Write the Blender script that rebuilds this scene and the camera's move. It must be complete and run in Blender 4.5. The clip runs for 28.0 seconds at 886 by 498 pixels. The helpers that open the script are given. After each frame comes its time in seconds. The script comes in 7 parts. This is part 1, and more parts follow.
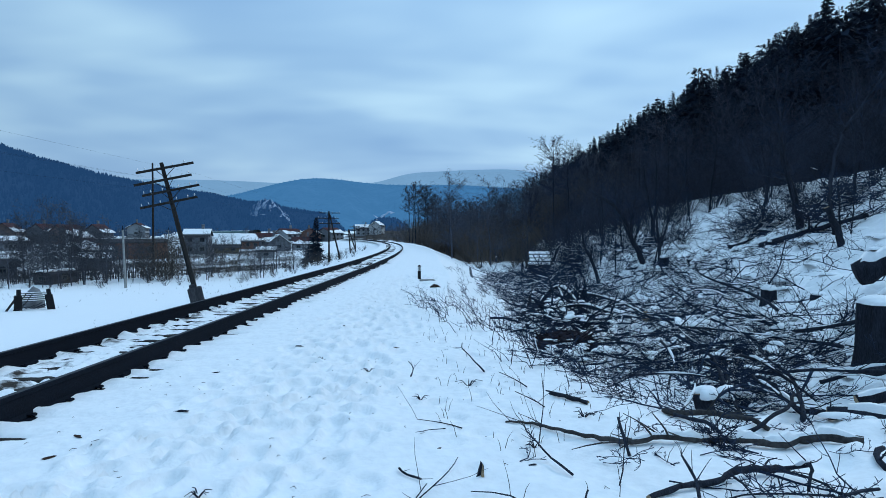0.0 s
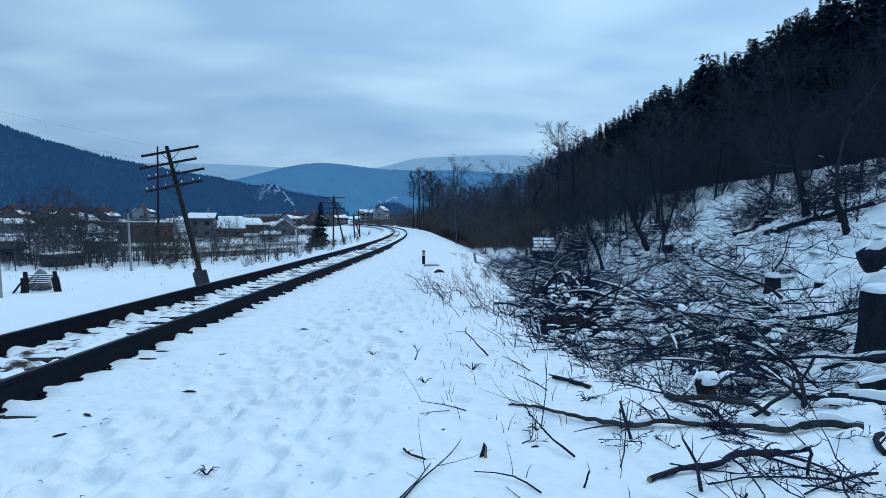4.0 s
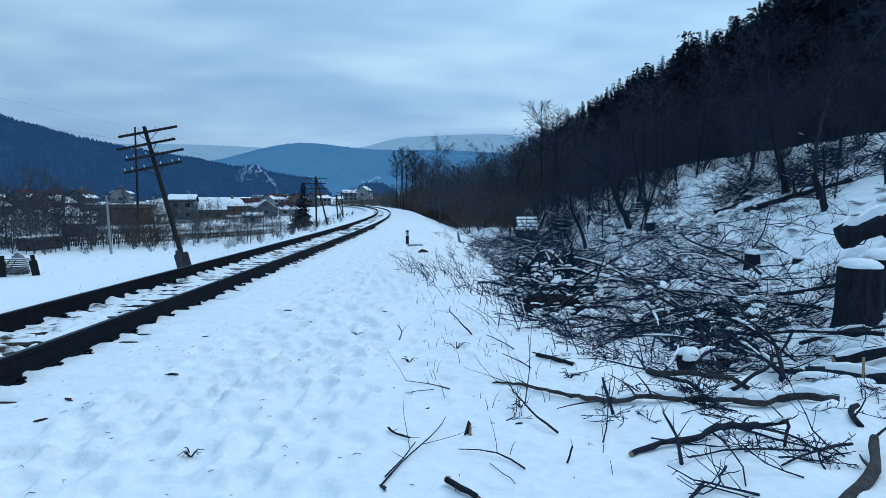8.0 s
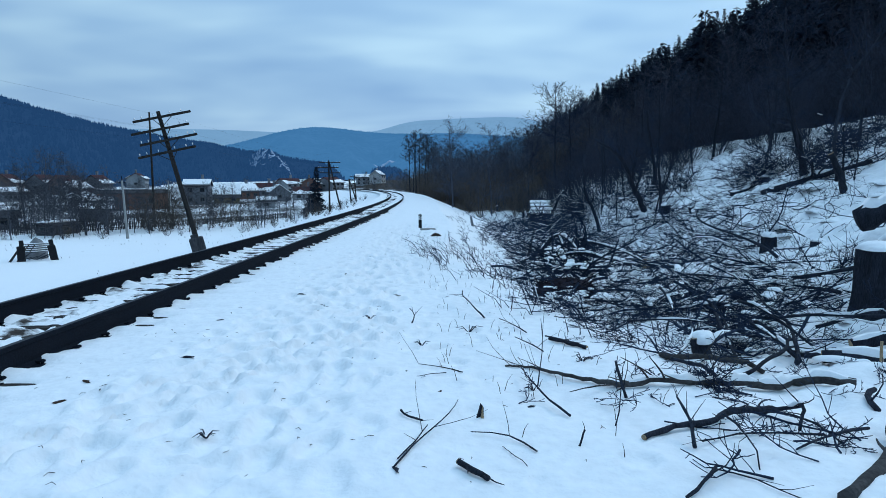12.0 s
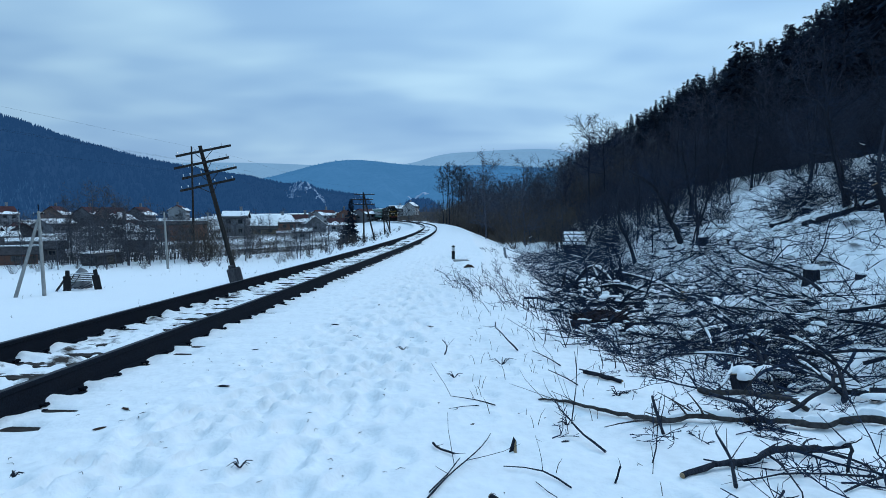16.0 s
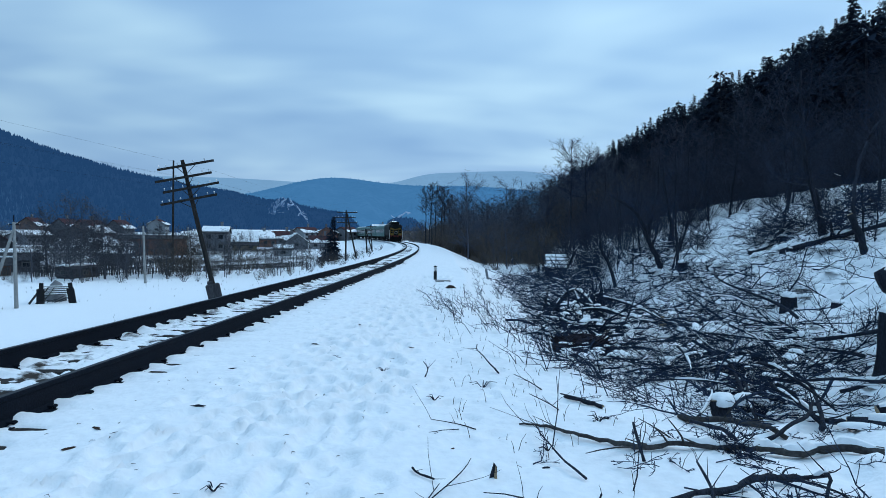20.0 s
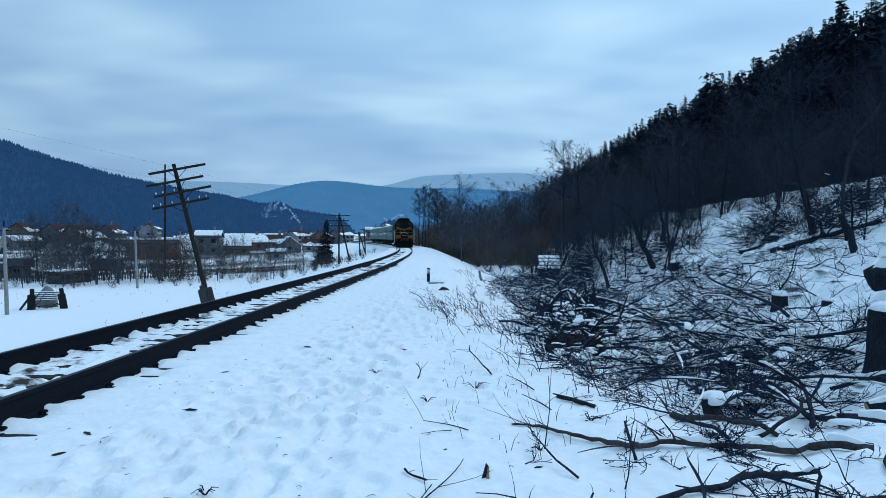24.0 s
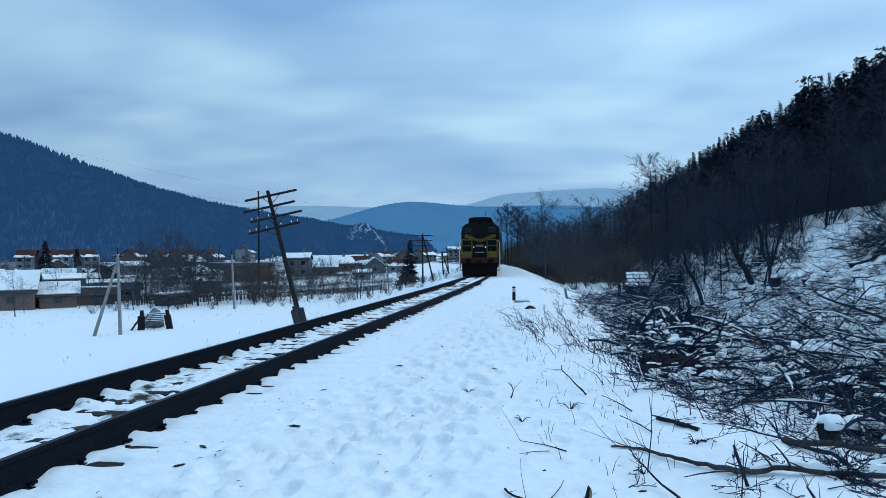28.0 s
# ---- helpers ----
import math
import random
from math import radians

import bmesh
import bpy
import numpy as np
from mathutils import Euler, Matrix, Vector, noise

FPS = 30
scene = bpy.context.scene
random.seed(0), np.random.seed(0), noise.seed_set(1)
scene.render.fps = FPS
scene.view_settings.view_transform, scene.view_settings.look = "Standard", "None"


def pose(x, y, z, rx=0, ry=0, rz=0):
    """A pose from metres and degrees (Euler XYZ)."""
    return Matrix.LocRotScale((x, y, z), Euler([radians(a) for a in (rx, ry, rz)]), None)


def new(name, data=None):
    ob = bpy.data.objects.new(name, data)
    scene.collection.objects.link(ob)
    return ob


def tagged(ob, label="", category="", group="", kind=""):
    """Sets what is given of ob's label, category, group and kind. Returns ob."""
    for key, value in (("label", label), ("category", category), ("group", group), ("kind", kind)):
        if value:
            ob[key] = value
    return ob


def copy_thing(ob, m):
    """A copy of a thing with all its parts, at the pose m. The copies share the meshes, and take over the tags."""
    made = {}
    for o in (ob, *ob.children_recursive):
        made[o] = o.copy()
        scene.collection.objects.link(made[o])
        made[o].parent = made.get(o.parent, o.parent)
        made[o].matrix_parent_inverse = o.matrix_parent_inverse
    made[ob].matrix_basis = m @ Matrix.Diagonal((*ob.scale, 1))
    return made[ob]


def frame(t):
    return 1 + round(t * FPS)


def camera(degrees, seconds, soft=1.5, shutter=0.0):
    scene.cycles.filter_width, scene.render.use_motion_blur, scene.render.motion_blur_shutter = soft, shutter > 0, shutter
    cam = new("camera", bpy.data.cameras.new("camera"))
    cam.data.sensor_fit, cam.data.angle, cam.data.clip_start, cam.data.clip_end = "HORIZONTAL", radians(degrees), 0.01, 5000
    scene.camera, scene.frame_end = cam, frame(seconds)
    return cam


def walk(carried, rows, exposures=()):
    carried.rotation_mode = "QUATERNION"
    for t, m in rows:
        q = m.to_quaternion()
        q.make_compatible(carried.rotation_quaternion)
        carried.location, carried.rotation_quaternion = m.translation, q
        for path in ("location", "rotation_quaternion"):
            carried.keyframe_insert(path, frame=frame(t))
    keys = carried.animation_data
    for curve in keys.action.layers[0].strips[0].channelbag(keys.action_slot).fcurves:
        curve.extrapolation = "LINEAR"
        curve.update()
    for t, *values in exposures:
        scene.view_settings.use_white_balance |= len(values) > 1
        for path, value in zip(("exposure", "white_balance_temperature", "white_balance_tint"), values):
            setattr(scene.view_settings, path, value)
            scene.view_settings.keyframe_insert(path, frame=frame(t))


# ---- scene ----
cam = camera(70.3, 28.0, soft=0.85)
# seconds, place, and the turn: yaw, pitch, roll in degrees
PATH = (
    (0.0, -0.000, 0.019, 1.464, 1.10, -1.28, -0.02),
    (0.5, 0.000, 0.039, 1.471, 0.89, -0.64, -0.18),
    (1.0, 0.003, 0.018, 1.464, -0.34, -1.66, -0.80),
    (1.5, 0.005, 0.012, 1.458, 0.31, -2.79, -0.51),
    (2.0, 0.020, 0.005, 1.458, 1.16, -2.26, 0.22),
    (2.5, 0.026, 0.000, 1.462, 1.57, -2.65, 1.00),
    (4.5, -0.018, -0.017, 1.451, 1.48, -2.57, -0.70),
    (5.0, -0.022, 0.001, 1.454, 1.51, -3.32, -0.44),
    (5.5, -0.010, 0.020, 1.454, 1.80, -3.78, 0.06),
    (6.0, -0.001, 0.028, 1.451, 0.95, -3.78, 0.17),
    (6.5, -0.008, 0.017, 1.456, 1.52, -3.58, -0.04),
    (7.0, -0.012, 0.014, 1.447, 1.04, -4.41, 0.03),
    (7.5, -0.006, 0.027, 1.446, 0.76, -4.75, 0.13),
    (8.0, -0.000, -0.000, 1.450, 0.00, -4.42, 0.00),
    (8.5, 0.001, -0.016, 1.455, 0.74, -3.89, 0.14),
    (9.0, -0.005, -0.024, 1.461, 0.76, -3.66, 0.31),
    (9.5, -0.006, -0.021, 1.457, 2.62, -3.80, 0.95),
    (10.0, -0.006, -0.008, 1.450, 3.48, -4.38, 0.51),
    (10.5, 0.011, -0.001, 1.440, 2.79, -5.33, 0.54),
    (11.0, 0.014, 0.003, 1.447, 2.08, -5.10, 0.39),
    (11.5, 0.013, 0.009, 1.444, 1.28, -5.43, 0.75),
    (12.0, 0.008, 0.016, 1.444, 1.18, -5.88, 0.23),
    (12.5, 0.006, 0.013, 1.453, 1.19, -4.74, 0.52),
    (14.5, 0.003, 0.050, 1.441, 1.05, -4.04, -0.28),
    (15.0, 0.011, 0.012, 1.443, 2.28, -3.52, 0.29),
    (15.5, 0.012, 0.005, 1.448, 3.29, -3.03, 0.27),
    (16.0, 0.012, -0.007, 1.448, 4.20, -3.02, 0.29),
    (16.5, 0.018, -0.017, 1.450, 3.96, -2.37, 0.69),
    (17.0, 0.021, -0.016, 1.448, 4.06, -1.90, 0.28),
    (17.5, 0.016, -0.010, 1.446, 4.15, -2.02, 0.35),
    (18.0, 0.016, 0.005, 1.442, 4.48, -2.20, -0.11),
    (18.5, 0.014, 0.001, 1.450, 5.08, -1.61, -0.05),
    (19.0, 0.006, -0.001, 1.452, 3.62, -0.41, -0.38),
    (19.5, -0.001, 0.012, 1.458, 3.31, -1.13, -0.35),
    (20.0, -0.003, 0.013, 1.461, 2.60, -1.20, -0.95),
    (20.5, -0.008, 0.021, 1.457, 1.59, -2.06, -1.79),
    (21.0, 0.003, 0.020, 1.455, 1.26, -1.07, -0.63),
    (21.5, 0.011, 0.011, 1.451, 1.58, -1.49, -1.11),
    (23.5, 0.013, 0.013, 1.448, 1.97, -1.26, -0.59),
    (24.0, 0.018, 0.007, 1.452, 2.00, -0.99, -0.48),
    (24.5, 0.018, 0.012, 1.454, 2.13, -1.15, -0.34),
    (25.0, 0.023, 0.017, 1.451, 2.45, -1.20, -0.24),
    (25.5, 0.029, 0.029, 1.454, 2.47, 0.24, -0.48),
    (26.0, 0.029, 0.018, 1.440, 3.23, -0.40, 0.45),
    (26.5, 0.021, 0.015, 1.464, 4.29, -0.07, 0.95),
    (27.0, -0.040, -0.029, 1.486, 6.95, 1.01, -1.27),
    (27.5, -0.057, -0.059, 1.469, 7.72, 1.21, 1.24),
    (28.0, -0.072, -0.060, 1.463, 9.46, 0.72, 0.59),
)
walk(cam, [(t, pose(x, y, z, 90 + pitch, roll, yaw)) for t, x, y, z, yaw, pitch, roll in PATH])

# ---------------------------------------------------------------- light: a dull winter evening under streaky cloud
world = bpy.data.worlds.new("winter_sky")
scene.world = world
world.use_nodes = True
wn, wl = world.node_tree.nodes, world.node_tree.links
wn.clear()


def wnode(kind, **sets):
    n = wn.new(kind)
    for key, value in sets.items():
        n.inputs[key.replace("_", " ")].default_value = value
    return n


def wmath(op, a, b=None):
    n = wn.new("ShaderNodeMath")
    n.operation = op
    for i, v in enumerate((a, b)):
        if v is None:
            continue
        if isinstance(v, (int, float)):
            n.inputs[i].default_value = v
        else:
            wl.new(v, n.inputs[i])
    return n.outputs[0]


SUN_UP, SUN_TURN = 36.0, 53.0
sky = wn.new("ShaderNodeTexSky")
sky.sky_type, sky.sun_disc = "NISHITA", False
sky.sun_elevation, sky.sun_rotation = radians(SUN_UP), radians(SUN_TURN)
sky_glow = wnode("ShaderNodeBackground", Strength=0.07)
wl.new(sky.outputs[0], sky_glow.inputs[0])
coord = wn.new("ShaderNodeTexCoord")
split = wn.new("ShaderNodeSeparateXYZ")
wl.new(coord.outputs["Generated"], split.inputs[0])
rise = wmath("MAXIMUM", split.outputs[2], 0.0)
flat = wmath("ADD", rise, 0.20)                      # a cloud deck seen from below
deck = wn.new("ShaderNodeCombineXYZ")
wl.new(wmath("DIVIDE", split.outputs[0], flat), deck.inputs[0])
wl.new(wmath("DIVIDE", split.outputs[1], flat), deck.inputs[1])


def cloud(scale, turn, stretch, detail, warp, shift):
    place = wn.new("ShaderNodeMapping")
    place.inputs["Rotation"].default_value = (0, 0, radians(turn))
    place.inputs["Scale"].default_value = (scale, scale * stretch, 1)
    place.inputs["Location"].default_value = (shift, shift * 0.7, 0)
    wl.new(deck.outputs[0], place.inputs[0])
    n = wnode("ShaderNodeTexNoise", Scale=1.0, Detail=detail, Roughness=0.5, Distortion=warp)
    wl.new(place.outputs[0], n.inputs["Vector"])
    return n.outputs[0]


streaks = wmath("ADD", wmath("MULTIPLY", cloud(0.62, 22, 1.9, 3.0, 0.4, 3.1), 0.55), wmath("MULTIPLY", cloud(1.15, -32, 1.3, 2.5, 0.3, 7.7), 0.45))
ramp = wn.new("ShaderNodeValToRGB")
stops = ramp.color_ramp.elements
stops[0].position, stops[0].color = 0.39, (0.205, 0.400, 0.690, 1)
stops[1].position, stops[1].color = 0.63, (0.500, 0.765, 0.960, 1)
mid = stops.new(0.5)
mid.color = (0.310, 0.535, 0.800, 1)
wl.new(streaks, ramp.inputs[0])
low = wn.new("ShaderNodeMix")                         # paler and greyer towards the horizon
low.data_type = "RGBA"
haze_fac = wmath("MULTIPLY", wmath("POWER", wmath("SUBTRACT", 1.0, wmath("MINIMUM", rise, 1.0)), 10.0), 0.70)
wl.new(haze_fac, low.inputs[0])
wl.new(ramp.outputs[0], low.inputs[6])
low.inputs[7].default_value = (0.410, 0.600, 0.840, 1)
cloud_glow = wn.new("ShaderNodeBackground")
wl.new(low.outputs[2], cloud_glow.inputs[0])
sunward = wmath("ADD", wmath("MULTIPLY", split.outputs[0], 0.8), wmath("MULTIPLY", split.outputs[1], 0.6))
wl.new(wmath("ADD", wmath("ADD", 0.89, wmath("MULTIPLY", sunward, 0.24)), wmath("MULTIPLY", wmath("POWER", rise, 1.9), 1.08)), cloud_glow.inputs[1])
blend = wn.new("ShaderNodeMixShader")
blend.inputs[0].default_value = 0.94
wl.new(sky_glow.outputs[0], blend.inputs[1])
wl.new(cloud_glow.outputs[0], blend.inputs[2])
wl.new(blend.outputs[0], wn.new("ShaderNodeOutputWorld").inputs[0])

sun = new("sun", bpy.data.lights.new("sun", "SUN"))
sun.data.energy, sun.data.angle, sun.data.color = 0.74, radians(14), (0.95, 0.97, 1.0)
sun.matrix_world = pose(0, 0, 60, 90 - SUN_UP, 0, 180 - SUN_TURN)
scene.view_settings.exposure = 0.0

# ---------------------------------------------------------------- the lie of the land
TRACK_X, CURVE_Y, CURVE_R = -4.86, 22.0, 640.0      # straight track along y, then a bend to the left
EDGE_Y, EDGE_D = (-60, 3, 6, 9, 15, 24, 40, 100, 700), (7.5, 7.2, 6.6, 5.9, 4.5, 4.7, 4.1, 4.2, 4.2)
DITCH_Y, DITCH_Z = (-60, 3, 6, 9, 15, 25, 60, 700), (-0.25, -0.25, -0.32, -0.5, -0.75, -1.3, -1.8, -1.5)
FOOT_Y, FOOT_X = (-60, 2, 7.6, 13, 22, 40, 80, 150, 300, 700), (4.2, 4.2, 4.2, 5.1, 6.1, 6.8, 8.0, 4.0, -20.0, -60.0)


def smooth(a, b, x):
    s = np.clip((x - a) / (b - a), 0, 1)
    return s * s * (3 - 2 * s)


def soft_max(a, b, k):
    h = np.clip(0.5 + 0.5 * (a - b) / k, 0, 1)
    return b + (a - b) * h + k * h * (1 - h)


def off_track(x, y):
    """Distance from the track's middle line, positive on the hill's side."""
    bend = np.hypot(x - (TRACK_X - CURVE_R), y - CURVE_Y) - CURVE_R
    return np.where(y > CURVE_Y, bend, x - TRACK_X)


WAVE_SETS = {}


def waves(x, y, size, seed):
    """A cheap rolling unevenness between about -1 and 1."""
    if (size, seed) not in WAVE_SETS:
        r = np.random.RandomState(seed)
        WAVE_SETS[size, seed] = [(r.uniform(0, 6.28), r.uniform(0, 6.28), 6.28 / size * r.uniform(0.6, 1.9)) for _ in range(7)]
    s = 0
    for a, p, f in WAVE_SETS[size, seed]:
        s = s + np.sin((x * np.cos(a) + y * np.sin(a)) * f + p + 0.7 * np.sin((x * np.sin(a) - y * np.cos(a)) * f * 0.6))
    return s / 3.4


def base_height(x, y):
    x, y = np.asarray(x, float), np.asarray(y, float)
    d = off_track(x, y)
    # the valley side: a drop from the track bed to the fields
    fall = np.clip(-d - 1.5, 0, None)
    left = -0.23 - 0.275 * fall
    left = soft_max(left, -5.0 + 5.5 * smooth(70, 330, np.hypot(x, y)), 1.2)
    # the hill side: a shoulder, a ditch, the cleared slope, a terrace and the wooded hill
    edge, ditch, foot = np.interp(y, EDGE_Y, EDGE_D), np.interp(y, DITCH_Y, DITCH_Z), np.interp(y, FOOT_Y, FOOT_X)
    out = np.clip(d - edge, 0, None)
    right = soft_max(-0.19 - 0.42 * out + 0 * d, ditch + 0 * d, 0.25)
    up = x - foot
    slope = ditch + np.where(up > 0, 0.47, 0.1) * up + (-0.5 - ditch) * smooth(0, 2.5, up)
    slope = -soft_max(-slope, -4.0 + 0.0 * up, 0.6)
    wood = 4.0 + 0.62 * (x - 28.0)
    wood = np.minimum(wood, 42 + 0.1 * x)
    wood = wood * (1 - smooth(240, 420, y))
    hill = soft_max(slope, wood, 1.5)
    right = soft_max(right, hill, 0.4)
    right = right + 4.2 * smooth(8, 45, d) * smooth(170, 260, y)
    z = np.where(d < 0, left, right)
    rough = smooth(1.8, 4.0, np.abs(d))
    lumps = smooth(0, 1.2, d - edge) * (1 - smooth(2.5, 6, up)) * (y < 40)
    z = z + lumps * (0.045 * waves(x, y, 0.9, 7) + 0.03 * waves(x, y, 0.5, 8))
    bank = smooth(0.5, 2.0, up) * (1 - smooth(9, 12, up)) * (y < 46) * (d > 0)
    z = z + bank * (0.07 * waves(x, y, 1.5, 17) + 0.05 * waves(x, y, 0.75, 18))
    z = z + rough * (0.025 * waves(x, y, 1.9, 3) + 0.05 * waves(x, y, 7.0, 4) * smooth(3.5, 8, np.abs(d)))
    return z


def wave(x, y, size, seed):
    """waves() at one place."""
    if (size, seed) not in WAVE_SETS:
        waves(np.zeros(1), np.zeros(1), size, seed)
    s = 0.0
    for a, p, f in WAVE_SETS[size, seed]:
        c, n = math.cos(a), math.sin(a)
        s += math.sin((x * c + y * n) * f + p + 0.7 * math.sin((x * n - y * c) * f * 0.6))
    return s / 3.4


def ground(x, y):
    """The ground's height at one place."""
    return float(base_height(np.array([x]), np.array([y]))[0])

# ---------------------------------------------------------------- tools: materials
def material(name, color, rough=0.8, metal=0.0, vary=0.25, scale=6.0, fine=60.0, bump=0.3, depth=0.01, tint=None, spread=0.0, stretch=(1, 1, 1), emit=None, coords="Object", spec=0.08):
    """A surface with variation at two scales: broad stains (scale) and grain (fine). spread: from piece to piece."""
    m = bpy.data.materials.new(name)
    m.use_nodes = True
    nodes, links = m.node_tree.nodes, m.node_tree.links
    p = nodes["Principled BSDF"]
    p.inputs["Roughness"].default_value, p.inputs["Metallic"].default_value = rough, metal
    p.inputs["Specular IOR Level"].default_value = spec
    tc, mp = nodes.new("ShaderNodeTexCoord"), nodes.new("ShaderNodeMapping")
    mp.inputs["Scale"].default_value = stretch
    links.new(tc.outputs[coords], mp.inputs[0])
    broad, grain = nodes.new("ShaderNodeTexNoise"), nodes.new("ShaderNodeTexNoise")
    broad.inputs["Scale"].default_value, broad.inputs["Detail"].default_value = scale, 4
    grain.inputs["Scale"].default_value, grain.inputs["Detail"].default_value = fine, 3
    links.new(mp.outputs[0], broad.inputs["Vector"])
    links.new(mp.outputs[0], grain.inputs["Vector"])
    other = tint or tuple(c * 0.45 for c in color)
    mix = nodes.new("ShaderNodeMix")
    mix.data_type = "RGBA"
    mix.inputs[6].default_value, mix.inputs[7].default_value = (*color, 1), (*other, 1)
    span = nodes.new("ShaderNodeMapRange")
    span.inputs["From Min"].default_value, span.inputs["From Max"].default_value = 0.35, 0.7
    span.inputs["To Max"].default_value = min(1.0, vary * 2)
    links.new(broad.outputs[0], span.inputs[0])
    links.new(span.outputs[0], mix.inputs[0])
    hsv = nodes.new("ShaderNodeHueSaturation")
    value = nodes.new("ShaderNodeMapRange")
    value.inputs["To Min"].default_value, value.inputs["To Max"].default_value = 1 - vary * 0.8, 1 + vary * 0.8
    value.inputs["From Min"].default_value, value.inputs["From Max"].default_value = 0.3, 0.7
    links.new(grain.outputs[0], value.inputs[0])
    if spread:
        info, apart, times = nodes.new("ShaderNodeObjectInfo"), nodes.new("ShaderNodeMapRange"), nodes.new("ShaderNodeMath")
        apart.inputs["To Min"].default_value, apart.inputs["To Max"].default_value = 1 - spread, 1 + spread
        links.new(info.outputs["Random"], apart.inputs[0])
        times.operation = "MULTIPLY"
        links.new(value.outputs[0], times.inputs[0])
        links.new(apart.outputs[0], times.inputs[1])
        links.new(times.outputs[0], hsv.inputs["Value"])
    else:
        links.new(value.outputs[0], hsv.inputs["Value"])
    links.new(mix.outputs[2], hsv.inputs["Color"])
    links.new(hsv.outputs[0], p.inputs["Base Color"])
    if bump:
        b = nodes.new("ShaderNodeBump")
        b.inputs["Strength"].default_value, b.inputs["Distance"].default_value = bump, depth
        links.new(grain.outputs[0], b.inputs["Height"])
        links.new(b.outputs[0], p.inputs["Normal"])
    if emit:
        p.inputs["Emission Color"].default_value, p.inputs["Emission Strength"].default_value = (*emit[:3], 1), emit[3]
    return m


SNOW = material("snow", (0.84, 0.845, 0.85), 0.75, vary=0.05, scale=1.1, fine=11, bump=0.42, depth=0.04, coords="Object", tint=(0.77, 0.78, 0.80))
RAIL = material("rail_steel", (0.008, 0.011, 0.017), 0.72, 0.0, 0.4, 5, 70, 0.3, 0.004, tint=(0.010, 0.012, 0.017), spec=0.03)
RAIL_TOP = material("dull_rail_top", (0.030, 0.031, 0.035), 0.5, 0.2, 0.25, 4, 50, 0.1, 0.001)
SLEEPER = material("tarred_sleeper_wood", (0.050, 0.045, 0.042), 0.85, 0, 0.4, 4, 40, 0.6, 0.01, stretch=(0.3, 3, 3), spread=0.25)
POLE_WOOD = material("weathered_pole_wood", (0.036, 0.033, 0.032), 0.9, 0, 0.4, 2, 30, 0.6, 0.01, stretch=(4, 4, 0.4))
BARK = material("bark", (0.032, 0.038, 0.053), 0.92, 0, 0.45, 3, 26, 0.8, 0.02, stretch=(3, 3, 0.7), spread=0.25)
PALE_BARK = material("pale_grey_bark", (0.070, 0.066, 0.066), 0.9, 0, 0.4, 4, 34, 0.6, 0.01)
TWIG = material("twigs", (0.027, 0.040, 0.070), 0.9, 0, 0.4, 1.5, 20, 0, spread=0.2)
BROWN_TWIG = material("brown_twigs", (0.080, 0.068, 0.060), 0.9, 0, 0.45, 0.6, 12, 0, tint=(0.07, 0.058, 0.052), spread=0.3)
# far twigs: the bluish haze of distance is mixed into their colour
HAZY_TWIG = material("haze_tinted_twigs", (0.056, 0.067, 0.096), 0.9, 0, 0.45, 0.5, 9, 0, tint=(0.066, 0.064, 0.072), spread=0.35)
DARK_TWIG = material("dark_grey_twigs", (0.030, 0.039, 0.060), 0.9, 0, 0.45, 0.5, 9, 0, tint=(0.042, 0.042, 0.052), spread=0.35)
CUT_WOOD = material("fresh_cut_wood", (0.33, 0.25, 0.16), 0.8, 0, 0.3, 14, 90, 0.3, 0.003, tint=(0.25, 0.16, 0.09))
NEEDLES = material("conifer_needles", (0.013, 0.024, 0.042), 0.85, 0, 0.5, 0.4, 9, 0, tint=(0.009, 0.016, 0.029), spread=0.35)
# the village's blue haze is put into the garden twigs' colour
GARDEN_TWIG = material("haze_tinted_garden_twigs", (0.074, 0.078, 0.094), 0.9, 0, 0.45, 0.6, 12, 0, tint=(0.060, 0.058, 0.064), spread=0.3)
LEAF = material("dead_leaf", (0.060, 0.038, 0.030), 0.85, 0, 0.4, 20, 90, 0.3, 0.002)
CONCRETE = material("concrete", (0.30, 0.30, 0.29), 0.9, 0, 0.25, 3, 45, 0.4, 0.004)
DARK_PAINT = material("black_marker_paint", (0.02, 0.02, 0.022), 0.7, 0, 0.3, 9, 60, 0.2, 0.002)
WHITE_PAINT = material("white_marker_paint", (0.72, 0.72, 0.70), 0.7, 0, 0.15, 9, 60, 0.2, 0.002)
GLASS_WHITE = material("grey_white_porcelain", (0.66, 0.68, 0.70), 0.25, 0, 0.1, 9, 40, 0, spec=0.5)


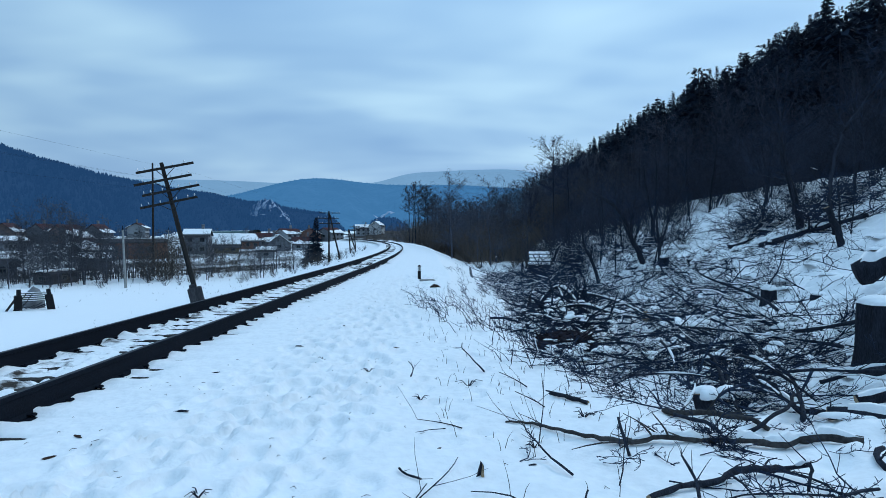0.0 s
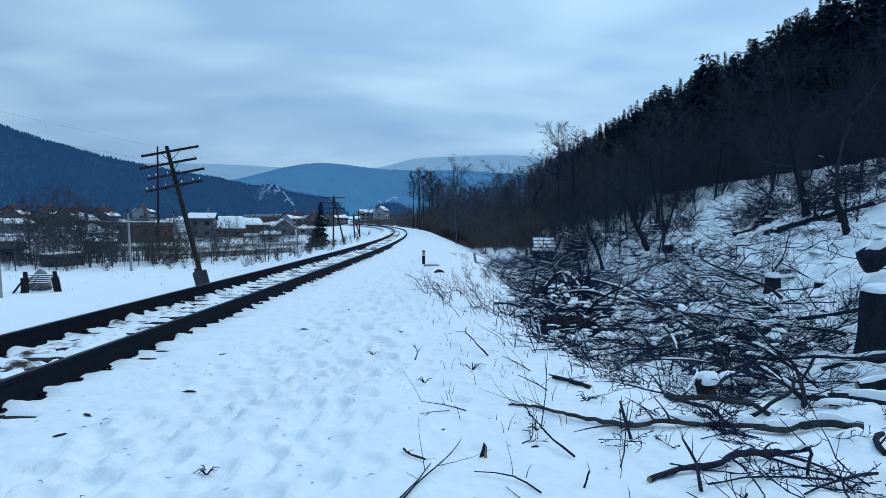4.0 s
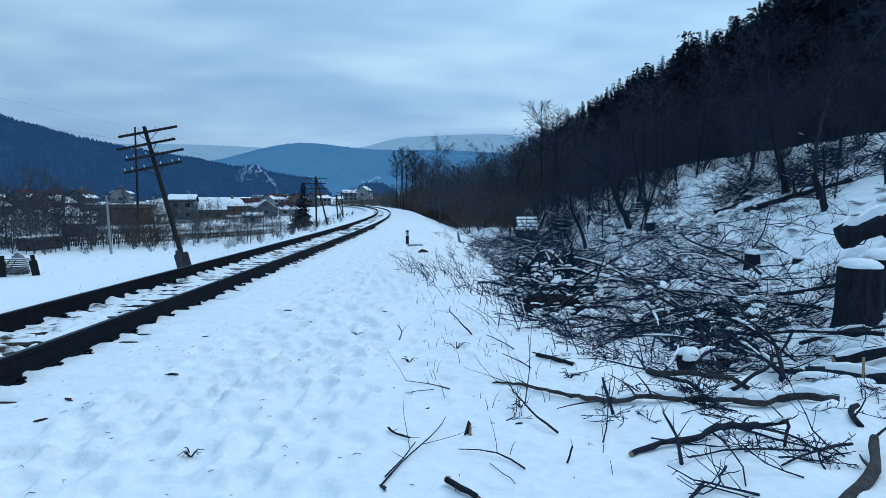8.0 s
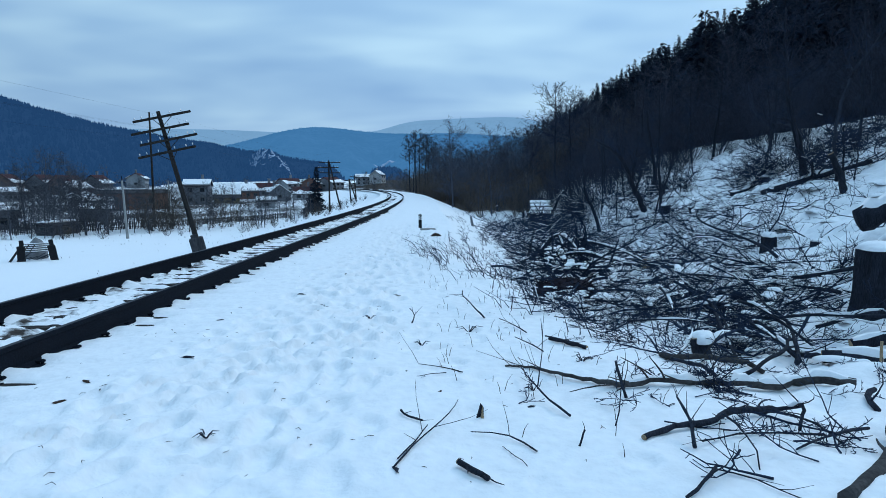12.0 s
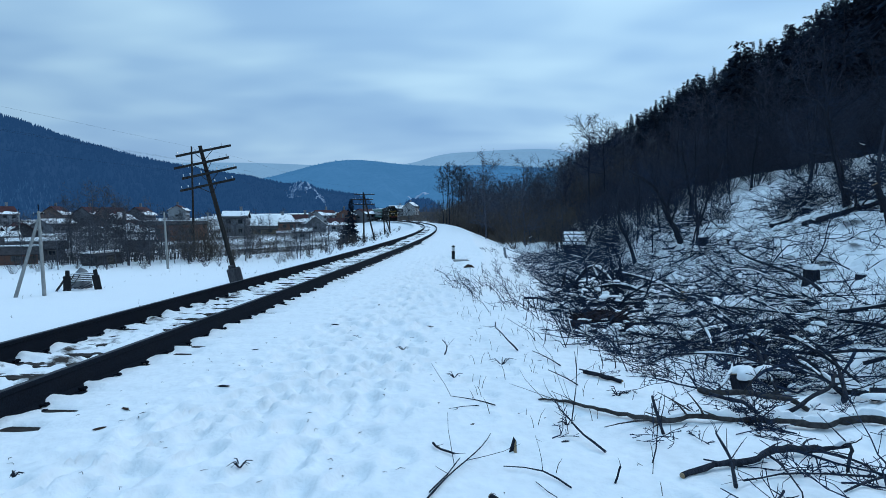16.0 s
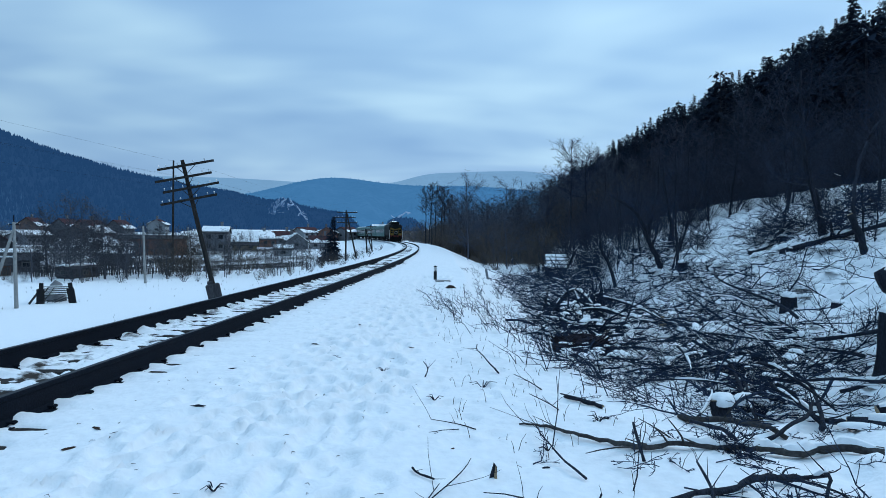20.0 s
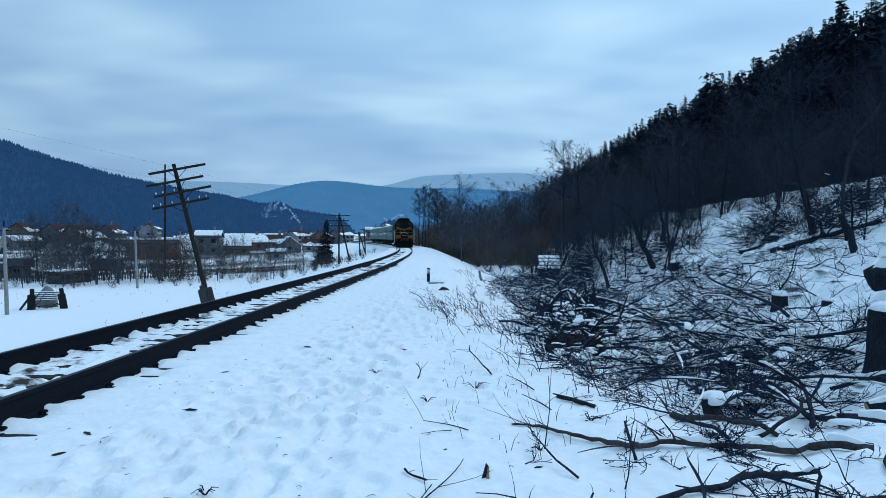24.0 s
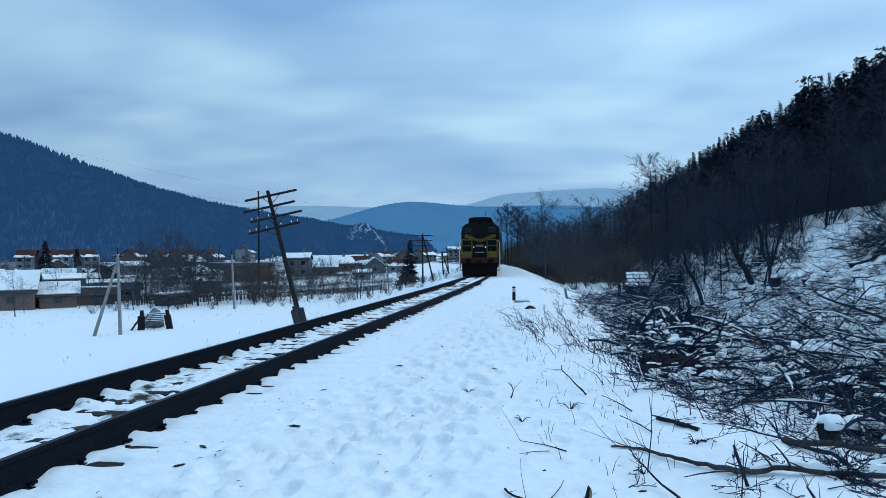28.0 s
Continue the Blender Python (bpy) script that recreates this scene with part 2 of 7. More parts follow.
# ---------------------------------------------------------------- tools: shapes
class Shape:
    """Vertices and faces gathered into one mesh."""

    def __init__(self):
        self.v, self.f, self.slots = [], [], []

    def add(self, verts, faces, slot=0):
        k = len(self.v)
        self.v += [tuple(p) for p in verts]
        self.f += [tuple(i + k for i in q) for q in faces]
        self.slots += [slot] * len(faces)
        return self

    def tube(self, points, radii, sides=6, slot=0, cap_slot=None):
        pts = [Vector(p) for p in points]
        verts, faces = [], []
        for i, p in enumerate(pts):
            way = (pts[min(i + 1, len(pts) - 1)] - pts[max(i - 1, 0)])
            way = way.normalized() if way.length > 1e-9 else Vector((0, 0, 1))
            side = way.cross(Vector((0, 0, 1)) if abs(way.z) < 0.9 else Vector((1, 0, 0))).normalized()
            over = way.cross(side)
            r = radii[i] if hasattr(radii, "__len__") else radii
            for k in range(sides):
                a = 2 * math.pi * k / sides
                verts.append(p + side * (math.cos(a) * r) + over * (math.sin(a) * r))
        n = len(pts)
        for i in range(n - 1):
            for k in range(sides):
                j = (k + 1) % sides
                faces.append((i * sides + k, i * sides + j, (i + 1) * sides + j, (i + 1) * sides + k))
        self.add(verts, faces, slot)
        if cap_slot is not None or sides > 4:
            c = slot if cap_slot is None else cap_slot
            k = len(self.v) - n * sides
            self.f += [tuple(k + i for i in reversed(range(sides))), tuple(k + (n - 1) * sides + i for i in range(sides))]
            self.slots += [c, c]
        return self

    def box(self, cx, cy, cz, sx, sy, sz, turn=None, bevel=0.0, slot=0):
        """A box round a middle, its edges cut back by bevel."""
        b = min(bevel, 0.45 * min(sx, sy, sz))
        hx, hy, hz = sx / 2, sy / 2, sz / 2
        m = Matrix.Translation((cx, cy, cz)) @ (turn.to_4x4() if turn else Matrix.Identity(4))
        if b <= 0:
            vs = [m @ Vector((x * hx, y * hy, z * hz)) for z in (-1, 1) for y in (-1, 1) for x in (-1, 1)]
            return self.add(vs, [(0, 2, 3, 1), (4, 5, 7, 6), (0, 1, 5, 4), (2, 6, 7, 3), (0, 4, 6, 2), (1, 3, 7, 5)], slot)
        ring = [(-hx + b, -hy), (hx - b, -hy), (hx, -hy + b), (hx, hy - b), (hx - b, hy), (-hx + b, hy), (-hx, hy - b), (-hx, -hy + b)]
        tops = []
        for z, s in ((-hz, b), (-hz + b, 0), (hz - b, 0), (hz, b)):
            for x, y in ring:
                tops.append(m @ Vector((x - math.copysign(min(s, abs(x)), x) if s else x, y - math.copysign(min(s, abs(y)), y) if s else y, z)))
        faces = [tuple(reversed(range(8))), tuple(range(24, 32))]
        for i in range(3):
            for k in range(8):
                j = (k + 1) % 8
                faces.append((i * 8 + k, i * 8 + j, (i + 1) * 8 + j, (i + 1) * 8 + k))
        return self.add(tops, faces, slot)

    def sheet(self, outline, thick, slot=0):
        """A flat plate from a ring of points, thickened along its normal."""
        pts = [Vector(p) for p in outline]
        n = (pts[1] - pts[0]).cross(pts[2] - pts[0]).normalized() * thick
        k = len(pts)
        faces = [tuple(range(k)), tuple(reversed(range(k, 2 * k)))] + [(i, i + k, (i + 1) % k + k, (i + 1) % k) for i in range(k)]
        return self.add(pts + [p - n for p in pts], [tuple(reversed(q)) for q in faces], slot)

    def mesh(self, name, *mats, shade=False):
        me = bpy.data.meshes.new(name)
        me.from_pydata(self.v, [], self.f)
        for m in mats:
            me.materials.append(m)
        if len(mats) > 1:
            me.polygons.foreach_set("material_index", self.slots)
        if shade:
            me.polygons.foreach_set("use_smooth", [True] * len(self.f))
        me.update()
        return me


def empty(name, m=None, label="", category="", group="", kind=""):
    ob = new(name)
    ob.empty_display_size = 0.2
    if m is not None:
        ob.matrix_world = m
    return tagged(ob, label, category, group, kind)


def part(name, shape, mats, parent, label="", shade=False, m=None):
    """One mesh object under a thing or under a part; its shape is given in the parent's space."""
    mats = mats if isinstance(mats, (list, tuple)) else [mats]
    me = shape if isinstance(shape, bpy.types.Mesh) else shape.mesh(name, *mats, shade=shade)
    ob = new(name, me)
    ob.parent = parent
    if m is not None:
        ob.matrix_basis = m
    return tagged(ob, label)


def thing(name, shape, mats, m=None, label="", category="", group="", kind="", shade=False):
    mats = mats if isinstance(mats, (list, tuple)) else [mats]
    me = shape if isinstance(shape, bpy.types.Mesh) else shape.mesh(name, *mats, shade=shade)
    ob = new(name, me)
    if m is not None:
        ob.matrix_world = m
    return tagged(ob, label, category, group, kind)


rnd = random.Random(7)

# ---------------------------------------------------------------- the ground: one sheet of snow to the horizon
SLEEPER_STEP, SLEEPER_0 = 0.55, 0.30


def track_snow(x, y, z):
    """Snow drifted between the sleepers and against the rails, scraped off the sleepers' ends."""
    d = off_track(x, y)
    near = 1 - smooth(1.40, np.where(d < 0, 1.65, 2.3), np.abs(d))
    phase = ((y - SLEEPER_0) / SLEEPER_STEP) % 1.0
    bay = np.sin(np.pi * phase) ** 0.8
    lump = 0.7 + 0.45 * waves(x * 1.7, y * 1.7, 0.9, 11)
    to_rail = np.minimum(np.abs(d - 0.79), np.abs(d + 0.79))
    bank = np.exp(-(to_rail / 0.30) ** 2)
    inside = np.abs(d) < 0.79
    h = -0.268 + 0.022 * bay * lump + np.where(d > 0.79, 0.030, 0.062) * bank * bay ** 1.5 * lump
    calm = 1 - 0.6 * smooth(9, 16, y)
    h = h - 0.006 * smooth(9, 16, y) * inside
    h = h + np.where(inside, 0.004 + calm * (0.030 * waves(x * 0.55, y, 0.7, 12) + 0.020 * waves(x * 0.7, y, 0.24, 14)) * (1 - 0.6 * bank), 0.012 + 0.018 * smooth(0.95, 1.35, np.abs(d)) + 0.012 * waves(x, y, 0.9, 13))
    bare = smooth(0.35, 0.7, waves(np.round(y / SLEEPER_STEP) * 3.1, np.round(y / SLEEPER_STEP) * 1.7 + 0 * x, 2.0, 15)) * (1 - smooth(0.12, 0.28, np.minimum(phase, 1 - phase)))
    h = h - 0.045 * bare * smooth(0.9, 1.0, d) * (1 - smooth(1.15, 1.32, d))
    h = np.where(y < 1.6, -0.235, h)
    return z * (1 - near) + h * near


def footprints(x, y, z):
    """Two trampled lines and scattered dents on the path."""
    r = np.random.RandomState(5)
    dent = np.zeros_like(x)
    near = (y > 1.5) & (y < 30) & (x > -3.6) & (x < 2.5)
    xs, ys = x[near], y[near]
    acc = np.zeros_like(xs)
    spots = []
    for lane, y0 in ((-2.0, 2.0), (-1.55, 2.2), (-0.9, 2.0), (-2.5, 3.0), (-1.2, 2.5), (-1.8, 4.0)):
        py, px, foot = y0, lane, 1
        while py < 26:
            px += r.uniform(-0.10, 0.10) + (lane - px) * 0.2
            foot = -foot
            spots.append((px + 0.12 * foot, py, 0.10, 0.17, r.uniform(-0.35, 0.35), r.uniform(0.025, 0.075)))
            py += r.uniform(0.30, 0.48)
    for _ in range(230):
        spots.append((r.uniform(-3.3, 1.2), r.uniform(2, 20), r.uniform(0.04, 0.13), r.uniform(0.06, 0.18), r.uniform(0, 3.1), r.uniform(0.006, 0.028)))
    for _ in range(46):
        spots.append((r.normal(-1.7, 0.6), r.uniform(2.4, 22), r.uniform(0.08, 0.15), r.uniform(0.16, 0.32), r.normal(-0.5, 0.4), r.uniform(0.008, 0.018)))
    for _ in range(150):
        q = r.uniform(0, 1)
        spots.append((-3.1 + 2.3 * q + r.normal(0, 0.28), 3.0 + 4.4 * q + r.normal(0, 0.25), r.uniform(0.035, 0.07), r.uniform(0.07, 0.15), r.normal(-0.55, 0.4), r.uniform(0.022, 0.052)))
    for _ in range(170):
        spots.append((r.normal(-1.15, 0.45), r.uniform(5, 19), r.uniform(0.04, 0.08), r.uniform(0.08, 0.17), r.normal(-0.1, 0.4), r.uniform(0.020, 0.050)))
    for px, py, a, b, turn, deep in spots:
        close = (np.abs(xs - px) < 0.5) & (np.abs(ys - py) < 0.5)
        dx, dy = xs[close] - px, ys[close] - py
        u, v = dx * math.cos(turn) + dy * math.sin(turn), -dx * math.sin(turn) + dy * math.cos(turn)
        q = (u / a) ** 2 + (v / b) ** 2
        acc[close] += 1.35 * deep * (np.exp(-q ** 3 * 0.7) - 0.35 * np.exp(-(np.sqrt(q) - 1.4) ** 2 * 9))
    dent[near] = 0.05 * np.tanh(acc / 0.05)
    return z - dent


def axis(*runs):
    """Grid lines: runs of (end, step at its end), growing evenly in between."""
    out = [runs[0][0]]
    step = runs[0][1]
    for end, nxt in runs[1:]:
        span, mean = end - out[-1], (step + nxt) / 2
        n = max(1, int(round(span / mean)))
        w = np.linspace(step, nxt, n)
        w = np.cumsum(w) / w.sum() * span
        out += list(out[-1] + w)
        step = nxt
    return np.array(out)


gx = axis((-4900, 900), (-300, 40), (-60, 5), (-14, 0.7), (-7, 0.10), (-6.4, 0.055), (-3.3, 0.045), (1.2, 0.036), (1.6, 0.05), (2.5, 0.085), (6, 0.10), (9, 0.16), (14, 0.24), (18, 0.6), (60, 3.5), (300, 30), (4900, 900))
gy = axis((-4900, 900), (-200, 40), (-10, 2.0), (2.2, 0.09), (2.6, 0.038), (8, 0.038), (14, 0.06), (22, 0.085), (32, 0.2), (60, 1.2), (200, 5), (600, 40), (4900, 900))
GX, GY = np.meshgrid(gx, gy)
GZ = base_height(GX, GY)
GZ = footprints(GX, GY, GZ)
GZ = np.where((GY > -60) & (GY < 40), track_snow(GX, GY, GZ), GZ)
GZ = GZ + 0.006 * waves(GX, GY, 0.35, 21) * (np.abs(off_track(GX, GY)) > 1.6)
far = np.hypot(GX, GY)
GZ = np.where(far > 700, GZ * np.clip(1 - (far - 700) / 900, 0, 1) - 6.0 * np.clip((far - 700) / 900, 0, 1), GZ)
nx, ny = len(gx), len(gy)
GXL, GYL, GZL = gx.tolist(), gy.tolist(), GZ.tolist()


def line_below(lines, v):
    lo, hi = 0, len(lines) - 1
    while hi - lo > 1:
        m = (lo + hi) // 2
        if lines[m] <= v:
            lo = m
        else:
            hi = m
    return lo


def ground(x, y):
    """The height of the ground's sheet at one place."""
    i, j = line_below(GXL, x), line_below(GYL, y)
    u, v = (x - GXL[i]) / (GXL[i + 1] - GXL[i]), (y - GYL[j]) / (GYL[j + 1] - GYL[j])
    a, b = GZL[j], GZL[j + 1]
    return (a[i] * (1 - u) + a[i + 1] * u) * (1 - v) + (b[i] * (1 - u) + b[i + 1] * u) * v


idx = np.arange(nx * ny).reshape(ny, nx)
quads = np.stack([idx[:-1, :-1], idx[:-1, 1:], idx[1:, 1:], idx[1:, :-1]], -1).reshape(-1, 4)
ground_mesh = bpy.data.meshes.new("ground")
ground_mesh.vertices.add(nx * ny)
ground_mesh.vertices.foreach_set("co", np.stack([GX, GY, GZ], -1).reshape(-1))
ground_mesh.loops.add(quads.size)
ground_mesh.loops.foreach_set("vertex_index", quads.reshape(-1))
ground_mesh.polygons.add(len(quads))
ground_mesh.polygons.foreach_set("loop_start", np.arange(0, quads.size, 4))
ground_mesh.polygons.foreach_set("loop_total", np.full(len(quads), 4))
ground_mesh.polygons.foreach_set("use_smooth", np.ones(len(quads), bool))
# where the snow is thin: under the trees of the hill, and patches of earth and grass on the cleared slope
litter = smooth(15.5, 20, GX - 0.0 * GY + 2.0 * waves(GX, GY, 9, 31)) * (GY < 420)
litter = np.maximum(litter, smooth(60, 90, GY) * smooth(4.6, 7, off_track(GX, GY)) * (GY < 170) * 0.85)
up = GX - np.interp(GY, FOOT_Y, FOOT_X)
patch = smooth(0.2, 2.0, up) * smooth(0.25, 0.9, waves(GX * 0.55, GY, 2.2, 33)) * (GY < 60) * 0.32
ditch_dirt = smooth(0.3, 1.2, off_track(GX, GY) - np.interp(GY, EDGE_Y, EDGE_D)) * (1 - smooth(0.5, 2.0, up)) * 0.15 * smooth(7, 12, GY)
litter = np.maximum(litter, smooth(14, 26, off_track(GX, GY)) * smooth(150, 175, GY) * smooth(-75, -45, GX) * (GY < 460) * 0.9)
yard = smooth(92, 125, np.hypot(GX, GY)) * smooth(-9, -22, off_track(GX, GY)) * (np.hypot(GX, GY) < 330) * (0.42 + 0.16 * waves(GX, GY, 22, 35))
litter = np.maximum(litter, yard)
ballast = (np.abs(off_track(GX, GY)) < 0.72) * (GY > 1.6) * (GY < 40) * (0.31 + 0.10 * waves(GX, GY, 1.1, 36))
litter = np.maximum(litter, ballast)
litter = np.clip(np.maximum(np.maximum(litter, patch), ditch_dirt), 0, 1)
layer = ground_mesh.attributes.new("litter", "FLOAT", "POINT")
layer.data.foreach_set("value", litter.reshape(-1).astype(np.float32))
ground_mesh.update()
ground_mesh.validate()


def ground_material():
    m = SNOW.copy()
    m.name = "snow_over_litter"
    nodes, links = m.node_tree.nodes, m.node_tree.links
    p = nodes["Principled BSDF"]
    snow_color = p.inputs["Base Color"].links[0].from_socket
    att = nodes.new("ShaderNodeAttribute")
    att.attribute_name = "litter"
    tc, n = nodes.new("ShaderNodeTexCoord"), nodes.new("ShaderNodeTexNoise")
    n.inputs["Scale"].default_value, n.inputs["Detail"].default_value, n.inputs["Roughness"].default_value = 2.2, 8, 0.68
    links.new(tc.outputs["Object"], n.inputs["Vector"])
    add = nodes.new("ShaderNodeMath")
    add.operation = "ADD"
    links.new(att.outputs["Fac"], add.inputs[0])
    links.new(n.outputs[0], add.inputs[1])
    cut = nodes.new("ShaderNodeMapRange")
    cut.inputs["From Min"].default_value, cut.inputs["From Max"].default_value = 0.86, 1.0
    links.new(add.outputs[0], cut.inputs[0])
    mix = nodes.new("ShaderNodeMix")
    mix.data_type = "RGBA"
    mix.inputs[7].default_value = (0.045, 0.036, 0.030, 1)
    links.new(cut.outputs[0], mix.inputs[0])
    links.new(snow_color, mix.inputs[6])
    links.new(mix.outputs[2], p.inputs["Base Color"])
    return m


ground_mesh.materials.append(ground_material())
tagged(new("ground", ground_mesh), "snow-covered ground with footprints, a railway shoulder, fields and a slope", "ground", kind="structure")


# ---------------------------------------------------------------- the track
def along(s):
    """Place and heading on the track's middle line, s metres on from y = 0."""
    if s <= CURVE_Y:
        return Vector((TRACK_X, s, 0)), 0.0
    a = (s - CURVE_Y) / CURVE_R
    return Vector((TRACK_X - CURVE_R * (1 - math.cos(a)), CURVE_Y + CURVE_R * math.sin(a), 0)), a


RAIL_FORM = ((-0.075, -0.258), (0.075, -0.258), (0.075, -0.242), (0.024, -0.212), (0.018, -0.055), (0.038, -0.042), (0.038, -0.008), (0.028, 0.0),
             (-0.028, 0.0), (-0.038, -0.008), (-0.038, -0.042), (-0.018, -0.055), (-0.024, -0.212), (-0.075, -0.242))
track = empty("railway_track", None, "single railway track, dark rails on snow-covered sleepers", "railway track", kind="structure")
stations = [-40, -10, 0, 10, 20, 30, 40] + list(range(46, 420, 6))
for side in (0.79, -0.79):
    sh = Shape()
    k = len(RAIL_FORM)
    for s in stations:
        p, a = along(s)
        for u, w in RAIL_FORM:
            sh.v.append((p.x + (side + u) * math.cos(a), p.y + (side + u) * math.sin(a), w))
    for i in range(len(stations) - 1):
        for j in range(k):
            n = (j + 1) % k
            sh.f.append((i * k + j, i * k + n, (i + 1) * k + n, (i + 1) * k + j))
            sh.slots.append(1 if j == 7 else 0)
    part("rail", sh, [RAIL, RAIL_TOP], track)

sleeper_shape = Shape()
sleeper_shape.box(0, 0, -0.345, 2.70, 0.25, 0.17, bevel=0.02)
sleeper_mesh = sleeper_shape.mesh("sleeper", SLEEPER)
clip_shape = Shape()
for u in (-0.79, 0.79):
    clip_shape.box(u, 0, -0.183, 0.30, 0.17, 0.02, bevel=0.005)
    for v in (-0.105, 0.105):
        clip_shape.tube([(u + v, 0.03, -0.18), (u + v, 0.03, -0.14)], 0.012, 6)
        clip_shape.tube([(u + v, 0.03, -0.155), (u + v, 0.03, -0.132)], 0.019, 6)
        clip_shape.box(u + v * 0.82, 0.03, -0.150, 0.07, 0.06, 0.02, bevel=0.004)
clip_shape.v = [(a, b, c - 0.078) for a, b, c in clip_shape.v]
clip_mesh = clip_shape.mesh("fastening", RAIL)
n_sleepers = 0
rest = Shape()
s = SLEEPER_0 - SLEEPER_STEP * 60
while s < 400:
    p, a = along(s)
    m = pose(p.x, p.y, p.z, 0, 0, math.degrees(a))
    if 0.5 < s < 40:
        sl = part("sleeper", sleeper_mesh, SLEEPER, track, m=m @ pose(rnd.uniform(-0.03, 0.03), 0, 0, 0, 0, rnd.uniform(-0.8, 0.8)))
        part("fastening", clip_mesh, RAIL, sl)
    elif s < 200:
        rest.box(p.x, p.y, -0.345 if s < 1 else -0.300, 2.7, 0.25, 0.17, turn=Matrix.Rotation(a, 3, "Z"))
    s += SLEEPER_STEP
tagged(part("sleepers_far", rest, SLEEPER, track), kind="stuff")
# snow lying along the bed past the straight part
bed = Shape()
st = [40 + 1.0 * i for i in range(520)]
offs = [-2.4, -1.5, -0.9, -0.6, 0, 0.6, 0.9, 1.5, 2.4]
hs = [-0.20, -0.21, -0.20, -0.20, -0.215, -0.20, -0.20, -0.21, -0.20]
for s in st:
    p, a = along(s)
    for o, h in zip(offs, hs):
        bed.v.append((p.x + o * math.cos(a), p.y + o * math.sin(a), h + rnd.uniform(-0.035, 0.02)))
for i in range(len(st) - 1):
    for j in range(len(offs) - 1):
        q = i * len(offs) + j
        bed.f.append((q, q + 1, q + 1 + len(offs), q + len(offs)))
        bed.slots.append(0)
part("bed_snow", bed, SNOW, track, shade=True)

# ---------------------------------------------------------------- distant hills, the blue air before them put in as a glow
A_RIDGE = ((-120, .17), (-80, .19), (-60, .185), (-44.6, .166), (-39, .131), (-33, .0955), (-27.1, .0745), (-22.3, .0613), (-17, .0463), (-13.8, .0385), (-9.7, .027), (-4, .012))
B_RIDGE = ((-30, .03), (-24, .045), (-20.5, .056), (-18.8, .063), (-16.9, .0738), (-13.8, .0872), (-12, .089), (-10.7, .0875), (-8.6, .082), (-5, .078), (0, .08), (8, .07), (20, .06))
C_RIDGE = ((-40, .07), (-30, .078), (-22.3, .0816), (-18.8, .0812), (-15, .079), (-11, .080), (-7.2, .080), (-5.9, .089), (-4.5, .098), (-2, .100), (1, .103), (5.6, .104), (7, .098), (9, .088), (30, .09))
D_RIDGE = ((60, .20), (100, .18), (150, .14), (190, .12), (235, .16))


# air, strength: emission imitating haze; no hill gives off light itself
def hill_haze_material(name, color, air, strength):
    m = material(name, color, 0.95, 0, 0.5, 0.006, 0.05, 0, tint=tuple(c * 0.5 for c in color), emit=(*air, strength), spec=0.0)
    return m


# the near slope glows faintly blue in place of the air before it
HILL_A = hill_haze_material("wooded_hill_air_glow", (0.010, 0.013, 0.018), (0.017, 0.070, 0.190), 0.76)
# haze painted as emission, paler and stronger with each farther hill
HILL_B = hill_haze_material("farther_hill_air_glow", (0.02, 0.03, 0.04), (0.044, 0.172, 0.375), 0.97)
HILL_C = hill_haze_material("farthest_hill_air_glow", (0.03, 0.04, 0.05), (0.160, 0.325, 0.530), 1.0)
# trees carry the same haze glow as their slope, frosted ones too
HILL_TREE = hill_haze_material("hillside_trees_air_glow", (0.008, 0.011, 0.016), (0.0165, 0.068, 0.186), 0.76)
PALE_TREE = hill_haze_material("frosted_trees_air_glow", (0.030, 0.037, 0.046), (0.018, 0.074, 0.195), 0.80)
# real snow colour, plus a bluish glow for the haze over the clearings
HILL_SNOW = hill_haze_material("hillside_snow_air_glow", (0.34, 0.38, 0.44), (0.035, 0.100, 0.23), 0.8)


def hill(name, ridge, reach, foot, bumps, mat, seed, label):
    """A ridge round the eye: (azimuth, tangent of its height) at a distance that grows with the azimuth."""
    az = np.arange(ridge[0][0], ridge[-1][0] + 0.01, 0.5)
    tan = np.interp(az, [a for a, _ in ridge], [t for _, t in ridge])
    tan = np.convolve(np.pad(tan, 3, mode="edge"), np.ones(7) / 7, mode="valid")
    R = np.interp(az, [a for a, _ in reach], [r for _, r in reach])
    steps = np.concatenate([np.linspace(foot, 1, 22), [1.03, 1.10]])
    sh = Shape()
    for i, (a, t, r) in enumerate(zip(np.radians(az), tan, R)):
        for k, s in enumerate(steps):
            q = np.clip((s - foot) / (1 - foot), 0, 1)
            z = -5 + (t * r + 6.45) * (q ** 1.25)
            gully = math.sin(i * 0.61 + seed) * 0.5 + math.sin(i * 0.23 + seed * 2 + k * 0.2) * 0.5 + math.sin(i * 1.7 + k * 0.9) * 0.25
            z += bumps * r * gully * q * (1 - q) * 2
            if s > 1:
                z -= (s - 1) * r * 0.8
            sh.v.append((math.sin(a) * r * s, math.cos(a) * r * s, z))
    k = len(steps)
    for i in range(len(az) - 1):
        for j in range(k - 1):
            sh.f.append((i * k + j, (i + 1) * k + j, (i + 1) * k + j + 1, i * k + j + 1))
            sh.slots.append(0)
    ob = thing(name, sh, mat, None, label, "hill", kind="structure", shade=True)
    return np.array(sh.v).reshape(len(az), k, 3), az


A_REACH = ((-120, 650), (-45, 720), (-33, 950), (-22, 1350), (-10, 1900), (-4, 2100))
hill_a, az_a = hill("backdrop_near_hill", A_RIDGE, A_REACH, 0.42, 0.035, HILL_A, 1.0, "dark wooded hillside across the valley, blue from its added haze glow")
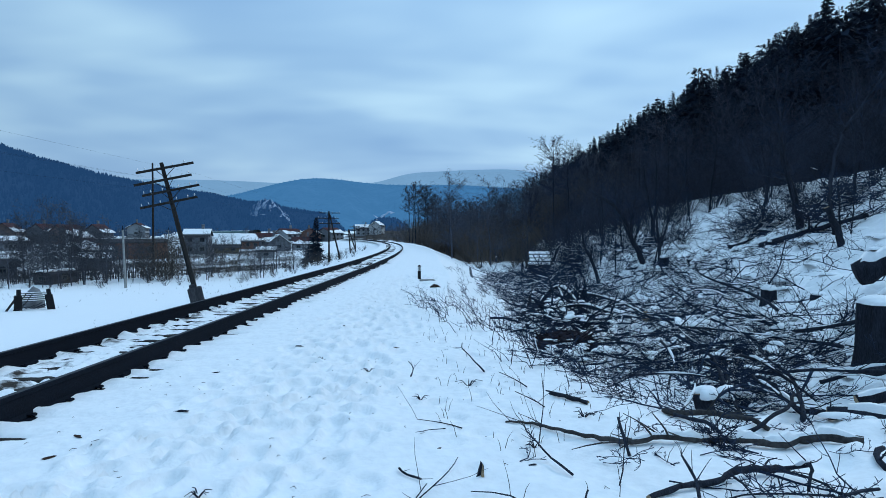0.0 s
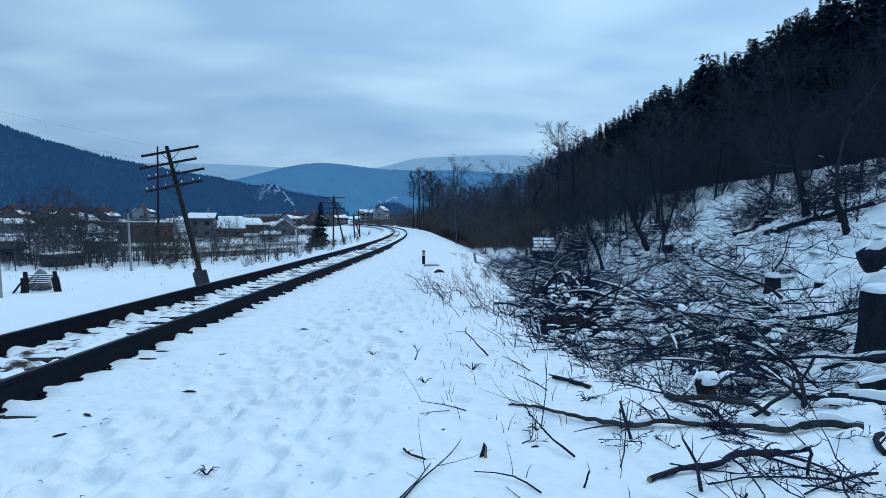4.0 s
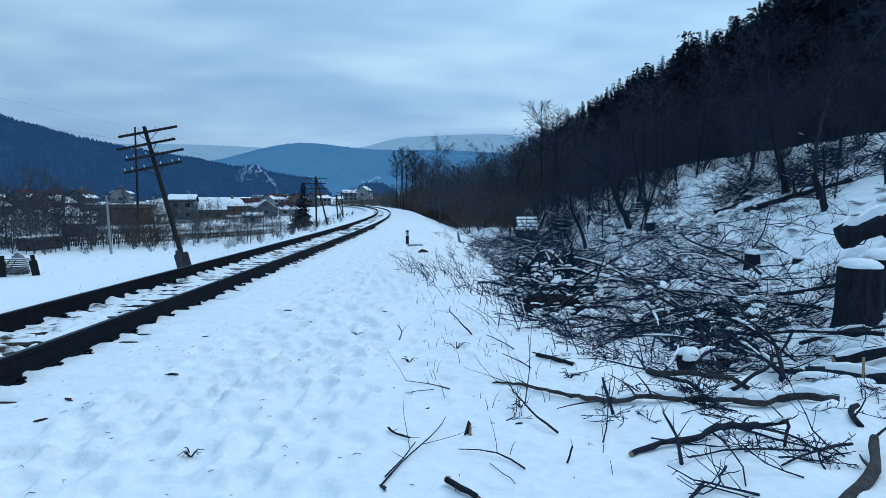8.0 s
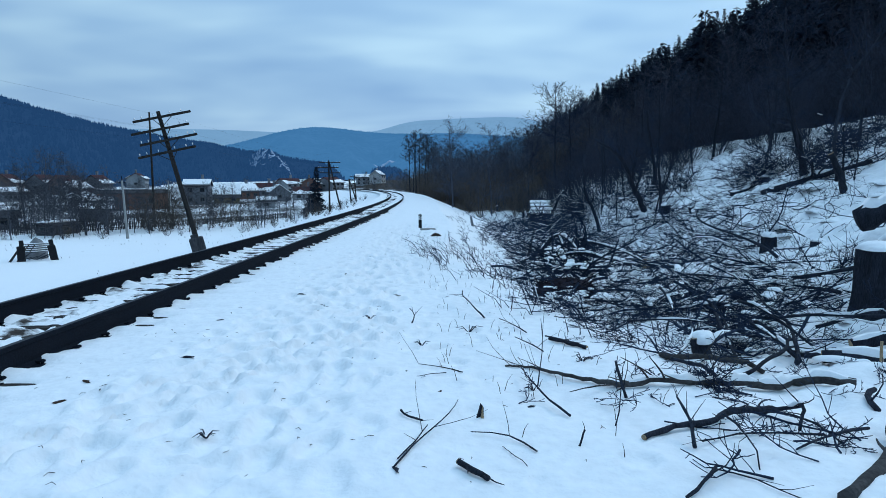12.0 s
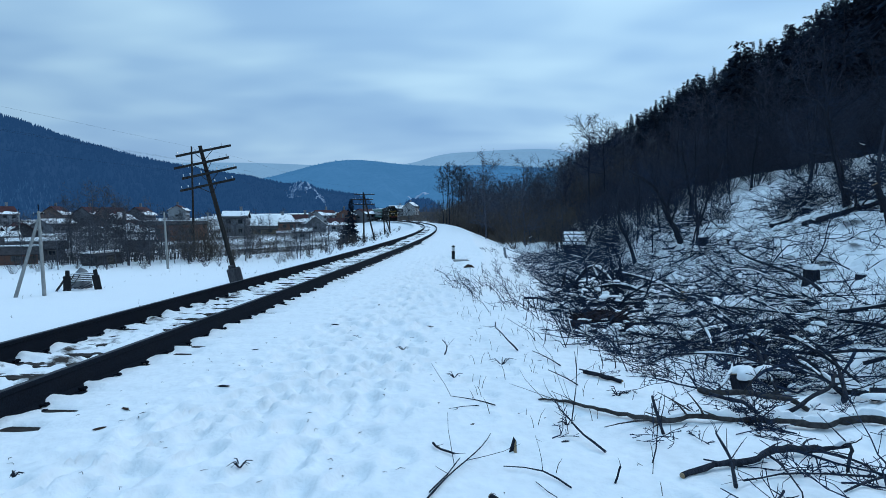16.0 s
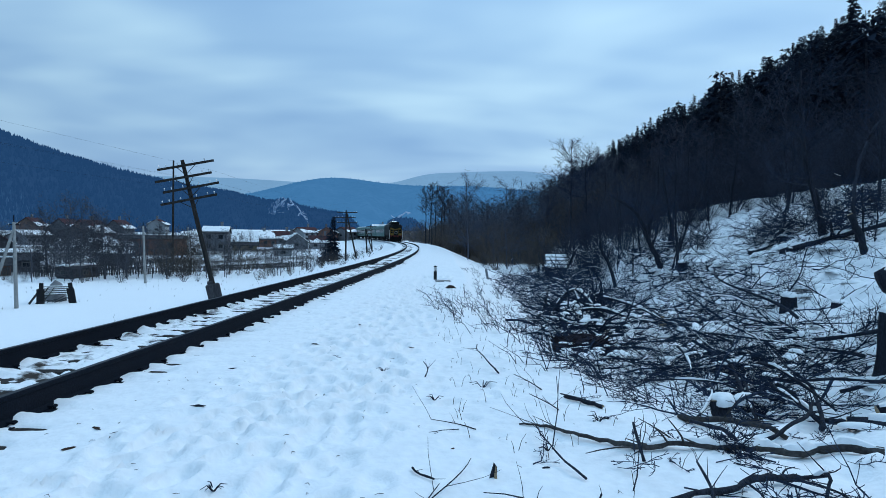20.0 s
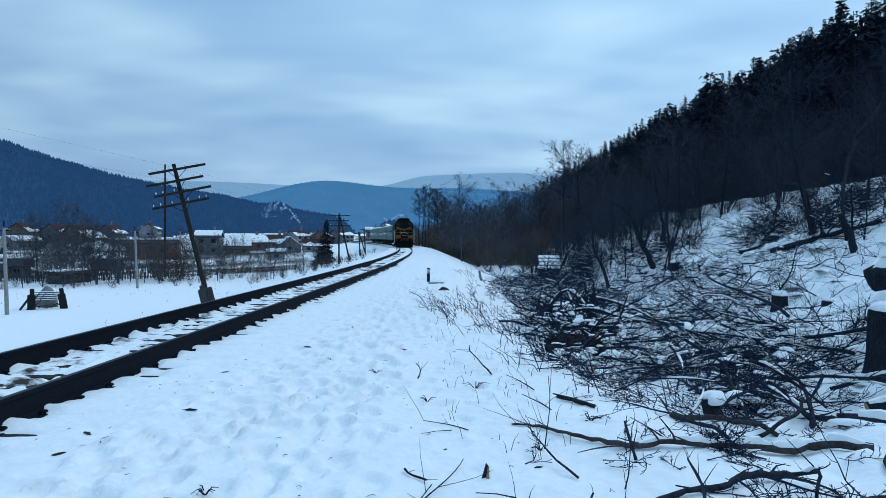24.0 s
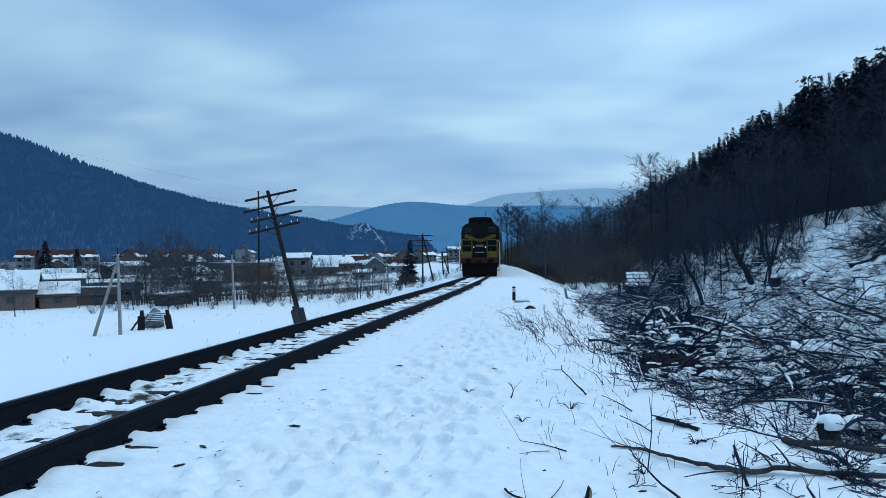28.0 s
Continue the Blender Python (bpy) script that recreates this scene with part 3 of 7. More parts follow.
hill_b, az_b = hill("backdrop_middle_hill", B_RIDGE, ((-30, 2500), (20, 2900)), 0.5, 0.02, HILL_B, 2.0, "rounded wooded hill in the distance, blue from its added haze glow")
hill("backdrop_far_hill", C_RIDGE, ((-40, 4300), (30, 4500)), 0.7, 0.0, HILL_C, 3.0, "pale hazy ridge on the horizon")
# never in view: added only to close the horizon's light behind the camera
hill("backdrop_hill_behind", D_RIDGE, ((60, 700), (235, 800)), 0.3, 0.02, HILL_A, 4.0, "unseen dark hills added behind the viewpoint to close off the light")


def hill_trees(grid, count, low, high, size, seed, keep=None):
    """Small pointed trees scattered over a hillside and thick along its ridge."""
    r = random.Random(seed)
    sh = Shape()
    n, k, _ = grid.shape
    for _ in range(count):
        i = r.uniform(0, n - 1.001)
        q = r.uniform(low, high)
        j = q * (k - 3)
        i0, j0 = int(i), int(j)
        fi, fj = i - i0, j - j0
        p = (grid[i0, j0] * (1 - fi) + grid[i0 + 1, j0] * fi) * (1 - fj) + (grid[i0, j0 + 1] * (1 - fi) + grid[i0 + 1, j0 + 1] * fi) * fj
        if keep and not keep(p, q, r):
            continue
        h = size * r.uniform(0.6, 1.35)
        w = h * r.uniform(0.14, 0.30)
        a = r.uniform(0, 6)
        ring = [(p[0] + w * math.cos(a + t * 1.5708), p[1] + w * math.sin(a + t * 1.5708), p[2] + h * 0.22) for t in range(4)]
        tip, root = (p[0] + r.uniform(-.1, .1) * h, p[1], p[2] + h), (p[0], p[1], p[2] - 2)
        sh.add([*ring, tip, root], [(0, 1, 4), (1, 2, 4), (2, 3, 4), (3, 0, 4), (1, 0, 5), (2, 1, 5), (3, 2, 5), (0, 3, 5)])
    return sh


in_view = lambda p, q, r: -52 < math.degrees(math.atan2(p[0], p[1])) < 5
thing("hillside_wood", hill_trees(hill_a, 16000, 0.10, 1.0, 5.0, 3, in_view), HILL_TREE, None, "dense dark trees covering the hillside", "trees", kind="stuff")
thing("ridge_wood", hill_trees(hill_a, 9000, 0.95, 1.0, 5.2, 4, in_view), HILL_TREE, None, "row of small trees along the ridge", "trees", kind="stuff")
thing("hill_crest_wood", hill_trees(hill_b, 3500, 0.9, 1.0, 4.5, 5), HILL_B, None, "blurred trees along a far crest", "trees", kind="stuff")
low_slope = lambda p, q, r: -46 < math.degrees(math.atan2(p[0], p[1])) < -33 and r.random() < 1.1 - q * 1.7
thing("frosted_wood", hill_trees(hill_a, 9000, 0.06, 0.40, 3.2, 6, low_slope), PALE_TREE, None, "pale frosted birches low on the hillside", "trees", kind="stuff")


def snow_patch(grid, az, a0, a1, q0, q1, count, size, seed, loose=0.035):
    """Clearings: thin uneven flakes of snow lying on the slope."""
    r = random.Random(seed)
    sh = Shape()
    n, k, _ = grid.shape
    for _ in range(count):
        t = r.random()
        a = a0 + (a1 - a0) * t
        q = q0 + (q1 - q0) * t + r.gauss(0, loose)
        i = int(np.clip((a - az[0]) / 0.5, 0, n - 2))
        j = int(np.clip(q * (k - 3), 0, k - 4))
        fi = np.clip((a - az[0]) / 0.5 - i, 0, 1)
        fj = np.clip(q * (k - 3) - j, 0, 1)
        p = Vector((grid[i, j] * (1 - fi) + grid[i + 1, j] * fi) * (1 - fj) + (grid[i, j + 1] * (1 - fi) + grid[i + 1, j + 1] * fi) * fj)
        u = Vector(grid[i + 1, j] - grid[i, j]).normalized()
        v = Vector(grid[i, j + 1] - grid[i, j]).normalized()
        nrm = u.cross(v)
        nrm = nrm if nrm.z > 0 else -nrm
        ring = []
        w, h = size * r.uniform(0.4, 1.2), size * r.uniform(0.5, 1.6)
        for e in range(7):
            b = e / 7 * 6.283
            ring.append(p + u * (math.cos(b) * w * r.uniform(.6, 1.1)) + v * (math.sin(b) * h * r.uniform(.6, 1.1)) + nrm * 7)
        sh.add([*ring, p + nrm * 8], [(e, (e + 1) % 7, 7) for e in range(7)])
    return sh


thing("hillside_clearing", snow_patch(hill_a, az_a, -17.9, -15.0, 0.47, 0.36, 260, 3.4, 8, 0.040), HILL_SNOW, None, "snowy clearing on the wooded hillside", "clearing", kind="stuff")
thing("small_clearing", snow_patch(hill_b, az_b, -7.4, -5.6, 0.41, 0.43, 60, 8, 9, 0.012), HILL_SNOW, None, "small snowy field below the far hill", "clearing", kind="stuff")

# ---------------------------------------------------------------- trees
def bare_tree_shapes(height, seed, spread=0.55, limbs=9, twigs=7, lean=0.0, thick=0.016, depth=3, low=0.25):
    """A leafless tree: trunk with limbs, and a crown of fine twigs."""
    r = random.Random(seed)
    wood, crown, limb_list = Shape(), Shape(), []

    def grow(p, way, length, radius, level):
        n = 4 if level < 2 else 3
        pts, rad = [p.copy()], [radius]
        w = way.normalized()
        for i in range(n):
            bend = Vector((r.uniform(-1, 1), r.uniform(-1, 1), r.uniform(-0.5, 0.9))) * (0.10 + 0.08 * level)
            w = (w + bend).normalized()
            p = p + w * (length / n)
            pts.append(p.copy())
            rad.append(radius * (1 - 0.75 * (i + 1) / n))
        if level == 1:
            limb_list.append(Shape())
        (wood, limb_list[-1] if limb_list else None, crown, crown, crown)[level].tube(pts, rad, 8 if level == 0 else 5 if level == 1 else 3)
        if level >= depth:
            return
        count = limbs if level == 0 else twigs if level == 1 else max(3, twigs - 3)
        for k in range(count):
            t = r.uniform(low if level == 0 else 0.2, 1.0)
            i = min(int(t * n), n - 1)
            q = pts[i].lerp(pts[i + 1], t * n - i)
            a = r.uniform(0, 6.283)
            side = Vector((math.cos(a), math.sin(a), 0))
            way2 = (w * 0.7 + side * spread * (1.25 if level == 0 else 1.0) + Vector((0, 0, 0.35))).normalized()
            grow(q, way2, length * r.uniform(0.32, 0.55) * (1.15 - 0.45 * t), max(rad[i] * 0.5, 0.004 if level else 0.01), level + 1)

    grow(Vector((0, 0, -0.3)), Vector((lean, 0, 1)), height * 0.8, height * thick, 0)
    return wood, crown, limb_list


def fewer_limbs(shapes, keep):
    """Only the largest limbs apart; the smaller ones go with the crown."""
    limbs = sorted(shapes[2], key=lambda s: -max(abs(p[0]) + abs(p[1]) for p in s.v))
    for limb in limbs[keep:]:
        shapes[1].add(limb.v, limb.f)
    return shapes[0], shapes[1], limbs[:keep]


def bush_shapes(height, seed, stems=16, twigs=5):
    """Many thin stems from one root, leaning out, and a haze of fine twigs."""
    r = random.Random(seed)
    wood, crown = Shape(), Shape()
    k = height / 2.5
    for _ in range(stems):
        a, out = r.uniform(0, 6.283), r.uniform(0.05, 0.85)
        p = Vector((math.cos(a) * 0.25 * out, math.sin(a) * 0.25 * out, -0.15))
        w = Vector((math.cos(a) * out, math.sin(a) * out, 1)).normalized()
        L = height * r.uniform(0.45, 1.05)
        pts = [p]
        for i in range(3):
            w = (w + Vector((r.uniform(-1, 1), r.uniform(-1, 1), r.uniform(-.4, .4))) * 0.24).normalized()
            pts.append(pts[-1] + w * L / 3)
        wood.tube(pts, [0.008 * k, 0.0065 * k, 0.005 * k, 0.003], 3)
        for _ in range(twigs * 2):
            t = r.uniform(0.2, 1)
            i = min(int(t * 3), 2)
            q = pts[i].lerp(pts[i + 1], t * 3 - i)
            b = r.uniform(0, 6.283)
            e = q + (w * 0.7 + Vector((math.cos(b), math.sin(b), r.uniform(-.2, .4)))).normalized() * L * r.uniform(0.10, 0.30)
            mid = q.lerp(e, 0.5) + Vector((r.uniform(-.03, .03), r.uniform(-.03, .03), 0.03)) * L
            crown.tube([q, mid, e], [0.0042 * k, 0.0032 * k, 0.0022], 3)
    return wood, crown


def crown_tree_shapes(height, seed, base=0.5, width=0.22, limbs=16, twigs=9, lean=0.0, thick=0.008, droop=0.0, fat=1.0):
    """A leafless tree with a rounded crown: a slender crooked trunk, spreading limbs, twigs pointing every way."""
    r = random.Random(seed)
    wood, crown, limb_list = Shape(), Shape(), []
    pts, p = [], Vector((0, 0, -0.3))
    for i in range(8):
        pts.append(p.copy())
        p = p + Vector((lean * 0.3 + r.gauss(0, 0.05), r.gauss(0, 0.05), 1)).normalized() * (height / 7.4)
    rad = [height * thick * (1 - 0.11 * i) for i in range(8)]
    wood.tube(pts, rad, 7)
    for k in range(limbs):
        t = base + (1 - base) * (k + r.random()) / limbs
        i = min(int(t * 7), 6)
        q = pts[i].lerp(pts[i + 1], t * 7 - i)
        u = (t - base) / (1 - base)
        L = height * width * (0.55 + 0.9 * math.sin(math.pi * min(1, 0.18 + 0.82 * u))) * r.uniform(0.7, 1.2)
        a = r.uniform(0, 6.283)
        w = Vector((math.cos(a), math.sin(a), 0.25 + 0.9 * u - droop)).normalized()
        run = [q]
        for _ in range(4):
            w = (w + Vector((r.gauss(0, .2), r.gauss(0, .2), r.gauss(0.06, .16)))).normalized()
            run.append(run[-1] + w * L / 4)
        r0 = max(0.012, rad[i] * 0.42)
        limb = Shape().tube(run, [r0, r0 * 0.8, r0 * 0.6, r0 * 0.42, r0 * 0.2], 4)
        limb_list.append(limb)
        for _ in range(twigs):
            j = r.uniform(0.8, 4)
            c = min(int(j), 3)
            o = run[c].lerp(run[c + 1], j - c)
            d = (w * 0.5 + Vector((r.gauss(0, .7), r.gauss(0, .7), r.gauss(0.15, .5)))).normalized()
            S = L * r.uniform(0.18, 0.42)
            m = o + d * S * 0.5
            e = m + (d + Vector((r.gauss(0, .4), r.gauss(0, .4), r.gauss(0, .3)))).normalized() * S * 0.5
            crown.tube([o, m, e], [0.010 * fat, 0.007 * fat, 0.003 * fat], 3)
            for _ in range(4):
                x = m.lerp(e, r.uniform(-0.6, 1))
                f = (d * 0.6 + Vector((r.gauss(0, .7), r.gauss(0, .7), r.gauss(0, .5)))).normalized()
                crown.tube([x, x + f * S * r.uniform(0.3, 0.6)], [0.006 * fat, 0.003 * fat], 3)
    return wood, crown, limb_list


def conifer_shapes(height, seed, width=0.20, base=0.12, dense=1.0, pine=False):
    """A conifer: straight trunk, whorls of drooping boughs made of many needle sprays."""
    r = random.Random(seed)
    wood, crown = Shape(), Shape()
    wood.tube([(0, 0, -0.5), (0, 0, height * 0.5), (0, 0, height * 0.98)], [height * 0.014, height * 0.009, 0.02], 6)
    z = height * (0.45 if pine else base)
    while z < height * 0.985:
        t = (z - height * base) / (height * (1 - base))
        if pine:
            reach = height * width * 0.66 * math.sin(math.pi * min(1, (z / height - 0.38) / 0.66)) ** 0.7 * r.uniform(0.6, 1.15)
        else:
            reach = height * width * (1 - t) ** 0.85 * r.uniform(0.7, 1.15) + 0.15
        n = r.randint(4, 6)
        a0 = r.uniform(0, 6.283)
        for k in range(n):
            a = a0 + 6.283 * k / n + r.uniform(-0.3, 0.3)
            L = reach * r.uniform(0.65, 1.1)
            out = Vector((math.cos(a), math.sin(a), 0))
            droop = r.uniform(-0.05, 0.35) if pine else -r.uniform(0.1, 0.45)
            tip = Vector((0, 0, z)) + out * L + Vector((0, 0, droop * L))
            root = Vector((0, 0, z))
            m = max(3, int(5.0 * dense * (0.6 + L / (height * width))))
            for s in range(m):
                q = root.lerp(tip, r.uniform(0.25, 1.0))
                size = max(0.24, L * 0.32) * r.uniform(0.6, 1.4)
                b = a + r.uniform(-1.1, 1.1)
                f = Vector((math.cos(b), math.sin(b), r.uniform(-1.0, 0.45))) * size
                g = Vector((-math.sin(b), math.cos(b), r.uniform(-1.0, 1.0))) * size * 0.36
                up = Vector((r.uniform(-.2, .2) * size, r.uniform(-.2, .2) * size, size * 0.22))
                crown.add([q - f * 0.35, q + g, q + f, q - g, q + up], [(0, 3, 4), (3, 2, 4), (2, 1, 4), (1, 0, 4)])
        z += height * (0.027 if not pine else 0.040) * r.uniform(0.8, 1.25) / max(0.6, dense)
    return wood, crown


def tree_kind(name, shapes, wood_mat, crown_mat, label, category, group):
    """The first of a kind, kept far below where it is then moved to its first place."""
    ob = empty(name, None, label, category, group)
    if category == "shrub":
        tagged(part("branchwork", shapes[0], wood_mat, ob), kind="stuff")
    else:
        part("trunk", shapes[0], wood_mat, ob)
    for limb in shapes[2] if len(shapes) > 2 else ():
        part("limb", limb, wood_mat, ob)
    tagged(part("crown", shapes[1], crown_mat, ob), kind="stuff")
    return ob


PLANTED = set()


def plant(kinds, places, seed, size=(0.8, 1.2), sink=0.0):
    """Set copies of the kinds at the places; the first of each kind takes the first places itself."""
    r = random.Random(seed)
    for i, (x, y, *s) in enumerate(places):
        k = kinds[i % len(kinds)]
        scale = s[0] if s else r.uniform(*size)
        m = pose(x, y, ground(x, y) - sink, r.uniform(-3, 3), r.uniform(-3, 3), r.uniform(0, 360))
        if k not in PLANTED:
            PLANTED.add(k)
            k.matrix_world = m
            k.scale = (scale,) * 3
        else:
            c = copy_thing(k, m)
            c.scale = (scale,) * 3


def scatter(n, seed, x0, x1, y0, y1, ok=None, gap=0.0):
    r = random.Random(seed)
    out = []
    for _ in range(n * 12):
        x, y = r.uniform(x0, x1), r.uniform(y0, y1)
        if ok and not ok(x, y):
            continue
        if gap and any((x - a) ** 2 + (y - b) ** 2 < gap * gap for a, b, *_ in out):
            continue
        out.append((x, y))
        if len(out) >= n:
            break
    return out


# conifers of the wooded hill: the front rows and the skyline one by one
spruces = [tree_kind("spruce", conifer_shapes(15, 40 + i, 0.19, 0.10, 1.45), BARK, NEEDLES, "tall dark green spruce on the wooded hill", "tree", "conifers on the hill") for i in range(4)]
pines = [tree_kind("pine", conifer_shapes(15, 60 + i, 0.22, 0.3, 1.2, True), BARK, NEEDLES, "tall dark pine with a high crown on the wooded hill", "tree", "conifers on the hill") for i in range(2)]
front = scatter(110, 3, 26, 44, 8, 250, lambda x, y: 0.10 < x / y < 1.6, 3.0)
crest = scatter(170, 5, 48, 86, 20, 310, lambda x, y: 0.15 < x / y < 1.5, 2.6)
plant([*spruces, pines[0], *spruces, pines[1]], front + crest, 9, (0.82, 1.1))
fill = Shape()
for i, (x, y) in enumerate(scatter(430, 6, 34, 84, -30, 330, None, 2.0)):
    w, c = conifer_shapes(rnd.uniform(10, 15), 500 + i, 0.2, 0.1, 0.55)
    z = ground(x, y)
    for part_shape in (w, c):
        fill.add([(p[0] + x, p[1] + y, p[2] + z) for p in part_shape.v], part_shape.f)
thing("conifer_wood", fill, NEEDLES, None, "dense dark conifer forest on the hillside", "trees", kind="stuff")

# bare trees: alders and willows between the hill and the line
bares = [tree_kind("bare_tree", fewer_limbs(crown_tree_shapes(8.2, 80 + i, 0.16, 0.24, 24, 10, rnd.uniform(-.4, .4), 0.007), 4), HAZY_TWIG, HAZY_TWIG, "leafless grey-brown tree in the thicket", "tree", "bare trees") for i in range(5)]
talls = [tree_kind("tall_bare_tree", fewer_limbs(crown_tree_shapes(12.4, 90 + i, 0.52, 0.115, 26, 12, rnd.uniform(-.2, .2), 0.0095, 0.0, 1.7), 5), BARK, HAZY_TWIG, "tall slender leafless tree beside the railway bend", "tree", "tall bare trees") for i in range(2)]
browns = [tree_kind("brown_shrub", bush_shapes(5.0, 100 + i, 26, 7), BROWN_TWIG, BROWN_TWIG, "brown leafless willow shrub", "shrub", "brown shrubs") for i in range(3)]
right_of_line = lambda x, y: off_track(x, y) > 5.5 and x < 24
plant(talls, [(-7.5, 118, 1.0), (-6.9, 120, 1.0), (-5.3, 119, .98), (-6.4, 125, 1.05), (-4.4, 121, .95), (-8.2, 121, .97), (-6.0, 122, 1.05), (-9.0, 124, .95), (-3.0, 124, .9), (0.5, 120, .85), (-1, 135, 1), (4, 130, .85), (7, 128, .85), (-5, 128, .9), (-2, 118, .8), (2, 126, .85), (5, 122, .8), (8, 134, .9), (10, 125, .8), (12, 130, .85), (-4.5, 132, .9), (14, 122, .75), (3, 140, .9), (9, 142, .9)], 11)
lone = tree_kind("round_crowned_tree", fewer_limbs(crown_tree_shapes(10.6, 97, 0.50, 0.18, 32, 12, 0.1, 0.010, 0.0, 1.5), 8), BARK, TWIG, "tall leafless tree with a round crown above the thicket", "tree", "tall bare trees")
plant([lone], [(9.35, 60, 1.0), (11.4, 64, .85), (8.0, 66, .70)], 111)
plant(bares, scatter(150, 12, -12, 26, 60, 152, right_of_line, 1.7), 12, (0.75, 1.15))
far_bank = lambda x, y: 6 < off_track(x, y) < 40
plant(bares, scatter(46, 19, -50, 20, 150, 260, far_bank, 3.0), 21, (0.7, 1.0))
plant(browns, scatter(46, 20, -50, 20, 150, 250, far_bank, 3.0), 22, (0.9, 1.4))
edge_trees = [tree_kind("bare_tree", fewer_limbs(crown_tree_shapes(6, 130 + i, 0.22, 0.24, 18, 9, rnd.uniform(-.5, .5), 0.011), 4), BARK, DARK_TWIG, "dark leafless tree at the edge of the wood", "tree", "wood edge trees") for i in range(3)]
plant(edge_trees, [(22.5, 33, 1.4), (24, 36, 1.5), (26, 38, 1.5), (23, 40, 1.5), (28, 43, 1.5), (26, 34, 1.4)], 18)
plant(edge_trees, [(x, y, rnd.uniform(0.7, 1.15)) for x, y in scatter(40, 13, 13.0, 25, 22, 62, None, 1.8)], 17)
plant(browns, scatter(130, 14, -12, 20, 60, 150, lambda x, y: off_track(x, y) > 4.8 and x < 20, 1.6), 15, (0.7, 1.2))

# ---------------------------------------------------------------- the village
# grey plaster with a little blue painted in for distance haze
PLASTER = material("haze_tinted_grey_plaster", (0.205, 0.218, 0.242), 0.9, 0, 0.25, 0.5, 6, 0.2, 0.01, spread=0.2)
PINK_PLASTER = material("pinkish_plaster", (0.22, 0.155, 0.14), 0.9, 0, 0.25, 0.5, 6, 0.2, 0.01)
YELLOW_PLASTER = material("yellowish_plaster", (0.24, 0.20, 0.13), 0.9, 0, 0.2, 0.5, 6, 0.2, 0.01)
WHITE_PLASTER = material("pale_plaster", (0.32, 0.34, 0.36), 0.9, 0, 0.15, 0.5, 6, 0.2, 0.01)
SNOWY_PLASTER = material("whitewashed_plaster", (0.55, 0.56, 0.56), 0.9, 0, 0.12, 0.5, 6, 0.2, 0.01)
BRICK = material("dull_red_brick", (0.21, 0.115, 0.09), 0.9, 0, 0.3, 0.4, 9, 0.3, 0.01)
# weathered boards, slightly blued for the same haze
DARK_BOARD = material("dark_weathered_boards", (0.066, 0.065, 0.072), 0.9, 0, 0.4, 0.6, 8, 0.4, 0.01, stretch=(4, 4, 0.5))
RED_ROOF = material("red_roof_sheet", (0.075, 0.030, 0.032), 0.7, 0, 0.35, 0.6, 8, 0.2, 0.01)
PANE = material("window_glass", (0.02, 0.024, 0.03), 0.12, 0, 0.2, 1, 5, 0, spec=0.5)
FRAME_WHITE = material("grey_window_frame", (0.12, 0.12, 0.115), 0.6, 0, 0.1, 4, 30, 0)


SIZE = 0.76                  # these are small village houses


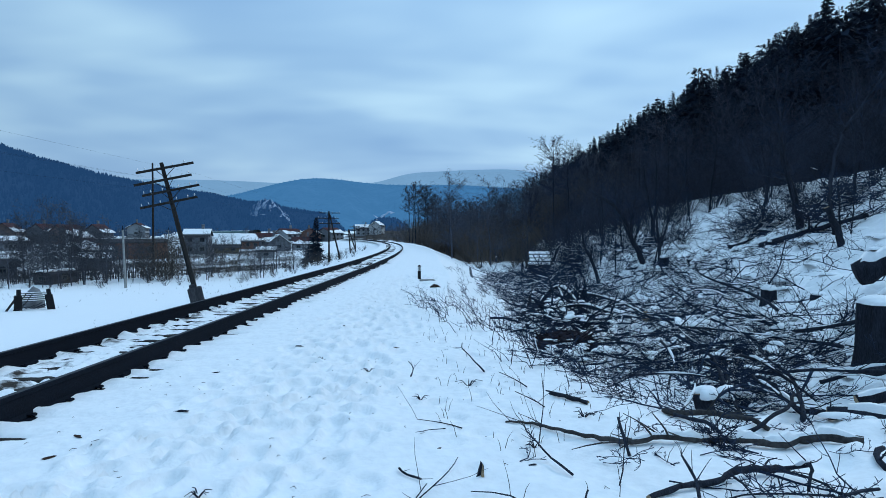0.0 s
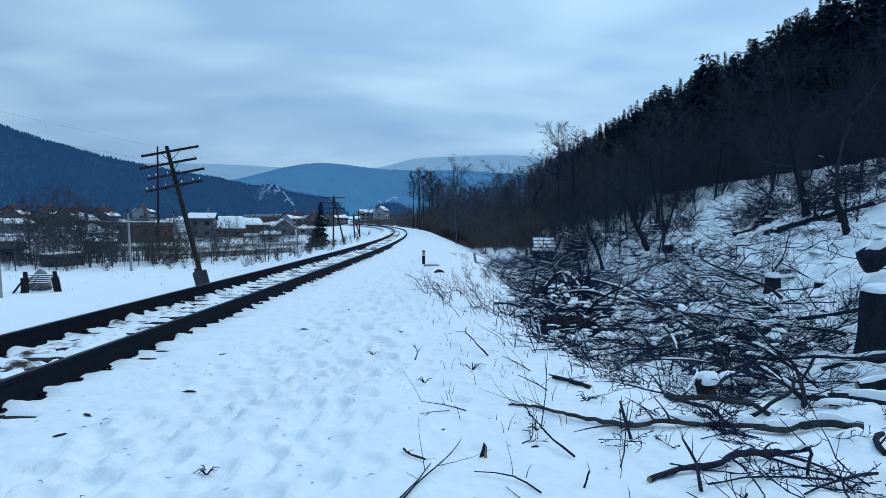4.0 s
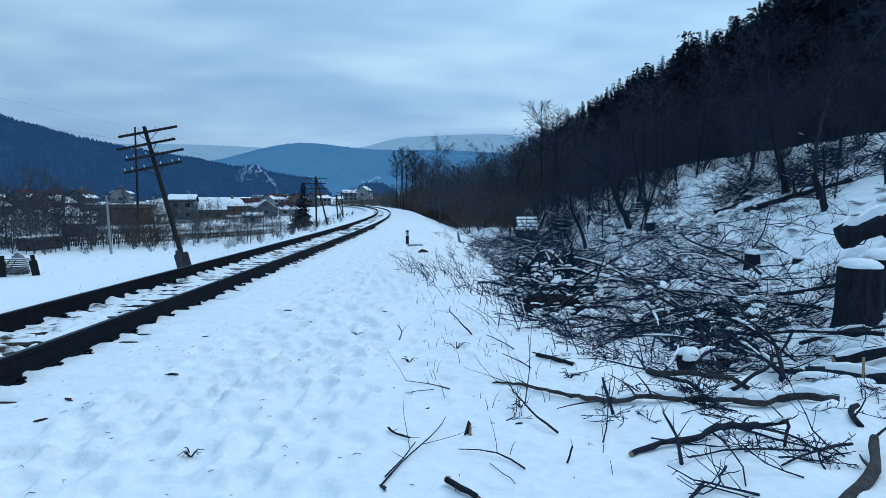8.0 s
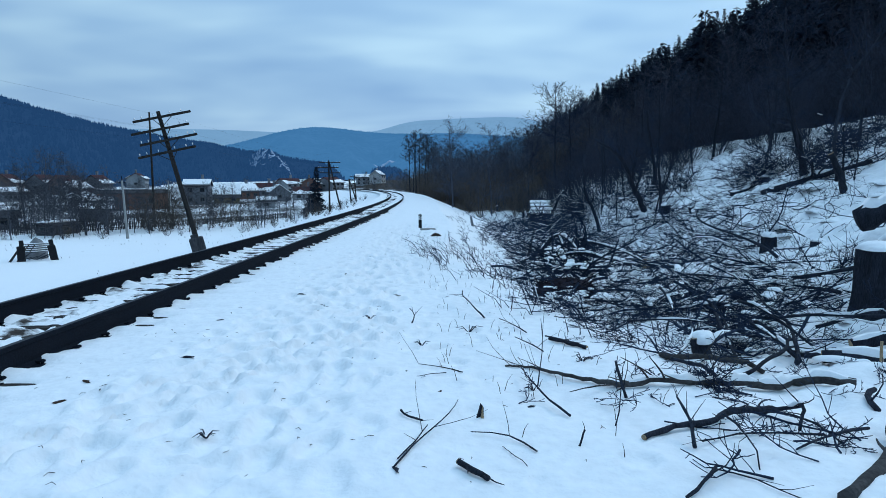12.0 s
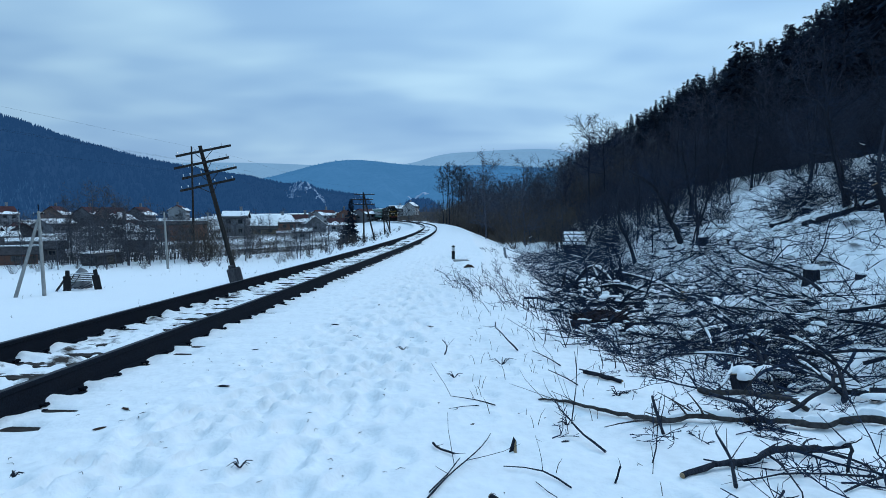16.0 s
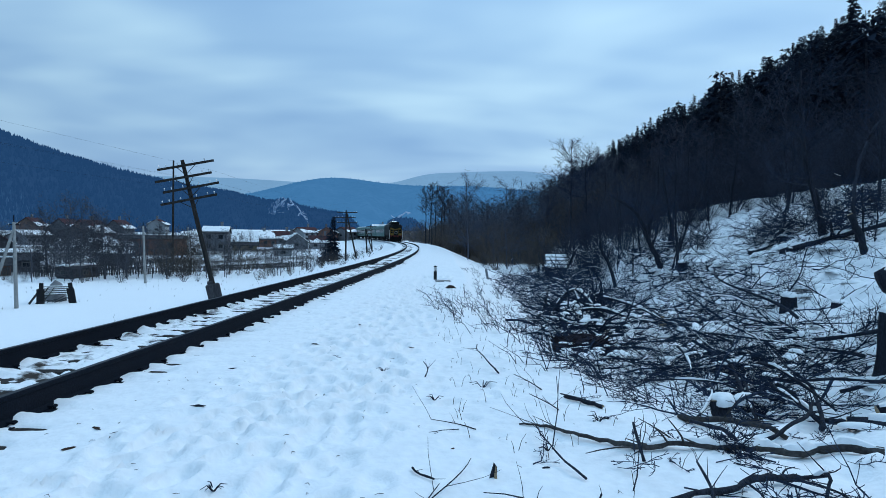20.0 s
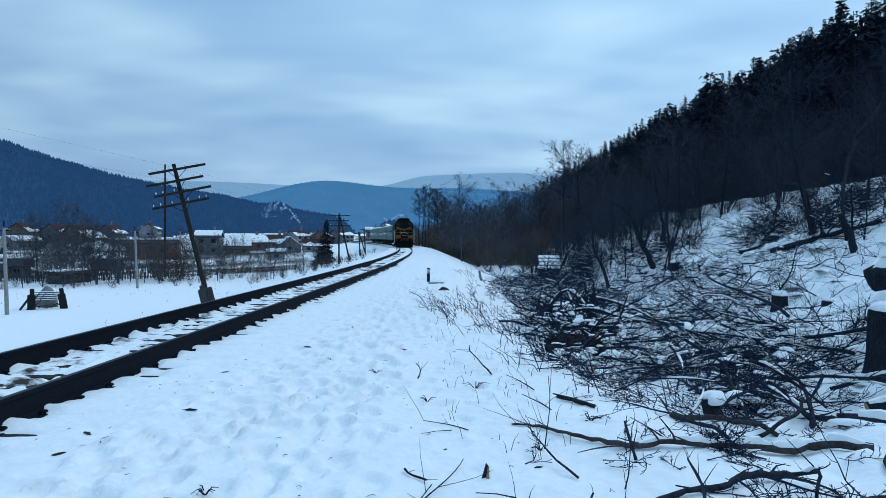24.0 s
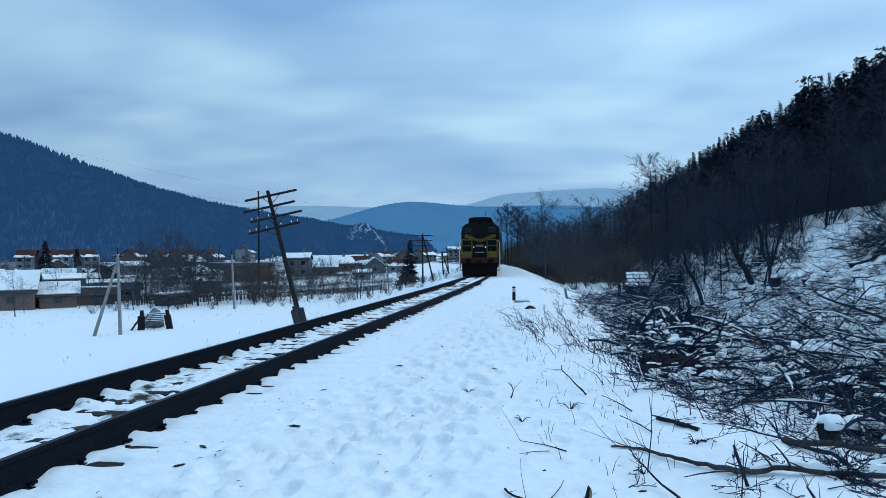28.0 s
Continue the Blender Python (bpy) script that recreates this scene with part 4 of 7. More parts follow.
def house(name, x, y, turn, w, d, wall_h, roof_h, wall, roof, label, group="village houses", windows=3, storeys=1, chimney=True, hip=0.0, snow=0.9, category="house", exact=False):
    """A house with thick walls, a pitched roof under snow, windows with frames, a door and a chimney. Its ridge lies along x."""
    turn += 0 if exact else ((x * 37.7 + y * 19.3) % 1.0 - 0.35) * 95
    w, d, wall_h, roof_h = w * SIZE, d * SIZE, wall_h * SIZE, roof_h * SIZE
    z = ground(x, y) - 0.4
    ob = empty(name, pose(x, y, z, 0, 0, turn), label, category, group)
    h = wall_h + 0.4
    body = Shape()
    body.box(0, 0, h / 2, w, d, h, bevel=0.02)
    if not hip:
        for s in (-1, 1):
            body.add([(s * (w / 2 - 0.01), -d / 2, h), (s * (w / 2 - 0.01), d / 2, h), (s * (w / 2 - 0.01), 0, h + roof_h), (s * (w / 2 - 0.25), -d / 2, h), (s * (w / 2 - 0.25), d / 2, h), (s * (w / 2 - 0.25), 0, h + roof_h)],
                     [(0, 1, 2), (3, 5, 4), (0, 2, 5, 3), (1, 4, 5, 2), (0, 3, 4, 1)])
    part("wall", body, wall, ob)
    o = 0.45
    rx = w / 2 - hip
    drop = roof_h * o / (d / 2)
    cover, white = Shape(), Shape()
    r = random.Random(int(x * 7 + y))
    for s in (-1, 1):
        e = [(-w / 2 - o, s * (d / 2 + o), h - drop), (w / 2 + o, s * (d / 2 + o), h - drop), (rx + (0 if hip else o), 0, h + roof_h), (-rx - (0 if hip else o), 0, h + roof_h)]
        if s > 0:
            e = [e[1], e[0], e[3], e[2]]
        cover.sheet([(a, b, c + 0.12) for a, b, c in e], 0.12)
        if snow > 0:
            low = 1 - snow * r.uniform(0.75, 1.0) if roof is not RED_ROOF else 0
            q0, q1, q2, q3 = [Vector(p) for p in e]
            up = Vector((0, 0, 0.30))
            a, b = q0.lerp(q3, low) * 1.0, q1.lerp(q2, low)
            if roof is RED_ROOF:          # the snow has slid down: it lies along the eaves with a ragged upper edge
                tops = [q0.lerp(q1, j / 6).lerp(q3.lerp(q2, j / 6), snow * r.uniform(0.35, 0.95)) + up for j in range(6, -1, -1)]
                white.sheet([q0 + up, q1 + up, *tops], 0.17)
            else:
                white.sheet([a + up, b + up, q2 + up, q3 + up], 0.17)
    if hip:
        for s in (-1, 1):
            e = [(s * (w / 2 + o), -s * (d / 2 + o), h - drop), (s * (w / 2 + o), s * (d / 2 + o), h - drop), (s * rx, 0, h + roof_h)]
            cover.sheet([(a, b, c + 0.12) for a, b, c in e], 0.12)
            if snow > 0:
                white.sheet([(a, b, c + 0.30) for a, b, c in e], 0.17)
    rf = part("roof", cover, roof, ob)
    if snow > 0:
        part("roof_snow", white, SNOW, rf, "snow lying on the roof")
    if chimney:
        ch = Shape()
        ch.box(w * 0.2, d * 0.12, h + roof_h + 0.35, 0.6, 0.6, 1.9, bevel=0.02)
        ch.box(w * 0.2, d * 0.12, h + roof_h + 1.3, 0.75, 0.75, 0.15, bevel=0.02)
        part("chimney", ch, PLASTER, rf)
    per = wall_h / storeys
    for face in (-1, 1):
        for k in range(storeys):
            for i in range(windows):
                u = (i + 0.5) / windows * w - w / 2
                zz = 0.4 + per * k + per * 0.55
                wide, tall = min(0.9, w / windows * 0.4), per * 0.38
                fr = Shape()
                fr.box(u, face * (d / 2 + 0.02), zz, wide + 0.2, 0.10, tall + 0.2, bevel=0.01)
                wf = part("window", fr, FRAME_WHITE if not k % 2 else DARK_BOARD, ob)
                gl = Shape()
                for side in (-0.25, 0.25):
                    gl.box(u + side * wide, face * (d / 2 + 0.06), zz, wide * 0.42, 0.05, tall * 0.92)
                part("pane", gl, PANE, wf)
    for face in (-1, 1):
        fr = Shape()
        fr.box(face * (w / 2 + 0.02), 0, 0.4 + wall_h * 0.6, 0.1, 1.1, wall_h / storeys * 0.42, bevel=0.01)
        wf = part("window", fr, FRAME_WHITE, ob)
        gl = Shape()
        gl.box(face * (w / 2 + 0.06), 0, 0.4 + wall_h * 0.6, 0.05, 0.9, wall_h / storeys * 0.36)
        part("pane", gl, PANE, wf)
    return ob


house("farmhouse", -71.8, 71.5, 36, 13, 9, 3.1, 3.2, PINK_PLASTER, DARK_BOARD, "low pinkish plastered farmhouse under a thick snowy roof", windows=2, exact=True)
house("porch", -65.9, 76.0, 40, 5.6, 5, 2.3, 1.9, PINK_PLASTER, DARK_BOARD, "small pinkish side building of the farmhouse under snow", windows=1, chimney=False, exact=True, category="outbuilding")
for i in range(4):
    house("terraced_house", -161 + i * 3.9, 173 + i * 3.7, 44, 6.2, 9, 5.0, 3.0, WHITE_PLASTER if i % 2 == 0 else PLASTER, RED_ROOF, "two-storey terraced house with a partly snowy red roof", windows=2, storeys=2, snow=0.35)
for i, (x, y, w) in enumerate(((-146, 203, 11), (-133, 201, 10), (-122, 196, 10), (-118, 206, 9))):
    house("villa", x, y, 70 + 35 * (i % 2), w, 9, 4.4, 3.4, PLASTER if i % 2 else PINK_PLASTER, RED_ROOF, "two-storey house with a steep red roof, half under snow", windows=3, storeys=2, snow=0.55)
house("apartment_block", -114.8, 226, 58, 9, 8, 6.0, 2.4, WHITE_PLASTER, RED_ROOF, "pale three-storey block with a snowy red roof", windows=5, storeys=3, snow=0.6)
house("cottage", -104, 172, 35, 8, 7, 3.0, 2.2, WHITE_PLASTER, DARK_BOARD, "small pale cottage with a snowy roof", windows=2)
house("long_house", -114, 158, 60, 12, 8, 2.4, 2.0, PLASTER, DARK_BOARD, "long low building under a snowy roof", windows=6, chimney=False)
house("cottage", -77.3, 91.8, 40, 10, 8, 2.4, 2.3, DARK_BOARD, DARK_BOARD, "dark timber cottage with a half snowy roof", windows=3, snow=0.5)
house("cottage", -91, 106, 35, 9, 7, 2.6, 2.4, PLASTER, DARK_BOARD, "grey cottage with a snow-covered roof", windows=3)
house("shed", -66.5, 88, 40, 9, 6, 2.3, 1.6, DARK_BOARD, DARK_BOARD, "dark timber shed with some snow on it", windows=2, chimney=False, snow=0.4, category="shed")
house("shed", -75, 130, 30, 7, 5, 2.4, 1.2, PLASTER, DARK_BOARD, "low outbuilding with a snowy roof", windows=2, chimney=False, category="shed")
house("shed", -60, 104, 32, 5.5, 4.5, 2.3, 1.3, DARK_BOARD, DARK_BOARD, "small dark gabled shed under snow", windows=1, chimney=False, category="shed")
house("shed", -52, 81, 33, 6.5, 3, 1.7, 0.35, DARK_BOARD, DARK_BOARD, "low black shed beside the field", windows=1, chimney=False, snow=0.4, category="shed")
house("brick_barn", -70.5, 136.5, 27, 18, 8, 4.6, 0.9, BRICK, DARK_BOARD, "long red brick barn with a flat roof, little snow on it", windows=2, chimney=False, snow=0.14, category="barn", exact=True)
house("two_storey_house", -63.8, 155, 14, 7.4, 8, 6.0, 1.8, PLASTER, DARK_BOARD, "grey two-storey house with a snowy roof", windows=2, storeys=2, exact=True)
house("steep_roofed_house", -60.0, 164, 22, 8, 9, 2.0, 4.2, YELLOW_PLASTER, DARK_BOARD, "yellowish house under a steep snowy roof", windows=2, exact=True, chimney=False)
house("cottage", -61.4, 181, 28, 9, 8, 2.8, 2.6, BRICK, DARK_BOARD, "brick cottage with a snowy roof", windows=3)
house("cottage", -58, 192, 75, 9, 8, 2.8, 2.8, PLASTER, RED_ROOF, "cottage with a red roof, snow on one side", windows=3, snow=0.6)
house("cottage", -49.4, 174, 70, 9, 8, 2.6, 3.0, PLASTER, DARK_BOARD, "grey gabled cottage with a snowy roof", windows=2)
house("cottage", -43, 178, 20, 8, 7, 2.4, 2.4, WHITE_PLASTER, RED_ROOF, "small house with a reddish roof under snow", windows=2, snow=0.6)
house("shed", -43.5, 144, 25, 5, 4, 2.0, 1.0, WHITE_PLASTER, DARK_BOARD, "small pale shed under snow", windows=1, chimney=False, category="shed")
for i, (x, y) in enumerate(((-60, 226), (-53, 230), (-47, 236))):
    house("villa", x, y, 12 + 30 * (i % 2), 10, 9, 4.0, 2.4, (WHITE_PLASTER, BRICK, PLASTER, YELLOW_PLASTER)[i], RED_ROOF, "house with white snowy roof far down the valley", windows=3, storeys=2, snow=0.75)
house("white_house", -40.6, 327, 78, 9, 8.5, 5.6, 3.0, SNOWY_PLASTER, DARK_BOARD, "pale two-storey house with a snowy gable roof above the bend", windows=2, storeys=2, exact=True)
house("white_house", -48.2, 329, 12, 10, 8, 4.9, 2.4, WHITE_PLASTER, DARK_BOARD, "low pale house with a snowy roof above the bend", windows=3, storeys=2, exact=True)


house("shed", -63.6, 80.0, 40, 6.5, 3.5, 2.0, 1.0, BRICK, DARK_BOARD, "low dark red shed beside the farmhouse", windows=1, chimney=False, snow=0.12, category="shed", exact=True)
for i, (x, y) in enumerate(((-84, 86), (-96, 96), (-108, 112), (-122, 124), (-98, 124), (-131, 150), (-86, 146))):
    house("cottage", x, y, 30 + 23 * i, 9, 8, 2.6, 2.6, (PLASTER, DARK_BOARD, PINK_PLASTER)[i % 3], DARK_BOARD if i % 2 else RED_ROOF, "village cottage among bare trees, snow on its roof", windows=2, snow=0.75)

# garden fences: posts and boards
def fence(x0, y0, x1, y1, height, mat, label, step=2.4, rails=2, seed=1):
    r = random.Random(seed)
    L = math.hypot(x1 - x0, y1 - y0)
    ob = empty("garden_fence", pose(x0, y0, 0, 0, 0, math.degrees(math.atan2(y1 - y0, x1 - x0))), label, "fence", "garden fences")
    zs = lambda s: ground(x0 + (x1 - x0) * s / L, y0 + (y1 - y0) * s / L)
    n = int(L / step)
    post = Shape().box(0, 0, height / 2 - 0.2, 0.12, 0.12, height + 0.5, bevel=0.01).mesh("post", mat)
    for i in range(n + 1):
        part("post", post, mat, ob, m=pose(i * step, 0, zs(i * step), 0, r.uniform(-3, 3), 0))
    board = Shape().box(0, 0.07, height * 0.48, 0.13, 0.025, height * 0.9).mesh("board", mat)
    s = 0.1
    while s < n * step:
        if r.random() < 0.93:
            part("board", board, mat, ob, m=pose(s, 0, zs(s) + r.uniform(-.06, .06), 0, r.uniform(-3, 3), 0))
        s += 0.21
    for k in range(rails):
        bar = Shape().tube([(i * step, 0.03, zs(i * step) + height * (0.3 + 0.45 * k)) for i in range(n + 1)], 0.04, 4)
        part("rail", bar, mat, ob)


fence(-57, 79, -44, 92, 1.1, DARK_BOARD, "dark board fence along the snowy field", seed=2)
fence(-44, 92, -30, 112, 1.0, DARK_BOARD, "grey slatted garden fence behind bushes", seed=3)
fence(-62, 78, -50, 104, 1.2, DARK_BOARD, "old dark fence between the gardens", seed=4)

# garden trees and thickets before the houses
def merged(shapes):
    """Trunk and crown alone: far off, limbs and twigs are one crown."""
    for limb in shapes[2]:
        shapes[1].add(limb.v, limb.f)
    return shapes[:2]


orchard = [tree_kind("garden_tree", merged(crown_tree_shapes(5.6, 200 + i, 0.18, 0.27, 16, 8, rnd.uniform(-.4, .4), 0.010, 0.0, 0.8)), GARDEN_TWIG, GARDEN_TWIG, "leafless garden tree among the houses", "tree", "garden trees") for i in range(3)]
thickets = [tree_kind("thicket", bush_shapes(3.2, 220 + i, 30, 6), BROWN_TWIG if i % 2 else GARDEN_TWIG, BROWN_TWIG if i % 2 else GARDEN_TWIG, "leafless brown thicket at the field's edge", "shrub", "thickets") for i in range(4)]


def garden(x, y):
    d = off_track(x, y)
    r = math.hypot(x, y)
    return d < -13 and 92 < r < 235 and -0.86 < x / y < -0.16


def field_edge(x, y):
    return off_track(x, y) < -11 and 86 < math.hypot(x, y) < 112 and -0.80 < x / y < -0.12 and wave(x, y, 14, 43) > -0.3


plant(orchard, scatter(130, 31, -140, -18, 55, 230, garden, 3.0), 32, (0.55, 1.1))
plant(orchard, scatter(42, 37, -78, -18, 60, 118, lambda x, y: off_track(x, y) < -13 and 90 < math.hypot(x, y) < 118 and -0.80 < x / y < -0.14, 1.8), 38, (0.7, 1.3))
plant(orchard, scatter(70, 39, -150, -50, 60, 190, lambda x, y: 84 < math.hypot(x, y) < 205 and -1.0 < x / y < -0.58, 3.5), 40, (0.7, 1.25))
crowns = [tree_kind("garden_tree", merged(crown_tree_shapes(6.6, 240 + i, 0.14, 0.30, 26, 11, rnd.uniform(-.2, .2), 0.010, 0.0, 0.95)), GARDEN_TWIG, GARDEN_TWIG, "leafless fruit tree with a dense brown crown", "tree", "garden trees") for i in range(2)]
plant(crowns, [(x, y, rnd.uniform(0.75, 1.25)) for x, y in scatter(24, 45, -62, -42, 74, 98, lambda x, y: -0.70 < x / y < -0.50, 2.2)], 46)
plant(crowns, scatter(9, 47, -60, -22, 88, 130, lambda x, y: off_track(x, y) < -13 and -0.50 < x / y < -0.16, 6.0), 48, (0.5, 0.8))
plant(crowns, [(-56.7, 86, 1.65), (-59, 85, 1.35), (-54.5, 88, 1.4), (-57.5, 90, 1.55), (-61, 88, 1.25), (-52.5, 86, 1.1)], 49)
plant(browns, [(-42, 86, 1.3), (-40.5, 87.5, 1.2), (-43.5, 88, 1.4), (-39, 88, 1.1), (-41, 90, 1.5), (-44.5, 90, 1.3), (-38, 91, 1.0), (-40, 85, 1.2), (-36, 92, 1.1), (-34, 94, 1.2), (-31.5, 97, 1.0)], 50)
plant(orchard[:1], [(-47, 79, 1.45), (-45.5, 81, 1.6), (-48.5, 80, 1.2), (-49.5, 77.5, 1.35), (-47.5, 77, 1.25), (-51.5, 78, 1.1), (-43, 83, 1.0), (-50, 84, 1.25), (-46, 85, 1.2)], 35)
plant(thickets, scatter(80, 33, -75, -16, 50, 112, field_edge, 1.5), 34, (0.35, 0.85))
plant(thickets, scatter(34, 51, -32, -9, 58, 135, lambda x, y: -13 < off_track(x, y) < -4.5, 1.6), 52, (0.16, 0.42))
dark_spruce = tree_kind("garden_spruce", conifer_shapes(8.5, 77, 0.24, 0.05, 1.3), BARK, NEEDLES, "dark pointed garden spruce", "tree", "garden spruces")
plant([dark_spruce], [(-26.3, 117, 1.0), (-105, 118, 1.1), (-101, 122, 0.9)], 36)

# dead grass and weeds poking through the snow of the field
weeds = Shape()
for _ in range(1500):
    x, y = rnd.uniform(-70, -9), rnd.uniform(30, 92)
    if off_track(x, y) > -6 or wave(x, y, 9, 41) < 0.7 - 0.8 * (math.hypot(x, y) > 74):
        continue
    z = ground(x, y)
    for _ in range(3):
        a, h = rnd.uniform(0, 6.28), rnd.uniform(0.06, 0.22)
        weeds.tube([(x, y, z - 0.05), (x + math.cos(a) * 0.15 * h + rnd.uniform(-.06, .06), y + math.sin(a) * 0.3 * h, z + h)], [0.008, 0.003], 3)
thing("field_weeds", weeds, BROWN_TWIG, None, "dry weeds poking through the field's snow", "weeds", kind="stuff")

# ---------------------------------------------------------------- poles, posts and the field's odds and ends
def insulator(parent, x, y, z):
    s = Shape()
    s.tube([(x, y, z), (x, y, z + 0.08)], 0.010, 5)
    s.tube([(x, y, z + 0.06), (x, y, z + 0.09), (x, y, z + 0.13), (x, y, z + 0.16)], [0.026, 0.032, 0.024, 0.012], 7)
    part("insulator", s, GLASS_WHITE, parent)


def telegraph_pole(x, y, lean, turn, height, arms, arm_len, gap, label, base=True, strut=0.0, sink=0.0):
    z = ground(x, y) - sink
    ob = empty("telegraph_pole", pose(x, y, z, 0, lean, turn), label, "telegraph pole", "telegraph poles")
    shaft = Shape().tube([(0, 0, -0.4), (0, 0, height * 0.5), (0, 0, height)], [0.14, 0.12, 0.095], 10)
    part("shaft", shaft, POLE_WOOD, ob)
    if base:
        b = Shape()
        b.box(-0.02, -0.12, 0.45, 0.70, 0.40, 1.05, bevel=0.06)
        b.box(-0.10, -0.06, 0.95, 0.30, 0.25, 0.4, bevel=0.04)
        part("footing", b, DARK_BOARD, ob, "dark timber footing strapped to the pole")
    for k in range(arms):
        zz = height - 0.30 - gap * k
        off = 0.12 * (-1) ** k
        arm = part("crossarm", Shape().box(off, -0.15, zz, arm_len, 0.10, 0.12, bevel=0.01), POLE_WOOD, ob)
        for u in (-0.46, -0.34, -0.14, 0.14, 0.34, 0.46):
            if rnd.random() < 0.85:
                insulator(arm, off + u * arm_len, -0.15, zz + 0.05)
        for sgn in (-1, 1):
            part("brace", Shape().tube([(off + sgn * 0.45, -0.15, zz - 0.04), (0, -0.10, zz - 0.48)], 0.016, 4), POLE_WOOD, arm)
    if strut:
        part("strut", Shape().tube([(0.05, 0, height * 0.97), (strut, 0.2, -0.4)], [0.09, 0.13], 8), POLE_WOOD, ob)
        b = Shape().box(strut, 0.2, 0.25, 0.42, 0.42, 0.8, bevel=0.05)
        part("footing", b, DARK_BOARD, ob)
    return ob


telegraph_pole(-13.25, 32.3, -13.4, 22, 7.5, 4, 2.75, 0.58, "dark wooden telegraph pole leaning over, with four crossarms", sink=0.12)
telegraph_pole(-18.3, 91.0, 0, 16, 8.0, 3, 3.0, 0.75, "dark twin-legged telegraph pole beside the bend", False, 1.9, sink=0.6)
telegraph_pole(-18.6, 112, -4, 20, 5.6, 2, 2.2, 0.6, "distant telegraph pole with a bracing strut", False, 1.5, sink=1.3)
telegraph_pole(-21.0, 133, -4, 22, 6.5, 2, 2.2, 0.6, "distant telegraph pole leaning beside the line", False, sink=1.4)

tall = empty("power_pole", pose(-45.0, 93.0, ground(-45.0, 93.0)), "tall dark timber power pole behind the thicket", "power pole")
part("shaft", Shape().tube([(0, 0, -0.5), (0, 0, 8), (0, 0, 16.9)], [0.17, 0.15, 0.12], 10), POLE_WOOD, tall)


def concrete_pole(x, y, lean, turn, height, strut, label):
    ob = empty("concrete_pole", pose(x, y, ground(x, y), 0, lean, turn), label, "power pole", "concrete poles")
    part("shaft", Shape().tube([(0, 0, -0.5), (0, 0, height)], [0.16, 0.11], 8), CONCRETE, ob)
    if strut:
        part("strut", Shape().tube([(0, 0, height - 0.5), (strut, 0, -0.5)], [0.11, 0.15], 8), CONCRETE, ob)
    part("bracket", Shape().tube([(0, 0, height - 0.1), (0, 0, height + 0.55)], 0.05, 6), RAIL, ob)
    for s in (-0.35, 0.35):
        insulator(ob, s, 0, height - 0.25)
    part("crossarm", Shape().box(0, 0, height - 0.22, 0.9, 0.07, 0.07), RAIL, ob)


concrete_pole(-36.84, 49.4, -1.5, 38, 7.0, -2.15, "pale concrete pole with a leaning strut in the snowy field")
concrete_pole(-39.8, 75.2, -2.2, 30, 7.0, 0, "pale concrete pole standing in the snowy field")
concrete_pole(-56, 122, 0, 30, 6.5, 0, "thin pale pole among the houses")
concrete_pole(-88, 112, 0, 30, 6.5, 0, "thin grey pole among the houses")
wires = empty("telegraph_wires", None, "thin telegraph wires hanging between the poles", "wires")
for u, dz in ((-1.1, 5.2), (0.9, 5.55), (-1.0, 4.6), (1.1, 4.9)):
    a, b = Vector((-14.4 + u * 0.9, 32.5 + u * 0.4, ground(-13.3, 32.3) + dz + 1.2)), Vector((-18.3 + u, 91, 5.6 + (dz - 5) * 0.8))
    part("wire", Shape().tube([a, a.lerp(b, 0.35) - Vector((0, 0, 0.7)), a.lerp(b, 0.7) - Vector((0, 0, 0.7)), b], 0.002, 3), RAIL, wires)
    c = Vector((-13.0 + u, -25, 4.6 + (dz - 5)))
    part("wire", Shape().tube([a, a.lerp(c, 0.5) - Vector((0, 0, 0.6)), c], 0.002, 3), RAIL, wires)

# the marker post beside the track
marker = empty("marker_post", pose(-1.33, 23.4, ground(-1.33, 23.4), 0, 0, 8), "black and white trackside marker post in the snow", "marker post")
part("post", Shape().box(0, 0, 0.14, 0.115, 0.10, 0.36, bevel=0.012), DARK_PAINT, marker)
band = part("band", Shape().box(0, 0, 0.395, 0.115, 0.10, 0.15, bevel=0.01), WHITE_PAINT, marker, "white painted band")
bars = Shape()
for i, (u, w) in enumerate(((0.03, 0.09), (-0.02, 0.06), (0.02, 0.10))):
    bars.box(u * 0.55, -0.053, 0.44 - 0.042 * i, w * 0.55, 0.008, 0.02)
part("figures", bars, DARK_PAINT, band, "unreadable dark figures")
cap = Shape()
cap.tube([(0, 0, 0.468), (0, 0, 0.50), (0, 0, 0.525)], [0.066, 0.06, 0.02], 8)
part("cap", cap, DARK_PAINT, marker)
thing("buried_slab", Shape().box(0, 0, 0.0, 0.55, 0.3, 0.07, bevel=0.02), CONCRETE, pose(-1.0, 22.7, ground(-1.0, 22.7) + 0.01, 2, 1, 12), "flat stone slab half buried in snow", "stone slab")
thing("dark_clod", Shape().tube([(-0.16, 0, 0), (-0.03, 0.02, 0.06), (0.08, 0, 0.04), (0.18, 0.02, 0)], [0.03, 0.05, 0.04, 0.01], 7), LEAF, pose(-0.62, 19.6, ground(-0.62, 19.6), 0, 0, 20), "dark clod of earth and grass in the snow", "clod")

